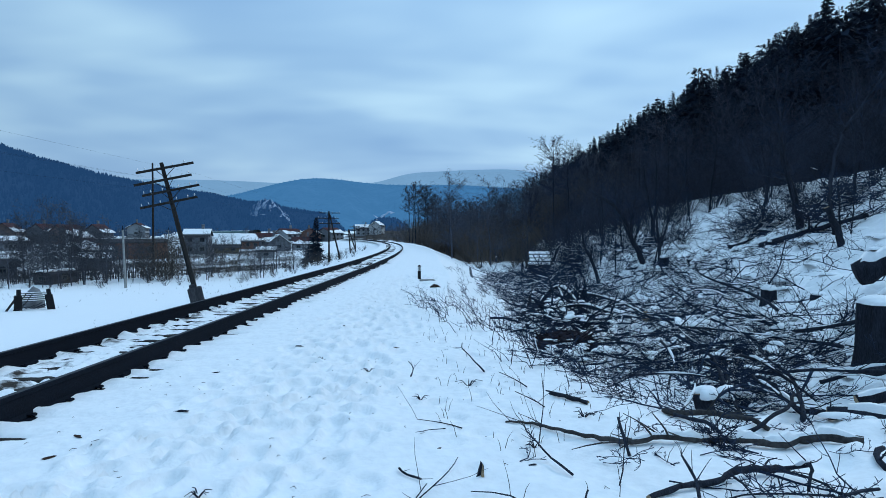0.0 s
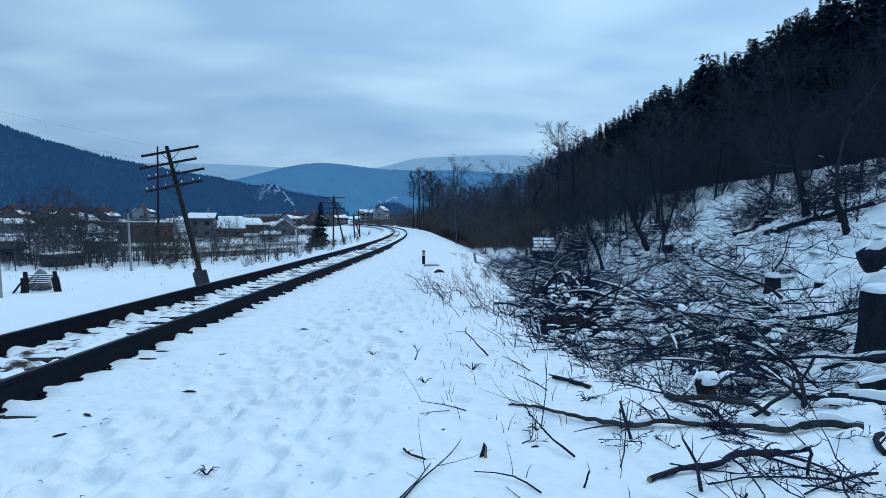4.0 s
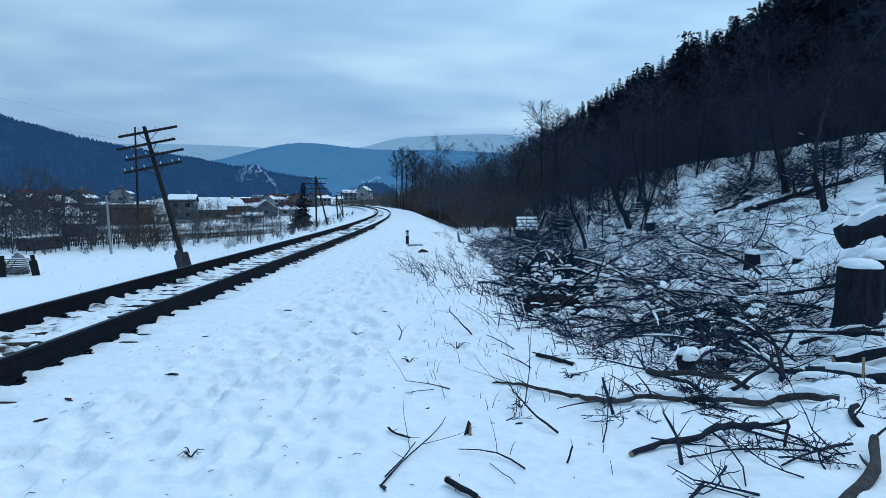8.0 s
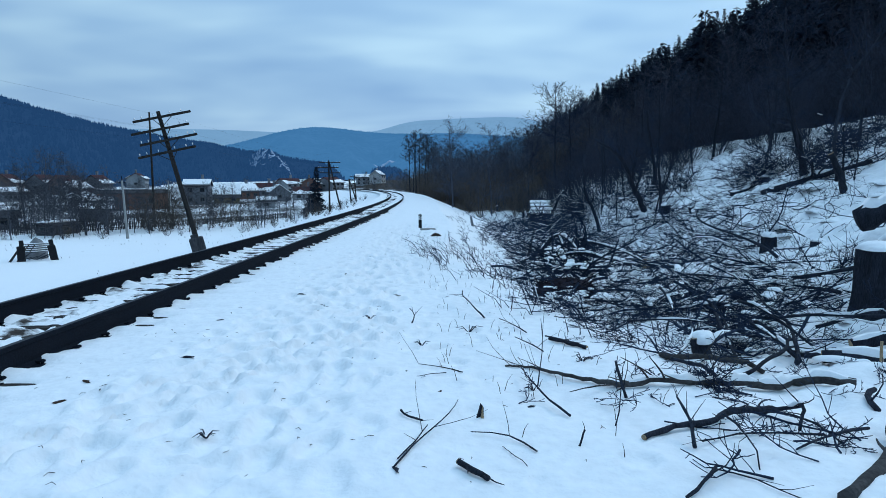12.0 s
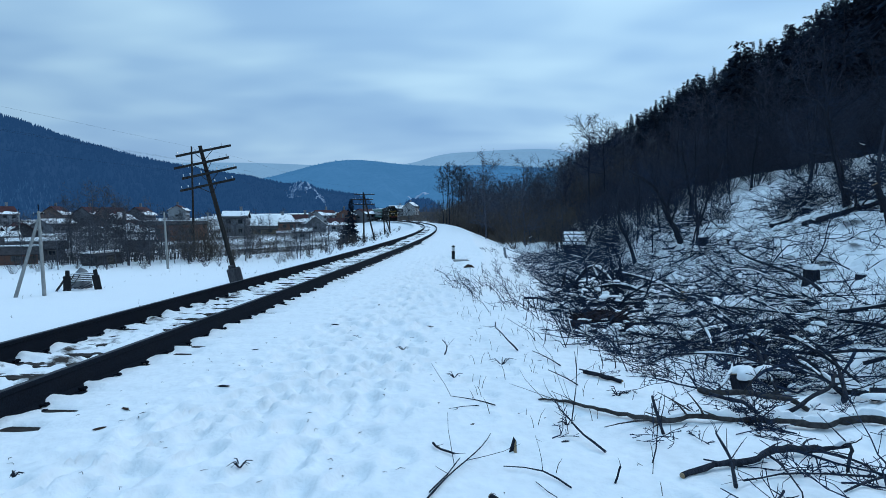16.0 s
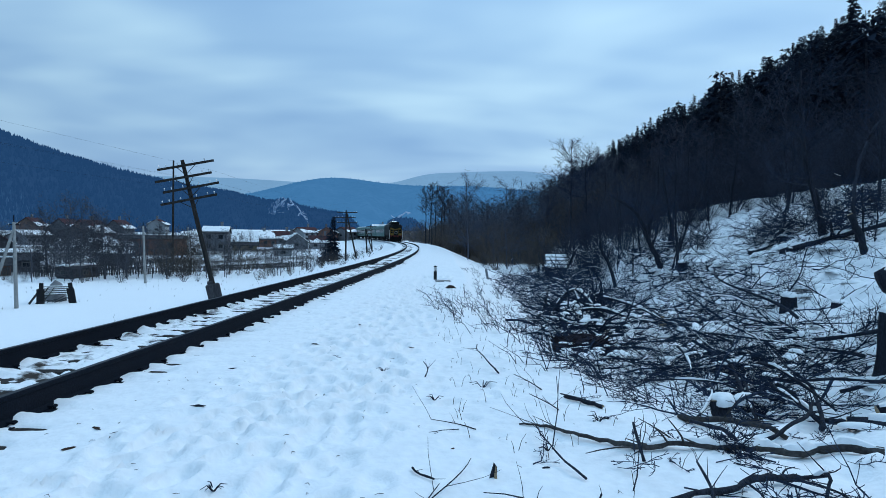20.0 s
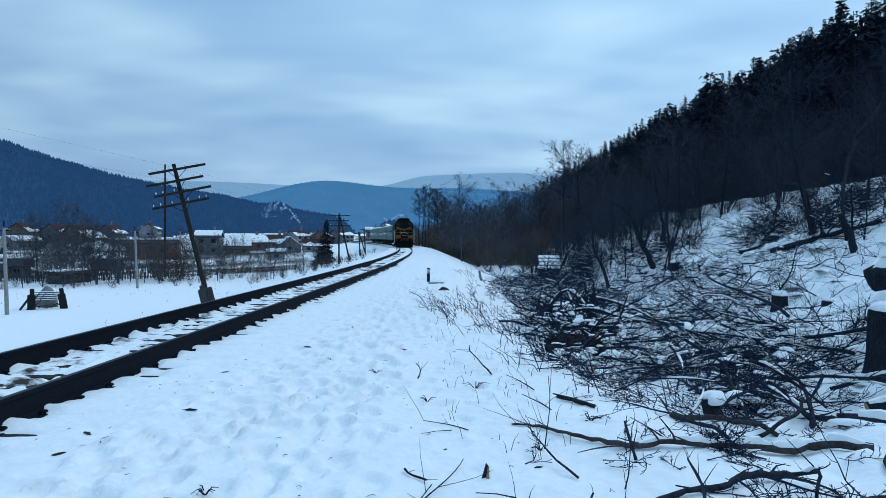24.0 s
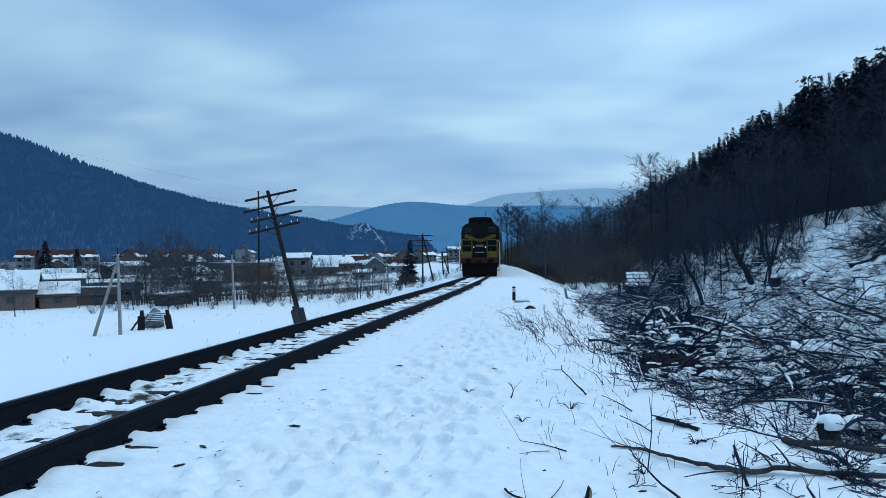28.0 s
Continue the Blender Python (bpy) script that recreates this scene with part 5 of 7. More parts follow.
# the wooden frame in the field, between two tarred posts
zf = ground(-36, 53.2)
rack = empty("timber_rack", pose(-36.1, 53.2, zf, 0, 0, 34), "old timber rack between two tarred posts in the field", "timber rack")
for u, tilt in ((-1.15, 0), (1.25, -9)):
    b = Shape()
    b.box(0, 0, 0.55, 0.60, 0.30, 1.5, bevel=0.05)
    b.box(0.05, 0, 1.45, 0.34, 0.2, 0.7, bevel=0.03)
    part("post", b, DARK_PAINT, rack, m=pose(u, 0, 0, 0, tilt, 0))
for k in range(5):
    part("plank", Shape().box(0, 0.25 + 0.12 * k, 0.75 + 0.16 * k, 2.3, 0.22, 0.05, bevel=0.01), DARK_BOARD, rack, m=pose(0, 0, 0, 0, rnd.uniform(-3, 3), rnd.uniform(-3, 3)))
    part("snow_strip", Shape().box(0.05, 0.25 + 0.12 * k, 0.81 + 0.16 * k, 1.9, 0.2, 0.07, bevel=0.03), SNOW, rack)
for k in range(6):
    u = rnd.uniform(-2.3, -1.0)
    part("pole", Shape().tube([(u, -0.3 + 0.1 * k, 0.0), (u + 0.9, 0.3, 1.35)], 0.035, 5), PALE_BARK, rack)
for k in range(9):
    u = rnd.uniform(-0.9, 0.9)
    part("stick", Shape().tube([(u - rnd.uniform(.3, .6), rnd.uniform(-.2, .2), 0.1), (u + rnd.uniform(.3, .7), rnd.uniform(-.1, .4), rnd.uniform(.3, .8))], 0.03, 4), BARK, rack)


def lump(rx, ry, rz, seed, rings=7, sides=10, rough=0.16):
    """A rounded uneven lump, flat below."""
    r = random.Random(seed)
    v, f = [], []
    for i in range(rings):
        t = i / (rings - 1) * 1.5708
        for k in range(sides):
            a = 6.2832 * k / sides
            q = 1 + r.uniform(-rough, rough)
            v.append((math.cos(a) * math.cos(t) * rx * q, math.sin(a) * math.cos(t) * ry * q, math.sin(t) * rz * (1 + r.uniform(-rough, rough) * 0.4) - 0.05 * rz))
    for i in range(rings - 1):
        for k in range(sides):
            j = (k + 1) % sides
            f.append((i * sides + k, i * sides + j, (i + 1) * sides + j, (i + 1) * sides + k))
    return Shape().add(v, f)


GREY_STONE = material("grey_boulder", (0.22, 0.23, 0.24), 0.85, 0, 0.3, 2, 16, 0.5, 0.02)
thing("boulder", lump(0.85, 0.7, 1.9, 5), GREY_STONE, pose(-37.3, 54.9, ground(-37.3, 54.9), 0, 0, 20), "grey boulder standing behind the timber rack", "boulder", shade=True)

# ---------------------------------------------------------------- felled timber, stumps and brushwood
def bent(p, q, bow, sag, n, r):
    """Points from p to q, bowed sideways and up, slightly kinked."""
    p, q = Vector(p), Vector(q)
    side = (q - p).cross(Vector((0, 0, 1)))
    side = side.normalized() if side.length > 1e-6 else Vector((1, 0, 0))
    L = (q - p).length
    out = []
    f1, f2, g1, g2 = r.uniform(4, 7), r.uniform(8, 13), r.uniform(0, 6), r.uniform(0, 6)
    for i in range(n + 1):
        t = i / n
        k = math.sin(math.pi * t) ** 0.5 if 0 < i < n else 0
        wig = k * L * (0.016 * math.sin(f1 * t + g1) + 0.007 * math.sin(f2 * t + g2))
        out.append(p.lerp(q, t) + side * (bow * L * math.sin(math.pi * t) + wig) + Vector((0, 0, sag * L * math.sin(math.pi * t) + 0.4 * k * L * 0.012 * math.sin(f2 * t + g1))))
    return out


def curve_through(places, r, steps=4):
    """A rounded line through places given as (x, y, lift)."""
    p = [Vector((x, y, ground(x, y) + h)) for x, y, h in places]
    p = [p[0] * 2 - p[1]] + p + [p[-1] * 2 - p[-2]]
    out = []
    for i in range(1, len(p) - 2):
        for k in range(steps):
            t = k / steps
            q = 0.5 * (2 * p[i] + (p[i + 1] - p[i - 1]) * t + (2 * p[i - 1] - 5 * p[i] + 4 * p[i + 1] - p[i + 2]) * t * t + (3 * p[i] - p[i - 1] - 3 * p[i + 1] + p[i + 2]) * t ** 3)
            out.append(q + Vector((r.gauss(0, .006), r.gauss(0, .006), r.gauss(0, .004))))
    return out + [p[-2]]


def crooked(places, r0, r1, label, twigs=4, snow=0.0, cut=False, seed=1, mat=None, twig_len=0.25, name="branch"):
    x0, y0, _ = places[0]
    x1, y1, _ = places[-1]
    return branch(x0, y0, 0, x1, y1, 0, r0, r1, label, 0, 0, twigs, snow, cut, seed, mat, name, twig_len, places)


def branch(x0, y0, lift0, x1, y1, lift1, r0, r1, label, bow=0.0, sag=0.0, twigs=4, snow=0.0, cut=False, seed=1, mat=None, name="branch", twig_len=0.25, via=None):
    """A felled branch lying from one place to the other: thick end first, side twigs, snow along its top, a sawn end."""
    r = random.Random(seed)
    a, b = (x0, y0, ground(x0, y0) + lift0), (x1, y1, ground(x1, y1) + lift1)
    n = max(4, int((Vector(b) - Vector(a)).length / 0.14))
    pts = bent(a, b, bow, sag, min(n, 18), r) if via is None else curve_through(via, r)
    if via:
        a = tuple(pts[0])
    k = len(pts) - 1
    rad = [(r0 + (r1 - r0) * i / k) * r.uniform(0.84, 1.14) for i in range(k + 1)]
    base = Vector(a)
    loc = [p - base for p in pts]
    wood = Shape().tube(loc, rad, 9 if r0 > 0.02 else 6)
    ob = thing(name, wood, mat or BARK, Matrix.Translation(base), label, "branch" if name == "branch" else "log", "felled branches", shade=True)
    if cut:
        way = (loc[0] - loc[1]).normalized()
        part("sawn_end", Shape().tube([loc[0], loc[0] + way * 0.006], [rad[0] * 0.93, rad[0] * 0.90], 12), CUT_WOOD, ob, "pale freshly sawn end")
    for _ in range(twigs):
        i = r.randint(max(1, k // 3), k)
        way = (loc[i] - loc[i - 1]).normalized()
        out = Vector((r.uniform(-1, 1), r.uniform(-1, 1), r.uniform(-0.1, 0.7)))
        L = twig_len * r.uniform(0.5, 1.6)
        tip = loc[i] + (way * 0.8 + out * 0.7).normalized() * L
        tr = max(0.0025, rad[i] * 0.38)
        s = Shape().tube(bent(loc[i], tip, r.uniform(-.1, .1), 0, 3, r), [tr, tr * 0.8, tr * 0.6, tr * 0.35], 5)
        part("side_twig", s, mat or BARK, ob)
    if snow:
        i0, i1 = int(k * (0 if snow < 0 else 0.5 - snow / 2)), int(k * (-snow if snow < 0 else 0.5 + snow / 2))
        run = loc[i0:i1 + 1]
        if len(run) > 2:
            strip = Shape()
            m = len(run)
            for i, p in enumerate(run):
                e = math.sin(math.pi * (i + 0.15) / (m - 0.7)) ** 0.4
                rr = rad[i0 + i]
                way = (run[min(i + 1, m - 1)] - run[max(i - 1, 0)]).normalized()
                side = way.cross(Vector((0, 0, 1))).normalized()
                rag = max(0.0, 0.75 + 0.55 * math.sin(i * 0.9 + seed) + 0.35 * math.sin(i * 2.3 + seed * 2))
                hgt = (rr * 0.75 + 0.012) * e * rag + 0.003
                e = e * (0.5 + 0.5 * min(1.0, rag))
                for u, w in ((-0.85, 0.45), (-0.7, 0.95), (0, 1.0), (0.7, 0.95), (0.85, 0.45)):
                    strip.v.append(p + side * (u * rr * (0.55 + 0.45 * e)) + Vector((0, 0, rr * (w if abs(u) > 0.8 else 0.8) + (hgt if abs(u) < 0.8 else 0))))
            for i in range(m - 1):
                for j in range(4):
                    q = i * 5 + j
                    strip.f.append((q, q + 1, q + 6, q + 5))
                    strip.slots.append(0)
            strip.f += [(0, 1, 2, 3, 4), tuple((m - 1) * 5 + j for j in (4, 3, 2, 1, 0))]
            strip.slots += [0, 0]
            part("snow", strip, SNOW, ob, "snow along the top", shade=True)
    return ob


def drift(rx, ry, rz, seed, rings=6, sides=14):
    """A soft uneven hump of snow with full sides."""
    r = random.Random(seed)
    p2, p3, p5 = r.uniform(0, 6), r.uniform(0, 6), r.uniform(0, 6)
    v, f = [], []
    for i in range(rings):
        t = i / (rings - 1) * 1.5708
        c = math.cos(t) ** 0.7 if i < rings - 1 else 0.0
        for k in range(sides):
            a = 6.2832 * k / sides
            q = 1 + 0.20 * math.sin(2 * a + p2) + 0.14 * math.sin(3 * a + p3) + 0.07 * math.sin(5 * a + p5)
            v.append((math.cos(a) * c * rx * q, math.sin(a) * c * ry * q, rz * (math.sin(t) * (1 + 0.2 * c * math.sin(a + p3)) - 0.25)))
    for i in range(rings - 1):
        for k in range(sides):
            j = (k + 1) % sides
            f.append((i * sides + k, i * sides + j, (i + 1) * sides + j, (i + 1) * sides + k))
    return Shape().add(v, f)


def stump(x, y, radius, height, label, seed, snow=0.10, lean=0.0, sink=0.15, flare=1.3):
    r = random.Random(seed)
    sides, rings = 22, 6
    v, f = [], []
    ribs = [r.uniform(0.90, 1.10) for _ in range(sides)]
    for i in range(rings):
        t = i / (rings - 1)
        q = radius * (flare - (flare - 1) * min(1, t * 1.6) ** 0.6)
        for k in range(sides):
            a = 6.2832 * k / sides
            e = q * ribs[k] * (1 + r.uniform(-0.03, 0.03))
            v.append((math.cos(a) * e, math.sin(a) * e, -sink + (height + sink) * t))
    for i in range(rings - 1):
        for k in range(sides):
            j = (k + 1) % sides
            f.append((i * sides + k, i * sides + j, (i + 1) * sides + j, (i + 1) * sides + k))
    f.append(tuple((rings - 1) * sides + k for k in range(sides)))
    ob = empty("tree_stump", pose(x, y, ground(x, y), lean, lean * 0.5, r.uniform(0, 360)), label, "tree stump", "tree stumps")
    part("bark", Shape().add(v, f), BARK, ob)
    part("sawn_top", Shape().tube([(0, 0, height), (0, 0, height + 0.006)], [radius * 0.88, radius * 0.86], 18), CUT_WOOD, ob, "sawn wood on top")
    if snow:
        cap = lump(radius * 1.06, radius * 0.98, snow, seed + 3, 7, 18, 0.09)
        part("snow_cap", cap, SNOW, ob, "rounded cap of snow", True, pose(0, 0, height))
    return ob


stump(5.0, 7.50, 0.235, 0.72, "dark thick tree stump with a cap of snow", 1, 0.11)
stump(5.60, 8.00, 0.25, 0.60, "dark tree stump with snow on top", 2, 0.14)
stump(6.50, 13.15, 0.15, 0.27, "small stump on the bank under snow", 3, 0.10, 6)
stump(6.85, 12.0, 0.14, 0.06, "low stump ring almost buried in snow", 4, 0.07)
stump(8.00, 24.2, 0.17, 0.30, "dark stump on the slope with snow on top", 5, 0.12, 5)
stump(4.15, 15.4, 0.16, 0.22, "stump under a mound of snow beside the brushwood", 6, 0.14, 8)
stump(2.50, 6.30, 0.085, 0.17, "broken brown stump under a hump of snow among the branches", 7, 0.0, 14, 0.15, 1.5)
thing("snow_hump", drift(0.135, 0.115, 0.09, 77, 8, 18), SNOW, pose(2.51, 6.34, ground(2.51, 6.34) + 0.165, 4, -6, 20), "hump of snow sagging over a broken stump", "snow", shade=True)
thing("snow_hump", drift(0.42, 0.15, 0.09, 75, 7, 18), SNOW, pose(2.95, 5.46, ground(2.95, 5.46) + 0.01, 0, 0, -12), "bank of snow behind the thick end of a branch", "snow", shade=True)
thing("snow_hump", drift(0.22, 0.13, 0.12, 71, 7, 14), SNOW, pose(2.92, 6.72, ground(2.92, 6.72) + 0.18, 0, 6, 40), "hump of snow resting on crossed branches", "snow", shade=True)
stump(10.4, 21.5, 0.12, 0.22, "stump high on the cleared slope", 9, 0.1)

# the logs and branches one can pick out
crooked([(3.28, 5.08, .02), (3.08, 5.22, .06), (2.86, 5.30, .07), (2.66, 5.22, .05), (2.46, 5.28, .06), (2.20, 5.20, .045), (1.86, 4.98, .03), (1.61, 4.93, .045), (1.36, 4.87, .03), (1.20, 4.96, .04), (1.00, 5.08, .03), (0.82, 5.27, .03), (0.62, 5.45, .015), (0.44, 5.47, .01)], 0.046, 0.008, "long crooked grey-brown branch across the snow, thick end under snow", 12, -0.62, False, 11, PALE_BARK, 0.32)
crooked([(2.03, 6.12, .03), (2.11, 5.96, .05), (2.36, 5.96, .08), (2.58, 5.86, .07), (2.64, 5.66, .05), (2.76, 5.56, .02)], 0.030, 0.022, "brown branch with a pale broken end on the snow", 4, 0, True, 12, PALE_BARK)
crooked([(2.02, 5.83, .06), (2.20, 5.80, .05), (2.28, 5.66, .05), (2.30, 5.36, .02)], 0.020, 0.016, "short dark branch curving down to the long one", 3, 0, False, 37, BARK)
crooked([(0.97, 6.42, .02), (1.13, 6.20, .03), (1.28, 6.08, .02)], 0.012, 0.020, "thick dark stick on the snow", 2, 0, False, 38)
crooked([(3.42, 8.40, .25), (3.14, 7.33, .28), (2.89, 6.50, .16), (2.80, 6.20, .03)], 0.014, 0.018, "dark branch leaning out of the heap", 5, 0, False, 57)
crooked([(4.10, 11.2, .3), (4.10, 10.31, .34), (4.01, 9.25, .20)], 0.012, 0.022, "bent dark branch in the heap", 5, 0, False, 58)
crooked([(4.90, 10.6, .22), (5.12, 10.2, .24), (5.20, 9.5, .22), (5.6, 8.9, .16)], 0.036, 0.030, "log under snow across the heap", 2, 0.95, False, 59, name="log")
crooked([(2.50, 5.42, .05), (2.86, 5.66, .10), (3.20, 6.05, .16), (3.50, 6.56, .20)], 0.020, 0.016, "dark limb rising from the long branch", 4, 0, False, 60)
crooked([(3.46, 7.2, .18), (3.44, 6.76, .16), (3.36, 6.25, .06), (3.6, 5.9, .03)], 0.022, 0.026, "crooked dark limb beside the stump", 4, 0.3, False, 61)
crooked([(3.45, 8.95, .3), (3.30, 8.05, .3), (2.97, 7.04, .2)], 0.016, 0.020, "dark branch end sticking out of the heap", 4, 0, False, 62)
crooked([(1.18, 3.82, .02), (1.42, 3.99, .03), (1.66, 4.06, .04), (1.90, 4.25, .06), (2.10, 4.32, .05), (2.30, 4.46, .05)], 0.017, 0.026, "short crooked branch with a pale sawn end", 5, 0.0, True, 13, None, 0.3)
branch(2.28, 4.42, 0.05, 2.42, 3.85, 0.02, 0.010, 0.004, "thin curved branch in the snow", -0.10, 0.03, 3, 0, False, 14)
branch(1.98, 3.10, 0.02, 2.90, 4.12, 0.10, 0.036, 0.030, "thick grey limb standing out of the snow", 0.05, 0.0, 2, 0, False, 15, PALE_BARK)
branch(0.79, 4.22, 0.02, 0.56, 5.34, 0.06, 0.009, 0.005, "dark forked stick in the snow", -0.04, 0.02, 4, 0, False, 16)
branch(0.06, 5.27, 0.012, -0.33, 5.50, 0.02, 0.005, 0.003, "thin forked twig on the snow", 0.06, 0, 2, 0, False, 17)
branch(-0.08, 5.28, 0.012, -0.32, 5.07, 0.02, 0.004, 0.002, "thin twig on the snow", 0.06, 0, 1, 0, False, 18)
branch(-0.34, 3.38, 0.012, 0.02, 4.51, 0.03, 0.006, 0.003, "long straight stick on the snow", 0.02, 0.01, 1, 0, False, 19)
branch(-0.33, 3.48, 0.012, -0.18, 3.99, 0.03, 0.005, 0.003, "short stick beside a longer one", 0.02, 0.01, 2, 0, False, 20)
branch(0.49, 3.65, 0.012, 0.10, 3.94, 0.02, 0.006, 0.003, "bowed stick lying on the snow", 0.16, 0.02, 1, 0, False, 21)
branch(0.41, 3.45, 0.010, 0.29, 3.74, 0.01, 0.003, 0.002, "thin stick on the snow", 0.02, 0, 0, 0, False, 22)
branch(0.02, 3.44, 0.03, 0.18, 3.27, 0.015, 0.017, 0.018, "short dark log with twigs", 0, 0, 3, 0, True, 23, twig_len=0.16)
branch(1.18, 3.10, 0.01, 1.43, 3.36, 0.05, 0.010, 0.012, "short thick stick in the snow", 0.05, 0.02, 1, 0, False, 24)
branch(2.38, 3.97, 0.03, 1.50, 3.73, 0.03, 0.007, 0.005, "thin branch lying flat across the snow", 0.08, 0.0, 5, 0, False, 25)
branch(2.72, 4.07, 0.06, 2.03, 3.66, 0.02, 0.012, 0.006, "tapering dark branch on the snow", 0.03, 0.02, 2, 0, False, 26)
branch(1.75, 4.04, 0.10, 1.70, 3.42, 0.01, 0.007, 0.004, "dark branch hanging down from the heap", -0.08, 0.04, 3, 0, False, 27)
branch(1.42, 3.42, 0.02, 1.78, 3.12, 0.01, 0.005, 0.003, "thin twig in the snow", -0.06, 0.01, 2, 0, False, 28)
branch(1.43, 3.66, 0.02, 1.47, 4.10, 0.20, 0.013, 0.008, "knotty dark branch stub", 0.05, 0.0, 7, 0, False, 29, twig_len=0.18)
branch(0.76, 3.74, 0.0, 0.80, 3.78, 0.085, 0.008, 0.006, "short stub sticking out of the snow", 0, 0, 1, 0, False, 30, twig_len=0.1)
branch(1.30, 4.69, 0.0, 1.24, 4.80, 0.26, 0.016, 0.010, "upright dark stub beside a branch", 0, 0, 1, 0, False, 31)
branch(1.07, 4.10, 0.0, 1.12, 4.14, 0.40, 0.005, 0.003, "thin upright stem in the snow", 0.04, 0, 1, 0, False, 32)
branch(3.50, 5.96, 0.10, 4.30, 5.42, 0.12, 0.060, 0.066, "sawn grey log with snow along its top", 0, 0, 0, 0.55, True, 33, name="log")
branch(4.05, 6.40, 0.08, 5.1, 6.1, 0.10, 0.065, 0.062, "thick log half under snow", 0, 0, 0, 0.9, True, 34, name="log")
branch(3.30, 4.90, 0.06, 3.08, 4.52, 0.01, 0.022, 0.020, "crooked dark branch end", 0.12, 0.05, 1, 0, False, 35)
branch(4.66, 6.55, 0.16, 3.50, 7.1, 0.22, 0.026, 0.012, "dark branch across the snow by the stump", 0.03, 0.02, 6, 0.2, False, 39)
branch(3.22, 5.87, 0.05, 4.10, 8.6, 0.35, 0.024, 0.010, "long dark branch reaching into the heap", 0.04, 0.0, 7, 0, False, 40)
branch(5.15, 8.45, 0.14, 3.9, 10.4, 0.45, 0.028, 0.016, "branch under snow on the brushwood", 0.06, 0.0, 4, 0.8, False, 41)
branch(5.72, 11.27, 0.25, 6.97, 18.5, 0.75, 0.030, 0.012, "long curved branch arching out of the heap", -0.06, 0.03, 8, 0.0, False, 42)
branch(0.34, 7.34, 0.02, 0.10, 8.7, 0.16, 0.010, 0.006, "dark stick leaning at the brush's edge", -0.05, 0.02, 2, 0, False, 43)
branch(0.76, 6.65, 0.02, 0.50, 7.15, 0.05, 0.008, 0.004, "dark stick in the snow", 0.03, 0, 3, 0, False, 44)
branch(0.83, 5.84, 0.02, 0.60, 6.27, 0.05, 0.007, 0.004, "thin dark stick in the snow", 0.03, 0, 4, 0, False, 45)
branch(1.28, 6.05, 0.03, 0.93, 6.45, 0.04, 0.013, 0.008, "split dark stick in the snow", 0.03, 0, 1, 0, True, 46)
branch(0.66, 4.96, 0.0, 0.70, 5.10, 0.55, 0.006, 0.003, "tall thin stem standing in the snow", 0.05, 0, 3, 0, False, 47)
branch(-0.52, 7.36, 0.0, -0.55, 7.42, 0.17, 0.009, 0.005, "small crooked snag in the snow", 0.25, 0, 3, 0, False, 48, twig_len=0.1)
branch(-0.38, 4.28, 0.02, -0.22, 4.10, 0.02, 0.009, 0.007, "broken stick with a curled end", 0.1, 0, 3, 0, False, 49, twig_len=0.1)
branch(6.30, 10.0, 0.55, 8.6, 9.3, 0.40, 0.19, 0.18, "big dark log on the bank under snow", 0.02, 0, 2, 0.9, False, 50, name="log")
branch(6.95, 9.85, 0.45, 7.45, 8.7, 0.0, 0.15, 0.16, "log leaning down the bank", 0, 0, 0, 0, False, 51, name="log")
crooked([(9.1, 18.9, .10), (9.5, 17.8, .12), (9.75, 16.9, .12), (10.2, 15.8, .14)], 0.10, 0.06, "felled trunk lying along the slope under snow", 7, 0.85, True, 52, None, 0.7, "log")
crooked([(9.0, 20.8, .10), (9.7, 21.3, .14), (10.5, 22.3, .12), (11.4, 22.9, .2)], 0.085, 0.045, "felled trunk lying up the slope under snow", 9, 0.85, False, 53, None, 0.9, "log")
branch(8.05, 21.9, 0.13, 8.75, 21.6, 0.13, 0.13, 0.13, "short sawn log on the slope", 0, 0, 0, 0.8, True, 54, name="log")
branch(4.55, 15.1, 0.16, 5.2, 15.6, 0.12, 0.13, 0.10, "sawn brown log by the snow mound", 0, 0, 0, 0.9, True, 55, PALE_BARK, name="log")
chip = Shape().sheet([(-0.022, 0, -0.02), (0.028, 0.01, -0.02), (0.026, 0.0, 0.075), (0.008, 0, 0.10)], 0.02)
thing("bark_chip", chip, [BARK], pose(0.17, 4.25, ground(0.17, 4.25), 8, 0, 0), "upright chip of bark in the snow", "bark chip")
thing("split_wood", Shape().sheet([(0.012, -0.006, -0.01), (0.034, 0.0, -0.01), (0.025, -0.004, 0.09)], 0.014), CUT_WOOD, pose(0.165, 4.235, ground(0.17, 4.25), 8, 0, 0), "pale split sliver of wood beside the chip", "wood chip")
branch(3.76, 5.52, 0.02, 3.74, 5.50, 0.24, 0.014, 0.012, "pale split stake standing by a log", 0, 0, 0, 0, False, 56, CUT_WOOD)
thing("dead_leaf", lump(0.10, 0.05, 0.035, 4, 4, 8, 0.3), LEAF, pose(-1.40, 6.30, ground(-1.4, 6.3) + 0.008, 0, 8, -35), "brown dead leaf on the snow", "leaf")
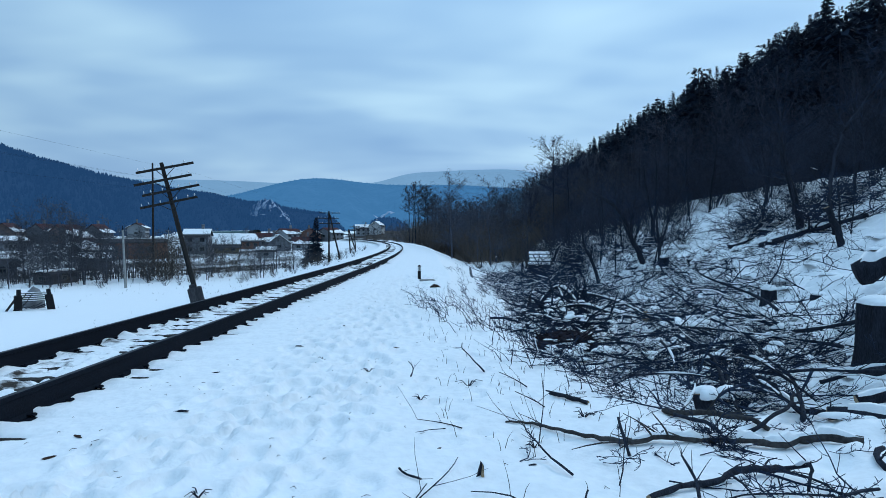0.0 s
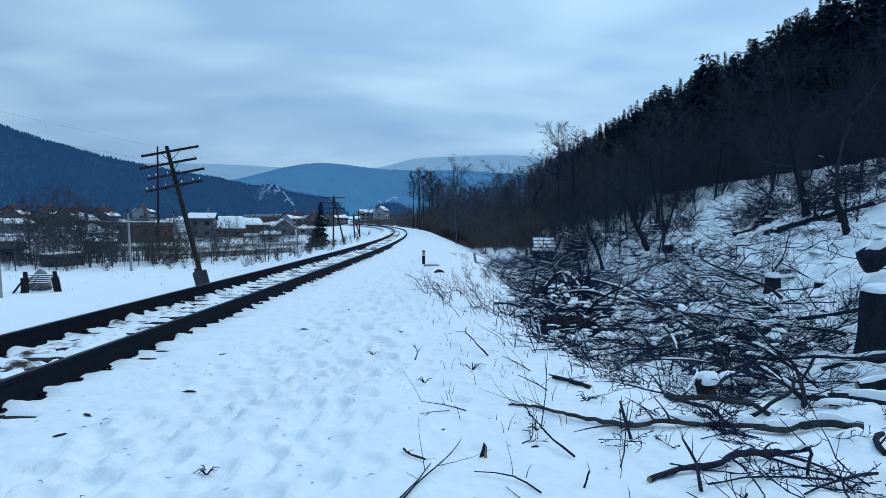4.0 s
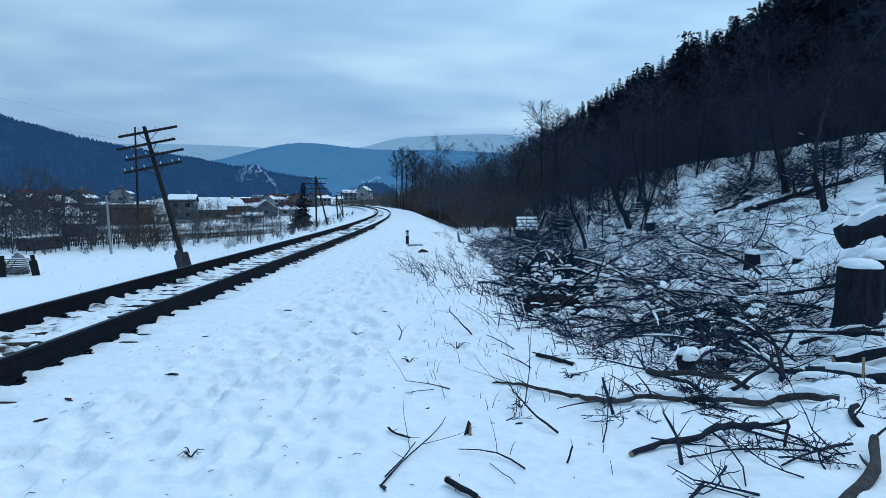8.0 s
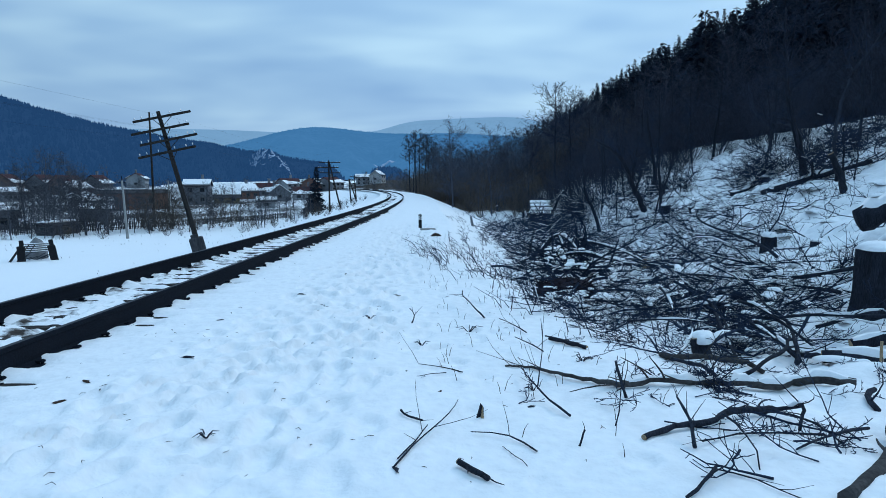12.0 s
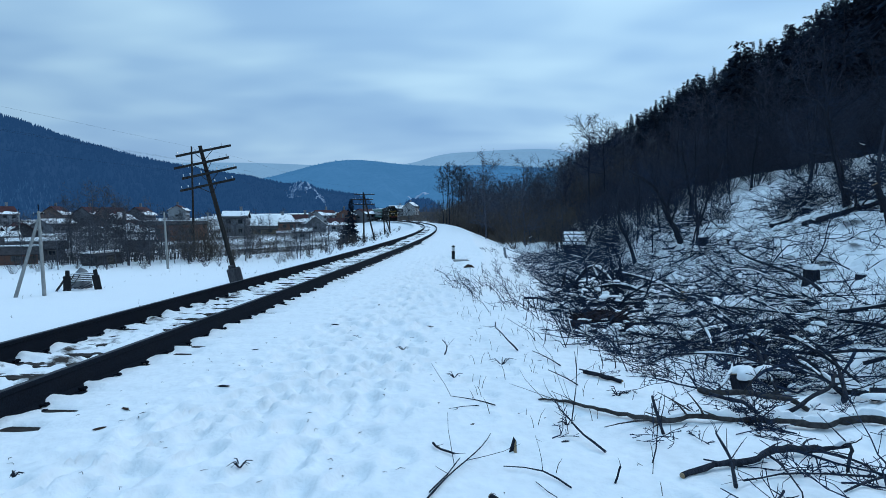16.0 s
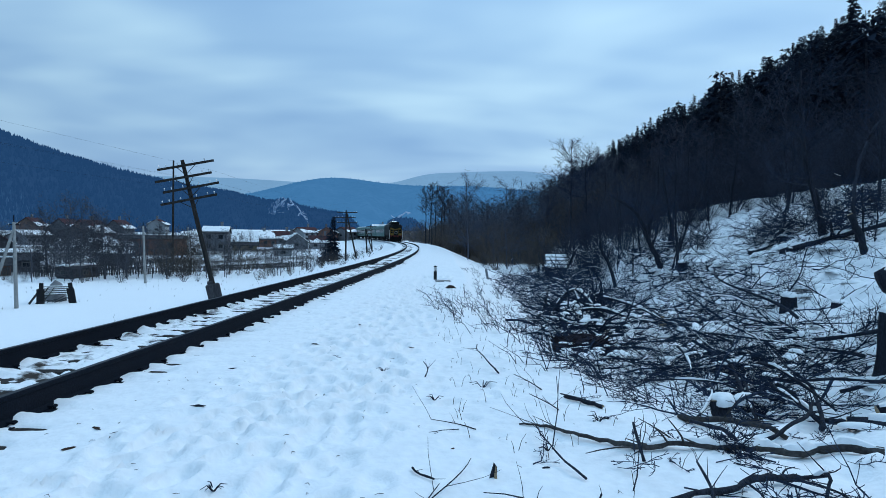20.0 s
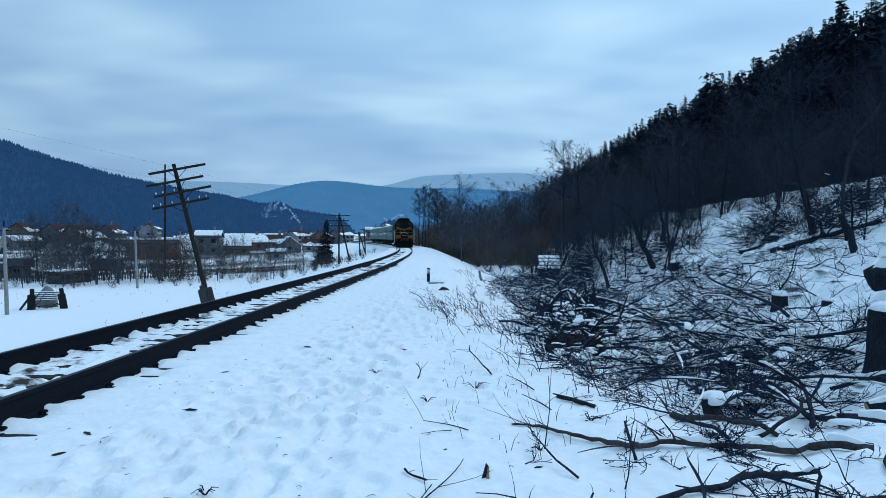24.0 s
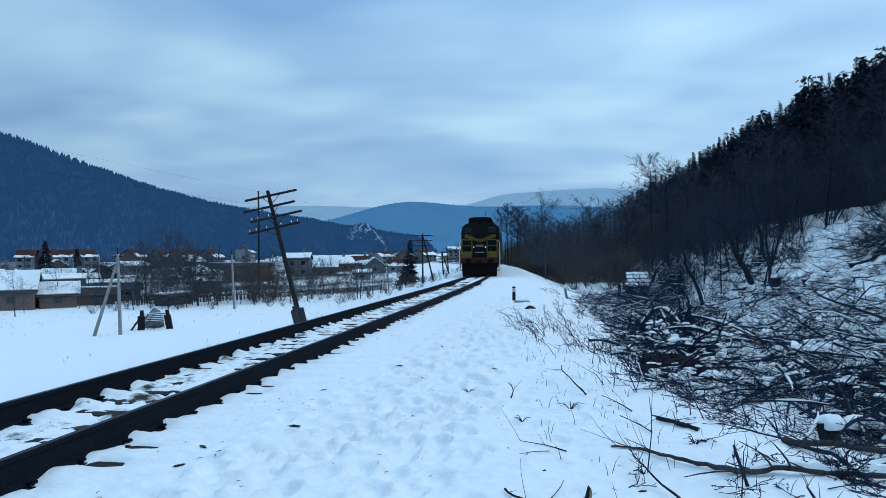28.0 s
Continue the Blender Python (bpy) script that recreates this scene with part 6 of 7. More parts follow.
for i, (x, y, s) in enumerate(((-2.50, 5.70, 0.07), (-3.05, 4.65, 0.05), (-2.85, 4.9, 0.06), (-3.10, 5.1, 0.05), (-2.3, 9.2, 0.06), (-1.2, 10.4, 0.05), (-2.0, 11.3, 0.05), (-0.85, 9.0, 0.05), (-2.9, 7.6, 0.05), (-1.9, 14.0, 0.07), (-0.9, 17.0, 0.08), (-1.6, 18.5, 0.08), (0.55, 4.45, 0.03), (-0.12, 4.75, 0.03), (-0.33, 3.36, 0.035))):
    thing("leaf_scrap", lump(s, s * 0.4, s * 0.22, 60 + i, 4, 9, 0.55), LEAF if i % 2 else BARK, pose(x, y, ground(x, y) + 0.004, 0, 0, i * 47), "dark scrap of bark and leaf on the snow", "leaf", "scraps on the snow")
for i, (x, y, s) in enumerate(((-1.60, 3.88, 0.13), (-3.05, 3.75, 0.07), (-1.05, 7.6, 0.10), (0.62, 4.9, 0.12), (1.15, 5.6, 0.14), (-0.35, 6.35, 0.1), (-1.75, 8.3, 0.12), (0.15, 6.9, 0.15))):
    tw = Shape()
    rr = random.Random(70 + i)
    for _ in range(7):
        a, e = rr.uniform(0, 6.28), rr.uniform(0.4, 1.1)
        tw.tube([(0, 0, -0.01), (math.cos(a) * s * 0.5 * e, math.sin(a) * s * 0.5 * e, s * 0.45 * e), (math.cos(a) * s * e, math.sin(a) * s * e, s * 0.35 * e)], [0.006, 0.004, 0.002], 4)
    thing("dry_tuft", tw, BARK, pose(x, y, ground(x, y)), "dry tuft of twigs poking through snow", "tuft", "dry tufts")


# brushwood heaps: what nobody could count
def lopped(wood, snow, p, way, L, r0, r, forks=(2, 1), level=0, crook=0.17, white=0.3, depth=2):
    """A cut limb: a crooked stem, forks to both sides, twigs on the forks, snow along what lies flat."""
    n = (6, 4, 2)[level]
    pts, rad, w = [p.copy()], [r0], way.normalized()
    for i in range(n):
        w = (w + Vector((r.gauss(0, crook), r.gauss(0, crook), r.gauss(0, crook * 0.7)))).normalized()
        p = p + w * (L / n)
        low_z = ground(p.x, p.y) + r0 * 0.6
        if p.z < low_z:
            p.z = low_z
            w = Vector((w.x, w.y, abs(w.z) * 0.35)).normalized()
        pts.append(p.copy())
        rad.append(max(0.0026, r0 * (1 - 0.66 * (i + 1) / n)))
    wood.tube(pts, rad, (5, 4, 3)[level])
    if level < 2 and r.random() < white:
        i0 = r.randint(0, n - 3) if n > 3 else 0
        run = [q + Vector((r.uniform(-.003, .003), 0, rad[i0 + i] * 0.75)) for i, q in enumerate(pts[i0:i0 + r.randint(3, 5)])]
        if all(abs(run[i + 1].z - run[i].z) < 0.38 * (run[i + 1] - run[i]).length for i in range(len(run) - 1)):
            fat = [rad[i0 + i] * r.uniform(1.0, 1.5) + 0.004 for i in range(len(run))]
            fat[0], fat[-1] = fat[0] * 0.4, fat[-1] * 0.4
            snow.tube(run, fat, 5)
    if level >= depth:
        return
    for i in range(1, n):
        ahead = (pts[i + 1] - pts[i]).normalized()
        for _ in range(forks[level]):
            out = Vector((r.gauss(0, 1), r.gauss(0, 1), r.gauss(0.12, 0.65)))
            out = (out - ahead * out.dot(ahead)).normalized()
            a = r.uniform(0.45, 1.15)
            lopped(wood, snow, pts[i], ahead * math.cos(a) + out * math.sin(a), L * r.uniform(0.20, 0.48) * (1.1 - 0.5 * i / n), rad[i] * r.uniform(0.45, 0.72), r, forks, level + 1, crook * 1.25, white * 0.6, depth)


def heap(name, mounds, count, label, seed, length=(0.8, 1.9), thick=(0.006, 0.016), heading=(0.0, 0.9), pitch=0.28, forks=(2, 1), white=0.3, crook=0.17, mats=None, even=0.0):
    """Cut limbs thrown on mounds (x, y, reach, reach, height); even: how far they spread over the whole reach."""
    r = random.Random(seed)
    wood, snow = Shape(), Shape()
    weights = [rx * ry for _, _, rx, ry, _ in mounds]
    for _ in range(count):
        mx, my, rx, ry, h = r.choices(mounds, weights)[0]
        a, d = r.uniform(0, 6.283), math.sqrt(r.random()) if r.random() < even else abs(r.gauss(0, 0.5))
        x, y = mx + math.cos(a) * rx * d, my + math.sin(a) * ry * d
        lift = h * max(0.05, 1 - d * d * 0.8) * r.uniform(0.1, 1.0)
        L, turn, tilt = r.uniform(*length), r.gauss(*heading) + math.pi * r.randint(0, 1), r.gauss(0.02, pitch)
        way = Vector((math.cos(turn) * math.cos(tilt), math.sin(turn) * math.cos(tilt), math.sin(tilt)))
        p = Vector((x, y, ground(x, y) + lift)) - way * L * 0.4
        p.z = max(p.z, ground(p.x, p.y) + 0.005)
        lopped(wood, snow, p, way, L, r.uniform(*thick) * (1.5 if r.random() < 0.12 else 1), r, forks, 0, crook, white)
    ob = thing(name, wood, mats or TWIG, None, label, "brushwood", kind="stuff")
    if snow.v:
        part("clinging_snow", snow, SNOW, ob, "snow clinging to the twigs", True)
    return ob


# near heap: a wide low mat of fine twigs, a mound of thick snowy limbs behind it, a fan of dark limbs in front
heap("brushwood", [(3.7, 9.0, 1.5, 1.2, .40), (5.0, 10.6, 1.2, 1.6, .36), (3.4, 11.4, 1.2, 1.5, .36), (2.3, 9.3, .9, .8, .22)], 88, "dense mat of dark felled branches and twigs dusted with snow", 201, (0.7, 1.7), (0.008, 0.017), (-0.25, 0.75), 0.26, (2, 1), 0.60, 0.17, None, 0.6)
heap("brushwood_core", [(3.9, 9.2, 1.4, 0.9, .34), (2.9, 8.7, 1.0, .55, .24)], 60, "darkest part of the heap of felled twigs", 208, (0.5, 1.4), (0.006, 0.011), (-0.3, 0.7), 0.24, (2, 2), 0.40, 0.2, None, 0.5)
heap("snowy_limbs", [(2.5, 14.6, 1.1, 1.9, .80), (2.0, 12.0, .8, 1.0, .50)], 52, "mound of thick crooked limbs covered with snow", 215, (0.9, 2.0), (0.016, 0.036), (0.2, 1.2), 0.42, (2, 1), 0.80, 0.26, None, 0.3)
heap("brushwood_edge", [(1.7, 9.9, .5, 1.2, .16), (1.8, 12.6, .6, 1.6, .24), (2.1, 16.0, .8, 2.0, .30)], 30, "thin dark twigs and snow at the edge of the heap", 214, (0.4, 1.1), (0.006, 0.012), (0.5, 1.1), 0.40, (2, 1), 0.55, 0.22, None, 0.6)
heap("brushwood_tail", [(2.3, 7.3, .9, .7, .16), (1.5, 8.1, .6, .5, .10)], 30, "dark branches fanning out on the snow", 202, (0.4, 1.1), (0.003, 0.008), (-0.4, 0.7), 0.2, (2, 1), 0.10, 0.2, None, 0.7)
heap("brushwood_front", [(2.75, 6.6, .55, .55, .22), (3.3, 7.3, .7, .6, .26)], 34, "tangle of dark branches leaning every way by the stump", 212, (0.5, 1.2), (0.006, 0.015), (-0.7, 0.8), 0.38, (2, 1), 0.25, 0.2, None, 0.4)
heap("twig_bundle", [(2.1, 5.05, .35, .30, .12)], 12, "tangle of thin twigs round the long branch", 209, (0.25, 0.7), (0.003, 0.007), (1.3, 1.0), 0.45, (2, 1), 0.05, 0.2)
heap("branch_litter", [(1.9, 3.95, .55, .35, .05), (2.5, 4.0, .45, .35, .06), (1.7, 3.45, .6, .3, .03)], 8, "thin dark twigs strewn round the sawn branch", 216, (0.4, 0.9), (0.0045, 0.009), (-0.2, 0.9), 0.16, (1, 0), 0.0, 0.2, None, 0.7)
heap("stump_litter", [(4.6, 8.0, .7, .8, .18), (4.3, 7.0, .8, .5, .12), (5.6, 10.4, .8, .9, .2)], 26, "dark branches and snow round the stumps", 217, (0.5, 1.5), (0.005, 0.014), (0.1, 0.8), 0.22, (2, 1), 0.45, 0.2, None, 0.6)
heap("brushwood_ditch", [(5.0, 14.5, 1.4, 2.0, .38), (4.6, 18.5, 1.6, 2.4, .45), (3.2, 18.5, 1.2, 2.6, .55), (6.3, 16.5, 1.0, 2.4, .3)], 120, "snowy heap of brushwood in the ditch", 203, (0.9, 2.3), (0.010, 0.022), (0.1, 0.9), 0.25, (2, 1), 0.55, 0.2, None, 0.6)
heap("brown_brush", [(3.4, 21.5, 1.5, 1.8, .45), (2.6, 26.0, 1.3, 3.0, .5), (5.0, 25.0, 1.5, 3.0, .6)], 110, "brown fuzzy brush half buried along the ditch", 218, (0.7, 1.8), (0.005, 0.012), (0.3, 1.2), 0.5, (3, 1), 0.12, 0.2, None, 0.6)
heap("brush_middle", [(5.6, 13.4, 1.5, 1.8, .20), (7.0, 15.5, 1.4, 2.4, .20), (6.4, 19.5, 1.5, 2.8, .25), (7.6, 20.5, 1.2, 2.6, .2)], 72, "thin dark twigs strewn thickly over the snow of the bank", 219, (0.6, 1.6), (0.007, 0.015), (0.1, 0.8), 0.2, (2, 1), 0.55, 0.2, None, 0.8)
heap("brushwood_far", [(4.0, 31, 2.2, 4.0, .6), (6.0, 34, 1.6, 4.0, .8), (4.0, 40, 2.0, 4.5, .7), (2.6, 36, 1.0, 5.0, .3)], 130, "heaps of felled branches far along the ditch", 204, (1.2, 3.2), (0.010, 0.026), (0.1, 0.8), 0.25, (2, 1), 0.5, 0.2, None, 0.6)
heap("slope_branches", [(8.0, 15, 2.0, 5.0, .12), (9.5, 22, 2.5, 7.0, .14), (11.5, 26, 2.5, 8.0, .16), (8.0, 22, 1.4, 5.0, .12), (12.0, 18.0, 2.0, 4.0, .14)], 300, "thin branches scattered over the snowy slope", 205, (0.5, 1.7), (0.006, 0.014), (0.75, 0.7), 0.15, (1, 1), 0.3, 0.2, None, 0.9)
heap("slope_heap", [(10.3, 21.6, 1.0, 1.2, .55), (11.2, 23.6, .9, 1.4, .5), (9.9, 17.2, .8, 1.3, .35), (11.2, 19.0, 1.3, 1.2, .4), (12.6, 21, 1.0, 1.6, .45), (11.6, 16.4, 1.2, 1.2, .4)], 130, "heaps of cut branches on the slope", 206, (1.0, 2.6), (0.008, 0.022), (0.7, 0.4), 0.25, (2, 1), 0.35, 0.17, None, 0.4)
heap("slope_foot_heap", [(8.2, 28.5, 1.1, 2.0, .8), (8.4, 33.5, 1.2, 2.6, .9), (7.4, 38.5, 1.3, 3.0, 1.0), (9.8, 30.0, 1.2, 2.6, .7), (6.6, 27.0, 1.2, 2.0, .6), (7.5, 23.8, 1.0, 1.5, .35)], 165, "dark heaps of cut brush at the foot of the slope", 211, (1.1, 2.8), (0.009, 0.024), (0.8, 0.5), 0.4, (2, 1), 0.4, 0.18, None, 0.5)
heap("hut_brush", [(5.4, 40.5, 1.6, 2.2, 1.1), (7.6, 41.0, 1.4, 2.0, 1.3)], 100, "dark brush heaped before the hut", 213, (1.2, 2.8), (0.010, 0.026), (0.2, 0.8), 0.35, (2, 1), 0.3)
heap("scattered_twigs", [(2.4, 4.6, 1.6, 1.0, .02), (1.6, 6.0, 1.0, .9, .02), (3.6, 5.6, 1.0, .8, .03)], 48, "thin twigs scattered on the snow", 207, (0.15, 0.6), (0.0018, 0.0045), (0.2, 0.9), 0.12, (1, 1), 0.0, 0.2, None, 0.9)


pillows = Shape()
rr = random.Random(90)
for mx, my, rx, ry, h, count, size in ((3.9, 9.3, 1.8, 1.4, .46, 130, .07), (2.3, 9.6, 1.0, 1.0, .30, 46, .075), (1.9, 10.2, .7, .6, .40, 18, .06), (2.4, 13.5, 1.0, 2.4, .85, 110, .075), (4.8, 12.0, 1.4, 2.2, .42, 100, .095), (4.6, 17.0, 2.0, 3.5, .30, 60, .17), (3.0, 7.0, .7, .8, .20, 15, .06), (4.6, 7.4, .7, .7, .06, 10, .10), (3.9, 5.8, .6, .4, .02, 7, .10), (8.6, 16.0, 2.0, 5.0, .10, 60, .18), (9.5, 24.0, 2.2, 5.0, .15, 50, .22)):
    for i in range(count):
        a, d = rr.uniform(0, 6.283), math.sqrt(rr.random())
        x, y, w = mx + math.cos(a) * rx * d, my + math.sin(a) * ry * d, size * rr.uniform(0.4, 1.25)
        m = pose(x, y, ground(x, y) + h * (1 - 0.8 * d * d) * rr.random() ** 0.7, rr.uniform(-12, 12), rr.uniform(-12, 12), rr.uniform(0, 180))
        one = drift(w * rr.uniform(1, 1.9), w, w * rr.uniform(0.35, 0.65), rr.randint(0, 99999))
        pillows.add([m @ Vector(p) for p in one.v], one.f)
thing("snow_pillows", pillows, SNOW, None, "soft lumps of snow lying among the branches", "snow", kind="stuff", shade=True)
for places, r0, r1, white in (
        ([(2.05, 15.6, .35), (2.15, 15.2, .72), (2.42, 14.9, .95), (2.70, 14.6, .80), (2.86, 14.2, .45)], 0.050, 0.032, 0.95),
        ([(2.42, 14.9, .95), (2.55, 14.6, .62), (2.62, 14.3, .40)], 0.034, 0.022, 0.8),
        ([(1.55, 15.2, .20), (1.72, 14.9, .55), (1.75, 14.5, .80)], 0.034, 0.024, 0.7),
        ([(3.00, 15.6, .80), (3.35, 14.8, .72), (3.75, 14.0, .55), (4.05, 13.1, .30)], 0.040, 0.018, 0.95),
        ([(2.30, 13.4, .55), (2.75, 13.2, .62), (3.20, 12.8, .45)], 0.032, 0.018, 0.9)):
    crooked(places, r0, r1, "thick crooked limb lined with snow on the brush mound", 4, white, False, int(r0 * 1000 + places[0][1] * 10), BARK, 0.35)
for places, r0, r1 in (
        ([(2.62, 6.95, .24), (2.45, 6.45, .20), (2.22, 6.10, .08), (2.08, 5.95, .02)], 0.016, 0.010),
        ([(3.05, 7.30, .30), (2.86, 6.55, .22), (2.70, 5.95, .05)], 0.018, 0.012),
        ([(3.30, 7.05, .26), (3.20, 6.40, .22), (3.30, 5.95, .04)], 0.020, 0.014),
        ([(2.10, 7.60, .20), (2.60, 7.00, .26), (3.10, 6.55, .18)], 0.014, 0.008),
        ([(3.60, 8.0, .36), (3.50, 7.2, .34), (3.70, 6.5, .10)], 0.020, 0.012),
        ([(2.90, 8.9, .42), (2.80, 8.1, .36), (2.50, 7.4, .12)], 0.018, 0.010),
        ([(4.10, 7.15, .16), (4.50, 6.90, .20), (5.10, 6.75, .18)], 0.024, 0.018),
        ([(2.20, 4.45, .02), (2.40, 4.38, .10), (2.36, 4.20, .16), (2.26, 4.05, .02)], 0.017, 0.010)):
    crooked(places, r0, r1, "dark crooked limb propped in the brushwood", 5, 0.35, False, int(places[0][0] * 100), BARK, 0.28)
roots = Shape()
rr = random.Random(77)
for _ in range(110):
    a, b = rr.uniform(0, 6.28), rr.uniform(-0.2, 0.9)
    d = Vector((math.cos(a) * math.cos(b) * 0.48, math.sin(a) * math.cos(b) * 0.38, math.sin(b) * 0.42))
    roots.tube([d * rr.uniform(.1, .5), d * 0.8 + Vector((rr.uniform(-.1, .1), rr.uniform(-.1, .1), 0)), d * rr.uniform(0.9, 1.3)], [0.02, 0.013, 0.004], 3)
ball = lump(0.40, 0.30, 0.30, 78, 8, 16, 0.3)
roots.add(ball.v, ball.f)
thing("root_ball", roots, material("torn_roots", (0.030, 0.024, 0.030), 0.95, 0, 0.4, 6, 40, 0.5, 0.01), pose(1.90, 10.7, ground(1.90, 10.7) + 0.10) @ Matrix.Diagonal((1.25, 1.1, 1.0, 1.0)), "dark brown torn root ball in the brushwood", "root ball")

# living scrub along the edge of the shoulder: leaning fans of thin stems
scrub = Shape()
scrub_snow = Shape()
rr = random.Random(88)
for _ in range(120):
    y = rr.uniform(6.6, 19) if rr.random() < 0.7 else rr.uniform(19, 34)
    edge_x = np.interp(y, EDGE_Y, EDGE_D) + TRACK_X
    x = edge_x + rr.uniform(-0.6, 1.9) + 0.7 * (y > 16)
    z = ground(x, y)
    for _ in range(rr.randint(2, 5)):
        h = rr.uniform(0.12, 0.62)
        lean = Vector((rr.uniform(-1.1, 0.25), rr.uniform(-0.7, 0.2), 0)) * h * 0.75
        root = Vector((x + rr.uniform(-.15, .15), y + rr.uniform(-.15, .15), z - 0.03))
        tip = root + lean + Vector((0, 0, h * rr.uniform(0.35, 0.9)))
        mid = root.lerp(tip, 0.5) + Vector((0, 0, h * 0.12))
        scrub.tube([root, mid, tip], [0.0062, 0.0045, 0.0024], 4)
        for _ in range(3):
            t = rr.uniform(0.4, 1)
            q = mid.lerp(tip, t)
            scrub.tube([q, q + Vector((rr.uniform(-.2, .1), rr.uniform(-.15, .15), rr.uniform(-.05, .14)))], [0.0038, 0.002], 3)
        if rr.random() < 0.06:
            scrub_snow.tube([root.lerp(mid, 0.3) + Vector((0, 0, 0.008)), mid + Vector((0, 0, 0.008)), mid.lerp(tip, 0.4) + Vector((0, 0, 0.006))], [0.005, 0.011, 0.004], 3)
sc = thing("edge_scrub", scrub, TWIG, None, "thin leafless scrub leaning over the shoulder's edge", "scrub", kind="stuff")
part("clinging_snow", scrub_snow, SNOW, sc)
stems = Shape()
for _ in range(270):
    y = rr.uniform(3.5, 20)
    x = rr.uniform(-0.5, 1.4) + 0.12 * (10 - y) * 0.6
    if y < 5 and rr.random() < 0.5:
        continue
    z, h, a = ground(x, y), rr.uniform(0.03, 0.15), rr.uniform(0, 6.28)
    stems.tube([(x, y, z - 0.02), (x + math.cos(a) * h * 0.2, y + math.sin(a) * h * 0.2, z + h * 0.6), (x + math.cos(a) * h * 0.45, y + math.sin(a) * h * 0.45, z + h)], [0.0032, 0.0025, 0.0012], 3)
thing("grass_stems", stems, BROWN_TWIG, None, "thin dry grass stems poking out of the snow", "grass", kind="stuff")

specks = Shape()
rr = random.Random(95)
for _ in range(190):
    x, y = rr.uniform(-3.6, 1.0), rr.uniform(2.6, 9) if rr.random() < 0.6 else rr.uniform(9, 24)
    z, a, h = ground(x, y) + 0.004, rr.uniform(0, 6.28), rr.uniform(0.012, 0.07)
    specks.tube([(x, y, z), (x + math.cos(a) * h * 0.5, y + math.sin(a) * h * 0.5, z + rr.uniform(0, 0.012)), (x + math.cos(a + 0.5) * h, y + math.sin(a + 0.5) * h, z + 0.002)], [0.0018, 0.0025, 0.001], 3)
thing("twig_crumbs", specks, BROWN_TWIG, None, "tiny crumbs of bark and twig strewn on the snow", "twigs", kind="stuff")

# saplings left standing on the slope, and the dark thicket along its top
saplings = [tree_kind("sapling", bare_tree_shapes(6.0, 300 + i, 0.5, 7, 5, (-0.25, 0.1, -0.1)[i], 0.010), BARK, TWIG, "thin leafless tree still standing on the cleared slope", "tree", "slope saplings") for i in range(3)]
def standing_tree(x, y, stems, label, seed, limbs=6, mat=None):
    """A crooked tree left on the slope: stems as (dx, dy, dz) from its foot, each with its thick and thin radius."""
    r = random.Random(seed)
    ob = empty("slope_tree", pose(x, y, ground(x, y)), label, "tree", "slope trees")
    crown = Shape()
    for places, r0, r1, bare in stems:
        p = [Vector(q) for q in places]
        p = [p[0] * 2 - p[1]] + p + [p[-1] * 2 - p[-2]]
        pts = []
        for i in range(1, len(p) - 2):
            for k in range(4):
                t = k / 4
                pts.append(0.5 * (2 * p[i] + (p[i + 1] - p[i - 1]) * t + (2 * p[i - 1] - 5 * p[i] + 4 * p[i + 1] - p[i + 2]) * t * t + (3 * p[i] - p[i - 1] - 3 * p[i + 1] + p[i + 2]) * t ** 3) + Vector((r.gauss(0, .012), r.gauss(0, .012), 0)))
        pts.append(p[-2])
        n = len(pts) - 1
        rad = [(r0 + (r1 - r0) * i / n) * r.uniform(0.92, 1.08) * (1.35 if i == 0 else 1) for i in range(n + 1)]
        part("trunk", Shape().tube(pts, rad, 9), mat or BARK, ob, shade=True)
        if bare:
            part("sawn_end", Shape().tube([pts[-1], pts[-1] + (pts[-1] - pts[-2]).normalized() * 0.01], r1 * 0.9, 9), CUT_WOOD, ob, "pale broken end")
            continue
        H = (pts[-1] - pts[0]).length
        for _ in range(limbs):
            i = r.randint(n // 3, n - 1)
            w = ((pts[i + 1] - pts[i]).normalized() * 0.6 + Vector((r.gauss(0, .8), r.gauss(0, .8), r.uniform(0.0, .6)))).normalized()
            L = H * r.uniform(0.16, 0.36)
            run = [pts[i]]
            for _ in range(4):
                w = (w + Vector((r.gauss(0, .22), r.gauss(0, .22), r.gauss(.04, .16)))).normalized()
                run.append(run[-1] + w * L / 4)
            q = rad[i] * 0.42
            part("limb", Shape().tube(run, [q, q * .8, q * .6, q * .4, q * .2], 5), mat or BARK, ob)
            for _ in range(11):
                j = r.uniform(0.6, 4)
                c = min(int(j), 3)
                o = run[c].lerp(run[c + 1], j - c)
                d = (w * 0.7 + Vector((r.gauss(0, .7), r.gauss(0, .7), r.gauss(.1, .5)))).normalized()
                S = L * r.uniform(0.2, 0.5)
                m = o + d * S * 0.5
                e = m + (d + Vector((r.gauss(0, .35), r.gauss(0, .35), r.gauss(0, .3)))).normalized() * S * 0.5
                crown.tube([o, m, e], [0.008, 0.005, 0.002], 3)
                for _ in range(3):
                    x0 = o.lerp(e, r.uniform(0.3, 1))
                    crown.tube([x0, x0 + (d + Vector((r.gauss(0, .8), r.gauss(0, .8), r.gauss(0, .5)))).normalized() * S * 0.35], [0.0045, 0.002], 3)
    if crown.v:
        tagged(part("crown", crown, TWIG, ob), kind="stuff")
    return ob


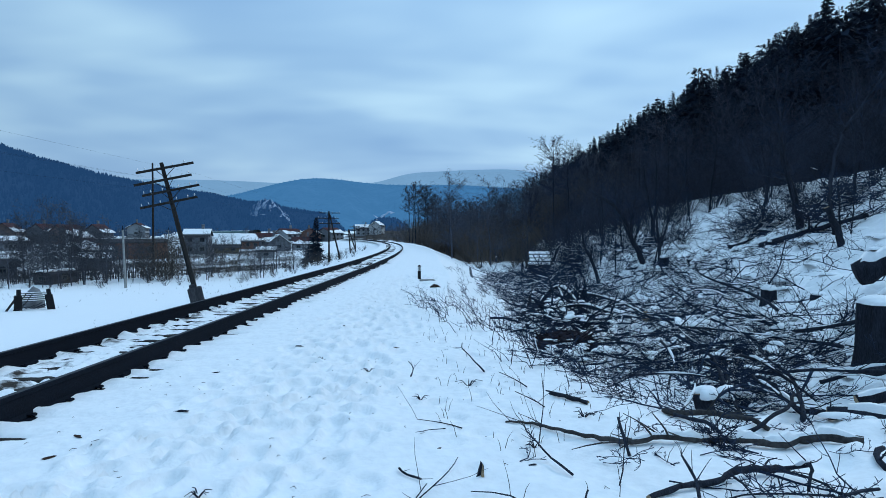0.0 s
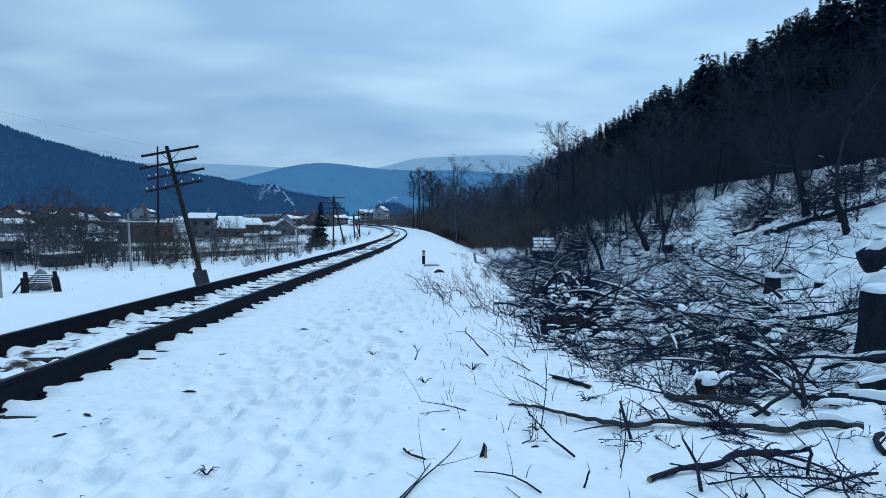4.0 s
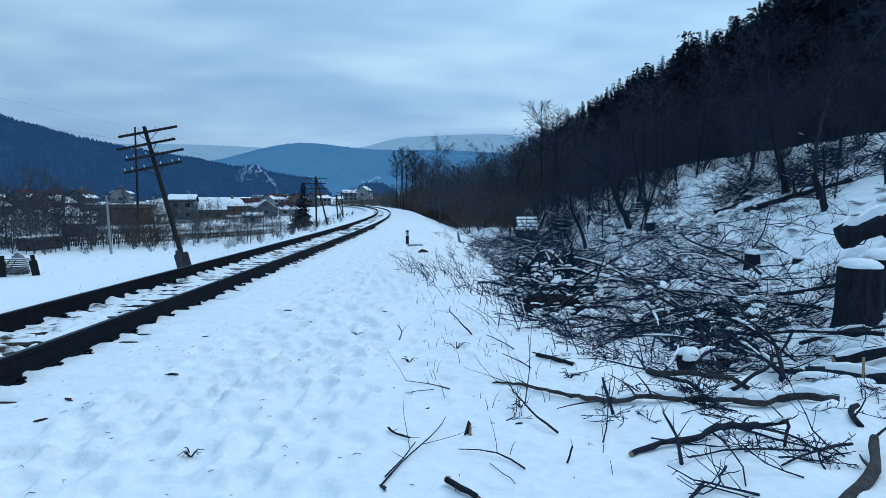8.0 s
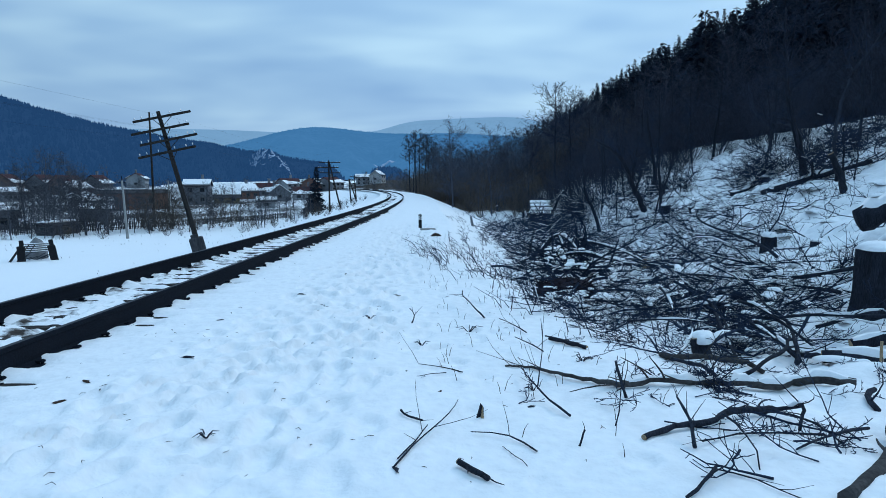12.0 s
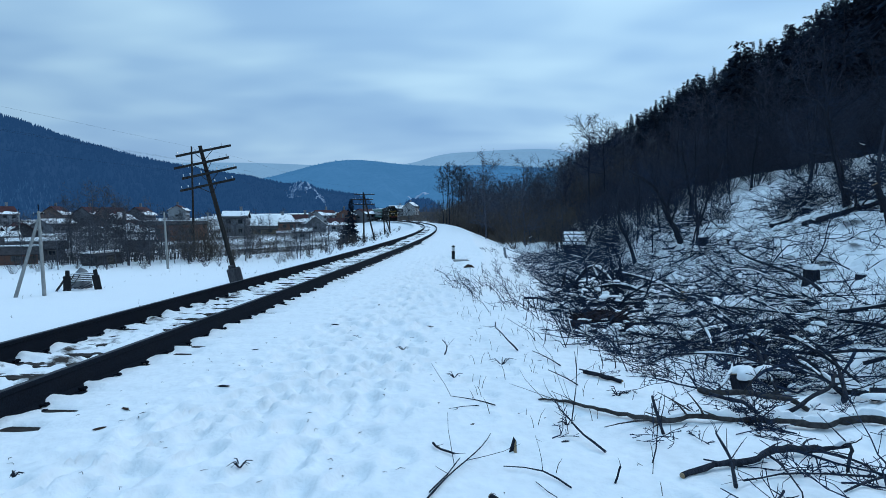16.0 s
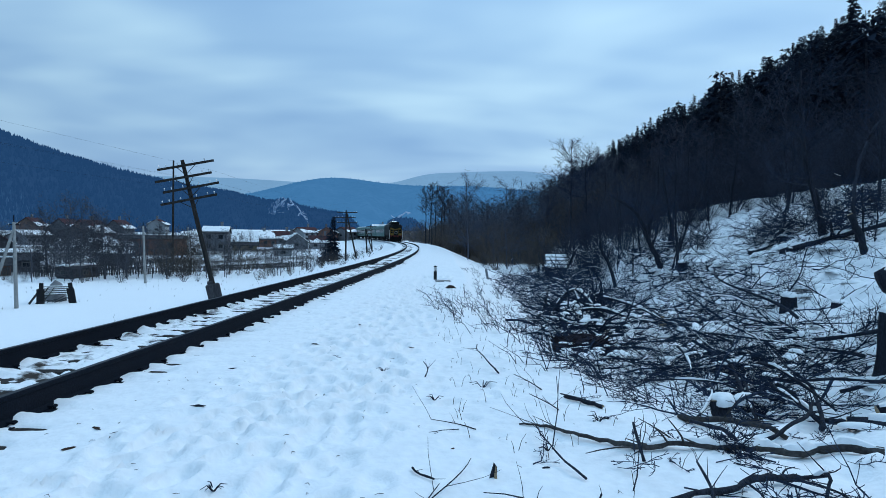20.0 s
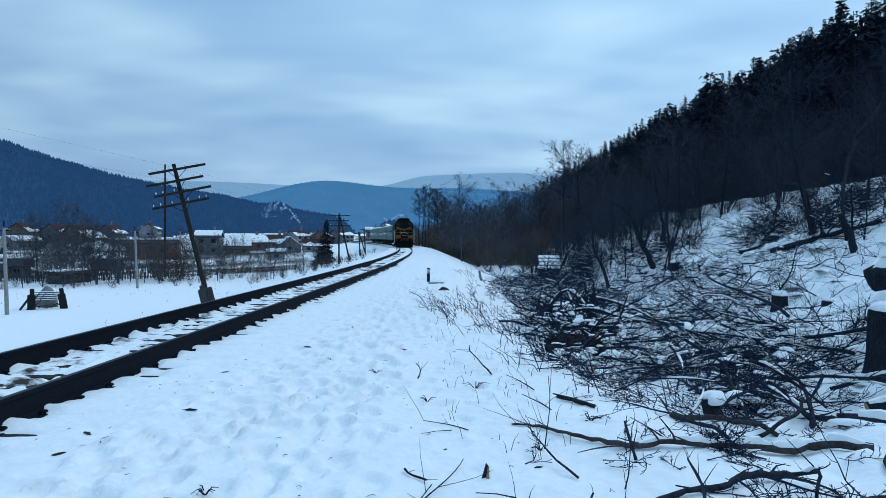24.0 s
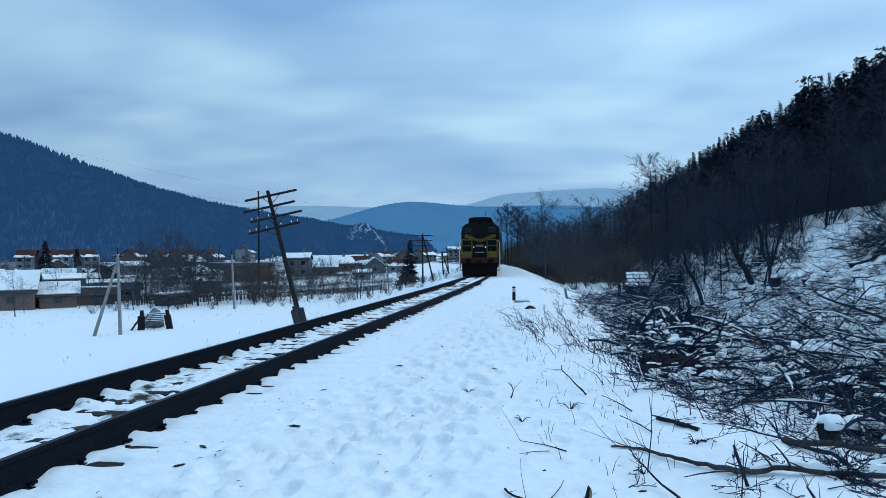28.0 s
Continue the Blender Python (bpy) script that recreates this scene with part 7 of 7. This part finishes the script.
standing_tree(9.95, 18.3, [([(0, 0, -.2), (-.10, 0, .6), (-.33, 0, 1.42), (-.45, .1, 2.0), (-.55, .2, 3.0), (-.65, .2, 3.9), (-.6, .3, 4.9)], 0.112, 0.022, False), ([(-.15, 0, .7), (-.45, -.2, 1.6), (-.75, -.3, 2.6), (-.8, -.3, 3.6)], 0.035, 0.012, False)], "crooked leafless tree standing on the cleared slope", 401, 9)
standing_tree(9.08, 14.94, [([(0, 0, -.2), (-.10, 0, .25), (-.38, 0, .82)], 0.085, 0.070, True), ([(-.12, .1, .2), (-.24, .1, .9), (-.22, .1, 1.6), (0, .1, 2.5), (.45, .1, 3.2), (.95, .1, 3.9), (1.5, .2, 4.6)], 0.048, 0.022, False), ([(.05, .1, -.1), (.02, .2, .9), (.0, .2, 1.5)], 0.028, 0.014, False), ([(.45, .5, -.1), (.55, .5, .6), (.5, .5, 1.3)], 0.022, 0.012, False)], "forked leafless tree with a broken stem on the slope", 402, 8)
standing_tree(8.11, 27.1, [([(0, 0, -.2), (-.25, 0, .5), (-.62, 0, 1.15), (-1.0, 0, 2.1), (-1.5, 0, 2.6), (-2.2, .2, 3.1)], 0.13, 0.05, False), ([(-.6, 0, 1.1), (-.5, .2, 2.0), (-.2, .3, 3.4)], 0.06, 0.02, False)], "dark tree bending far over at the foot of the slope", 403, 9)
standing_tree(8.24, 25.6, [([(0, 0, -.2), (.02, 0, .7), (-.10, 0, 1.5), (-.05, .1, 2.6)], 0.075, 0.025, False), ([(.1, .1, .6), (.45, .1, 1.8), (.85, .1, 2.7), (1.15, .2, 3.5)], 0.04, 0.02, False)], "dark leafless tree with a leaning limb on the slope's foot", 404, 7)
standing_tree(7.2, 31.5, [([(0, 0, -.2), (-.3, 0, .9), (-.8, 0, 2.0), (-.9, 0, 3.6)], 0.10, 0.03, False)], "dark crooked tree among the brush heaps", 405, 8)
standing_tree(9.2, 30.0, [([(0, 0, -.2), (.15, 0, 1.0), (-.1, 0, 2.4), (-.3, 0, 3.8)], 0.08, 0.03, False)], "dark leafless tree at the foot of the slope", 406, 8)
standing_tree(10.2, 14.6, [([(0, 0, -.2), (.05, 0, .8), (.25, 0, 1.8), (.2, 0, 3.2)], 0.035, 0.015, False), ([(.3, .2, -.1), (.5, .2, .7), (.75, .2, 1.3)], 0.022, 0.010, False)], "thin leafless tree on the slope", 407, 6)
plant(saplings, [(8.1, 25.9, 0.6), (11.5, 16.5, 0.9), (12.3, 15.8, 0.8), (10.9, 14.2, 0.55), (10.8, 22.5, .6), (12.5, 20, .9), (8.8, 33, .85), (7.6, 30, .6), (8.3, 36, .9), (7.4, 40, .8), (9.6, 41, 1.0), (11, 35, 1.0), (13.5, 18.2, .9)], 301)
dark_scrub = [tree_kind("dark_shrub", bush_shapes(4.2, 320 + i, 30, 8), DARK_TWIG, DARK_TWIG, "dark leafless shrub at the wood's edge", "shrub", "dark shrubs") for i in range(3)]
wood_edge = lambda x, y: 14.2 - 0.1 * (y - 24) * (y < 40) - 3.5 * (y > 40) < x < 25
plant(dark_scrub, scatter(170, 321, 9, 26, 14, 75, wood_edge, 1.4), 322, (0.6, 1.2))
plant(dark_scrub, scatter(46, 323, 5.5, 13, 36, 70, lambda x, y: x > 9.0 - 0.04 * y, 1.6), 324, (0.5, 0.9))

plant(dark_scrub, scatter(18, 325, 8.5, 14, 16, 36, None, 1.3), 326, (0.3, 0.55))

# the board hut in the ditch
hut = empty("board_hut", pose(6.05, 45, ground(6.05, 45) - 0.25, 0, 0, -8), "low board hut with a sloping snowy roof among the brush", "hut")
for s in (-1, 1):
    part("side_wall", Shape().sheet([(s * 0.72, -0.7, 0.0), (s * 0.72, 0.8, 0.0), (s * 0.72, 0.8, 1.85), (s * 0.72, -0.7, 1.05)], 0.05), DARK_BOARD, hut)
part("back_wall", Shape().box(0, 0.83, 0.9, 1.5, 0.05, 1.9), DARK_BOARD, hut)
part("front_wall", Shape().box(0, -0.62, 0.5, 1.4, 0.05, 1.0), DARK_BOARD, hut)
for k in range(4):
    board = part("roof_board", Shape().box(rnd.uniform(-.04, .04), -0.62 + 0.46 * k, 1.16 + 0.235 * k, 1.72, 0.44, 0.05, turn=Matrix.Rotation(0.47, 3, "X"), bevel=0.01), DARK_BOARD, hut)
    part("roof_snow", Shape().box(rnd.uniform(-.08, .08), -0.60 + 0.46 * k, 1.225 + 0.235 * k, rnd.uniform(1.45, 1.66), 0.36, 0.08, turn=Matrix.Rotation(0.47, 3, "X"), bevel=0.035), SNOW, board)
part("post", Shape().tube([(-1.25, -0.8, -0.3), (-1.2, -0.8, 1.2)], 0.09, 8), BARK, hut)
branch(6.9, 44.3, 1.1, 7.7, 43.6, 2.1, 0.10, 0.06, "snowy limb leaning by the hut", 0.1, 0.05, 5, 0.9, False, 63, None, "branch", 0.6)
thing("leaning_board", Shape().box(0, 0, 0.26, 0.12, 0.04, 0.66, bevel=0.01), PLASTER, pose(0.9, 33.5, ground(0.9, 33.5), 6, -12, 10), "pale board leaning in the brush", "board")

# ---------------------------------------------------------------- the train
LOCO_DARK = material("dark_green_loco_paint", (0.007, 0.009, 0.010), 0.65, 0, 0.35, 0.8, 12, 0.1, 0.003, tint=(0.012, 0.014, 0.014))
LOCO_YELLOW = material("yellow_loco_paint", (0.155, 0.098, 0.024), 0.6, 0, 0.25, 1.2, 14, 0.1, 0.003)
LOCO_RED = material("dull_red_loco_paint", (0.075, 0.018, 0.018), 0.65, 0, 0.3, 1.2, 14, 0.1, 0.003)
UNDER = material("sooty_underframe", (0.008, 0.008, 0.008), 0.85, 0, 0.4, 2, 20, 0.3, 0.01)
COACH = material("teal_green_coach_paint", (0.10, 0.19, 0.18), 0.5, 0, 0.25, 0.6, 9, 0.05, 0.003)
COACH_PALE = material("pale_coach_band", (0.23, 0.27, 0.28), 0.5, 0, 0.2, 0.6, 9, 0.05, 0.003)
LAMP = material("lit_headlamp", (0.8, 0.8, 0.75), 0.3, 0, 0.05, 5, 20, 0, emit=(1.0, 0.95, 0.85, 0.35))


def body_form(half, low, high, roof, round_by=0.55, n=6):
    """Cross-section of a vehicle body: upright sides and a rounded roof, as (x, z)."""
    pts = [(-half, low), (half, low), (half, high)]
    for i in range(1, n):
        a = i / n * math.pi
        pts.append((half * math.cos(a), high + (roof - high) * math.sin(a) ** round_by))
    pts.append((-half, high))
    return pts


def extrude(form, y0, y1, bulge=0.0):
    s = Shape()
    k = len(form)
    v = [(x, y0, z) for x, z in form] + [(x, y1, z) for x, z in form]
    f = [tuple(range(k)), tuple(reversed(range(k, 2 * k)))] + [(i, i + k, (i + 1) % k + k, (i + 1) % k) for i in range(k)]
    return s.add(v, f)


def bogie(parent, y, wheels, wheelbase):
    b = Shape()
    b.box(0, y, 0.72, 2.3, wheelbase * (wheels - 1) + 1.3, 0.32, bevel=0.04)
    for s in (-1, 1):
        b.box(s * 1.12, y, 0.62, 0.14, wheelbase * (wheels - 1) + 1.1, 0.26, bevel=0.03)
    bo = part("bogie", b, UNDER, parent)
    for i in range(wheels):
        w = Shape()
        yy = y + (i - (wheels - 1) / 2) * wheelbase
        for s in (-1, 1):
            w.tube([(s * 0.72, yy, 0.50), (s * 0.86, yy, 0.50)], 0.50, 20)
            w.tube([(s * 0.70, yy, 0.50), (s * 0.735, yy, 0.50)], 0.53, 20)
        w.tube([(-0.8, yy, 0.50), (0.8, yy, 0.50)], 0.08, 8)
        part("wheelset", w, UNDER, bo)


def bars_frame(u0, u1, z0, z1, y, r=0.028):
    s = Shape()
    for u in (u0, u1):
        s.tube([(u, y, z0), (u, y, z1)], r, 6)
    s.tube([(u0, y, z1), (u1, y, z1)], r, 6)
    s.tube([(u0, y, (z0 + z1) / 2), (u1, y, (z0 + z1) / 2)], r * 0.7, 6)
    return s


def locomotive():
    """Nose towards -y, rails at z = 0. Hood in front, platform with handrails, tall cab and long hood behind."""
    ob = empty("locomotive", None, "dark diesel locomotive with yellow and red painted front", "locomotive")
    part("frame", Shape().box(0, 8.9, 1.18, 2.9, 16.2, 0.34, bevel=0.04), UNDER, ob)
    part("body", extrude(body_form(1.56, 1.35, 3.45, 4.34, 0.62, 10), 1.9, 16.6), LOCO_DARK, ob)
    hood = part("hood", extrude(body_form(0.86, 1.35, 2.35, 2.58, 0.6, 8), 0.65, 1.95), LOCO_DARK, ob)
    roofbox = part("roof_box", extrude(body_form(0.96, 4.1, 4.55, 4.72, 0.5, 6), 2.2, 9.5), UNDER, ob)
    # the front: yellow chevron over the cab's face, two dark windows, lower yellow panels
    y = 1.86
    for s in (-1, 1):
        chev = Shape().sheet([(s * 1.30, y, 3.02), (s * 0.50, y, 2.78), (0, y, 2.60), (0, y, 2.90), (s * 0.45, y, 3.02), (s * 0.80, y, 3.20), (s * 1.22, y, 3.32)][:: s], 0.03)
        part("chevron", chev, LOCO_YELLOW, ob, "yellow painted chevron")
        win = part("cab_window", Shape().box(s * 0.98, y - 0.01, 3.62, 0.62, 0.05, 0.42, bevel=0.02), PANE, ob)
        part("side_panel", Shape().box(s * 1.00, 0.44, 1.62, 0.84, 0.06, 0.50, bevel=0.02), LOCO_YELLOW, ob, "yellow lower front panel")
        fr = bars_frame(s * 0.60, s * 1.40, 1.85, 2.80, 0.42, 0.045)
        fr.tube([(s * 1.40, 0.42, 2.80), (s * 1.52, 0.42, 1.5)], 0.035, 6)
        part("handrail", fr, LOCO_YELLOW, ob, "yellow front handrail")
        part("side_rail", Shape().tube([(s * 1.50, 0.42, 2.65), (s * 1.52, 1.9, 2.65)], 0.03, 6), LOCO_YELLOW, ob)
        part("grab_rail", Shape().tube([(s * 1.60, 0.60, 0.55), (s * 1.60, 0.60, 2.55), (s * 1.45, 0.60, 2.75)], 0.035, 6), WHITE_PAINT, ob, "white painted grab rail")
        lamp = part("lamp_housing", Shape().tube([(s * 0.48, 0.60, 2.22), (s * 0.48, 0.74, 2.22)], 0.13, 12), UNDER, hood)
        part("headlamp", Shape().tube([(s * 0.48, 0.575, 2.22), (s * 0.48, 0.60, 2.22)], 0.06, 12), LAMP, lamp, "small lit headlamp")
        buf = part("buffer", Shape().tube([(s * 0.88, 0.05, 1.06), (s * 0.88, 0.45, 1.06)], 0.10, 10), UNDER, ob)
        part("buffer_head", Shape().tube([(s * 0.88, -0.02, 1.06), (s * 0.88, 0.05, 1.06)], 0.24, 14), UNDER, buf)
        step = Shape()
        for k in range(3):
            step.box(s * 1.38, 0.75, 0.35 + 0.3 * k, 0.34, 0.4, 0.04)
        step.box(s * 1.53, 0.75, 0.75, 0.04, 0.42, 0.9)
        part("step", step, UNDER, ob)
    part("number_plate", Shape().box(0, 0.62, 2.30, 0.70, 0.03, 0.30, bevel=0.01), UNDER, hood)
    fig = Shape()
    for k in range(4):
        fig.box(-0.24 + 0.16 * k, 0.595, 2.32, 0.11, 0.02, 0.18)
    part("figures", fig, CONCRETE, hood, "unreadable white figures")
    part("white_strip", Shape().box(0, 0.40, 1.80, 0.74, 0.04, 0.07), CONCRETE, ob, "grey-white strip above the buffer beam")
    part("buffer_beam", Shape().box(0, 0.46, 1.16, 2.95, 0.14, 0.46, bevel=0.03), LOCO_RED, ob, "dull red buffer beam")
    plough = Shape().sheet([(-1.35, 0.25, -0.12), (1.35, 0.25, -0.12), (1.45, 0.5, 0.93), (-1.45, 0.5, 0.93)], 0.06)
    part("plough", plough, UNDER, ob)
    part("coupler", Shape().box(0, 0.15, 0.98, 0.34, 0.55, 0.34, bevel=0.06), UNDER, ob)
    part("cab_lamp", Shape().tube([(0, 1.80, 4.18), (0, 1.92, 4.18)], 0.15, 12), UNDER, ob)
    part("horn", Shape().tube([(0.45, 2.6, 4.8), (0.45, 2.6, 5.2)], 0.03, 6), UNDER, ob)
    part("fuel_tank", Shape().box(0, 8.6, 0.72, 2.4, 3.4, 0.7, bevel=0.1), UNDER, ob)
    for s in (-1, 1):
        for k in range(6):
            part("side_door", Shape().box(s * 1.51, 5.0 + 1.8 * k, 2.5, 0.04, 1.5, 1.7, bevel=0.01), LOCO_DARK, ob)
        part("side_stripe", Shape().box(s * 1.515, 9.2, 1.55, 0.03, 14.4, 0.22), LOCO_YELLOW, ob, "yellow side stripe")
        part("cab_side_window", Shape().box(s * 1.51, 3.0, 3.1, 0.04, 1.3, 0.7, bevel=0.02), PANE, ob)
    bogie(ob, 4.0, 3, 1.85)
    bogie(ob, 13.2, 3, 1.85)
    return ob


def coach():
    ob = empty("passenger_coach", None, "teal green passenger coach with a pale band", "railway coach", "coaches of the train")
    L = 23.6
    part("body", extrude(body_form(1.53, 1.05, 3.30, 4.20, 0.6, 10), 0.2, L), COACH, ob)
    part("underframe", Shape().box(0, L / 2, 0.95, 2.7, L - 0.4, 0.25, bevel=0.03), UNDER, ob)
    part("battery_box", Shape().box(0, L / 2, 0.62, 2.3, 4.5, 0.5, bevel=0.05), UNDER, ob)
    for s in (-1, 1):
        part("band", Shape().box(s * 1.535, L / 2, 2.50, 0.02, L - 0.5, 1.05), COACH_PALE, ob, "pale band along the windows")
        for k in range(9):
            w = part("window", Shape().box(s * 1.545, 3.0 + 2.2 * k, 2.55, 0.03, 1.25, 0.85, bevel=0.01), FRAME_WHITE, ob)
            part("pane", Shape().box(s * 1.56, 3.0 + 2.2 * k, 2.55, 0.03, 1.13, 0.73), PANE, w)
        for yy in (0.9, L - 0.7):
            part("door", Shape().box(s * 1.54, yy, 2.2, 0.04, 0.8, 2.0, bevel=0.02), COACH, ob)
    part("gangway", Shape().box(0, 0.05, 2.3, 1.3, 0.5, 2.2, bevel=0.1), UNDER, ob)
    part("roof_snow", extrude([(-1.1, 3.98), (1.1, 3.98), (0.6, 4.24), (0, 4.30), (-0.6, 4.24)], 0.3, L - 0.1), SNOW, ob, "dusting of snow on the roof")
    bogie(ob, 3.6, 2, 2.4)
    bogie(ob, L - 3.4, 2, 2.4)
    return ob


loco = locomotive()
first_coach = coach()
coaches = [first_coach] + [copy_thing(first_coach, Matrix.Identity(4)) for _ in range(2)]


def on_track(s, length):
    """The pose of a vehicle whose nose stands s metres up the line, both ends over the rails."""
    a, b = along(s + length * 0.2)[0], along(s + length * 0.8)[0]
    way = (b - a).normalized()
    at = (a + b) / 2 - way * length / 2
    return pose(at.x, at.y, 0.0, 0, 0, math.degrees(math.atan2(-way.x, way.y)))


def nose(t):
    """How far up the line the locomotive's nose is: it comes on at a steady pace."""
    return 49.4 + 13.1 * (28.0 - t)


def motions():
    walk(loco, [(t, on_track(nose(t), 17.2)) for t in range(0, 29)])
    for i, c in enumerate(coaches):
        walk(c, [(t, on_track(nose(t) + 17.6 + 24.3 * i, 23.8)) for t in range(0, 29)])


motions()
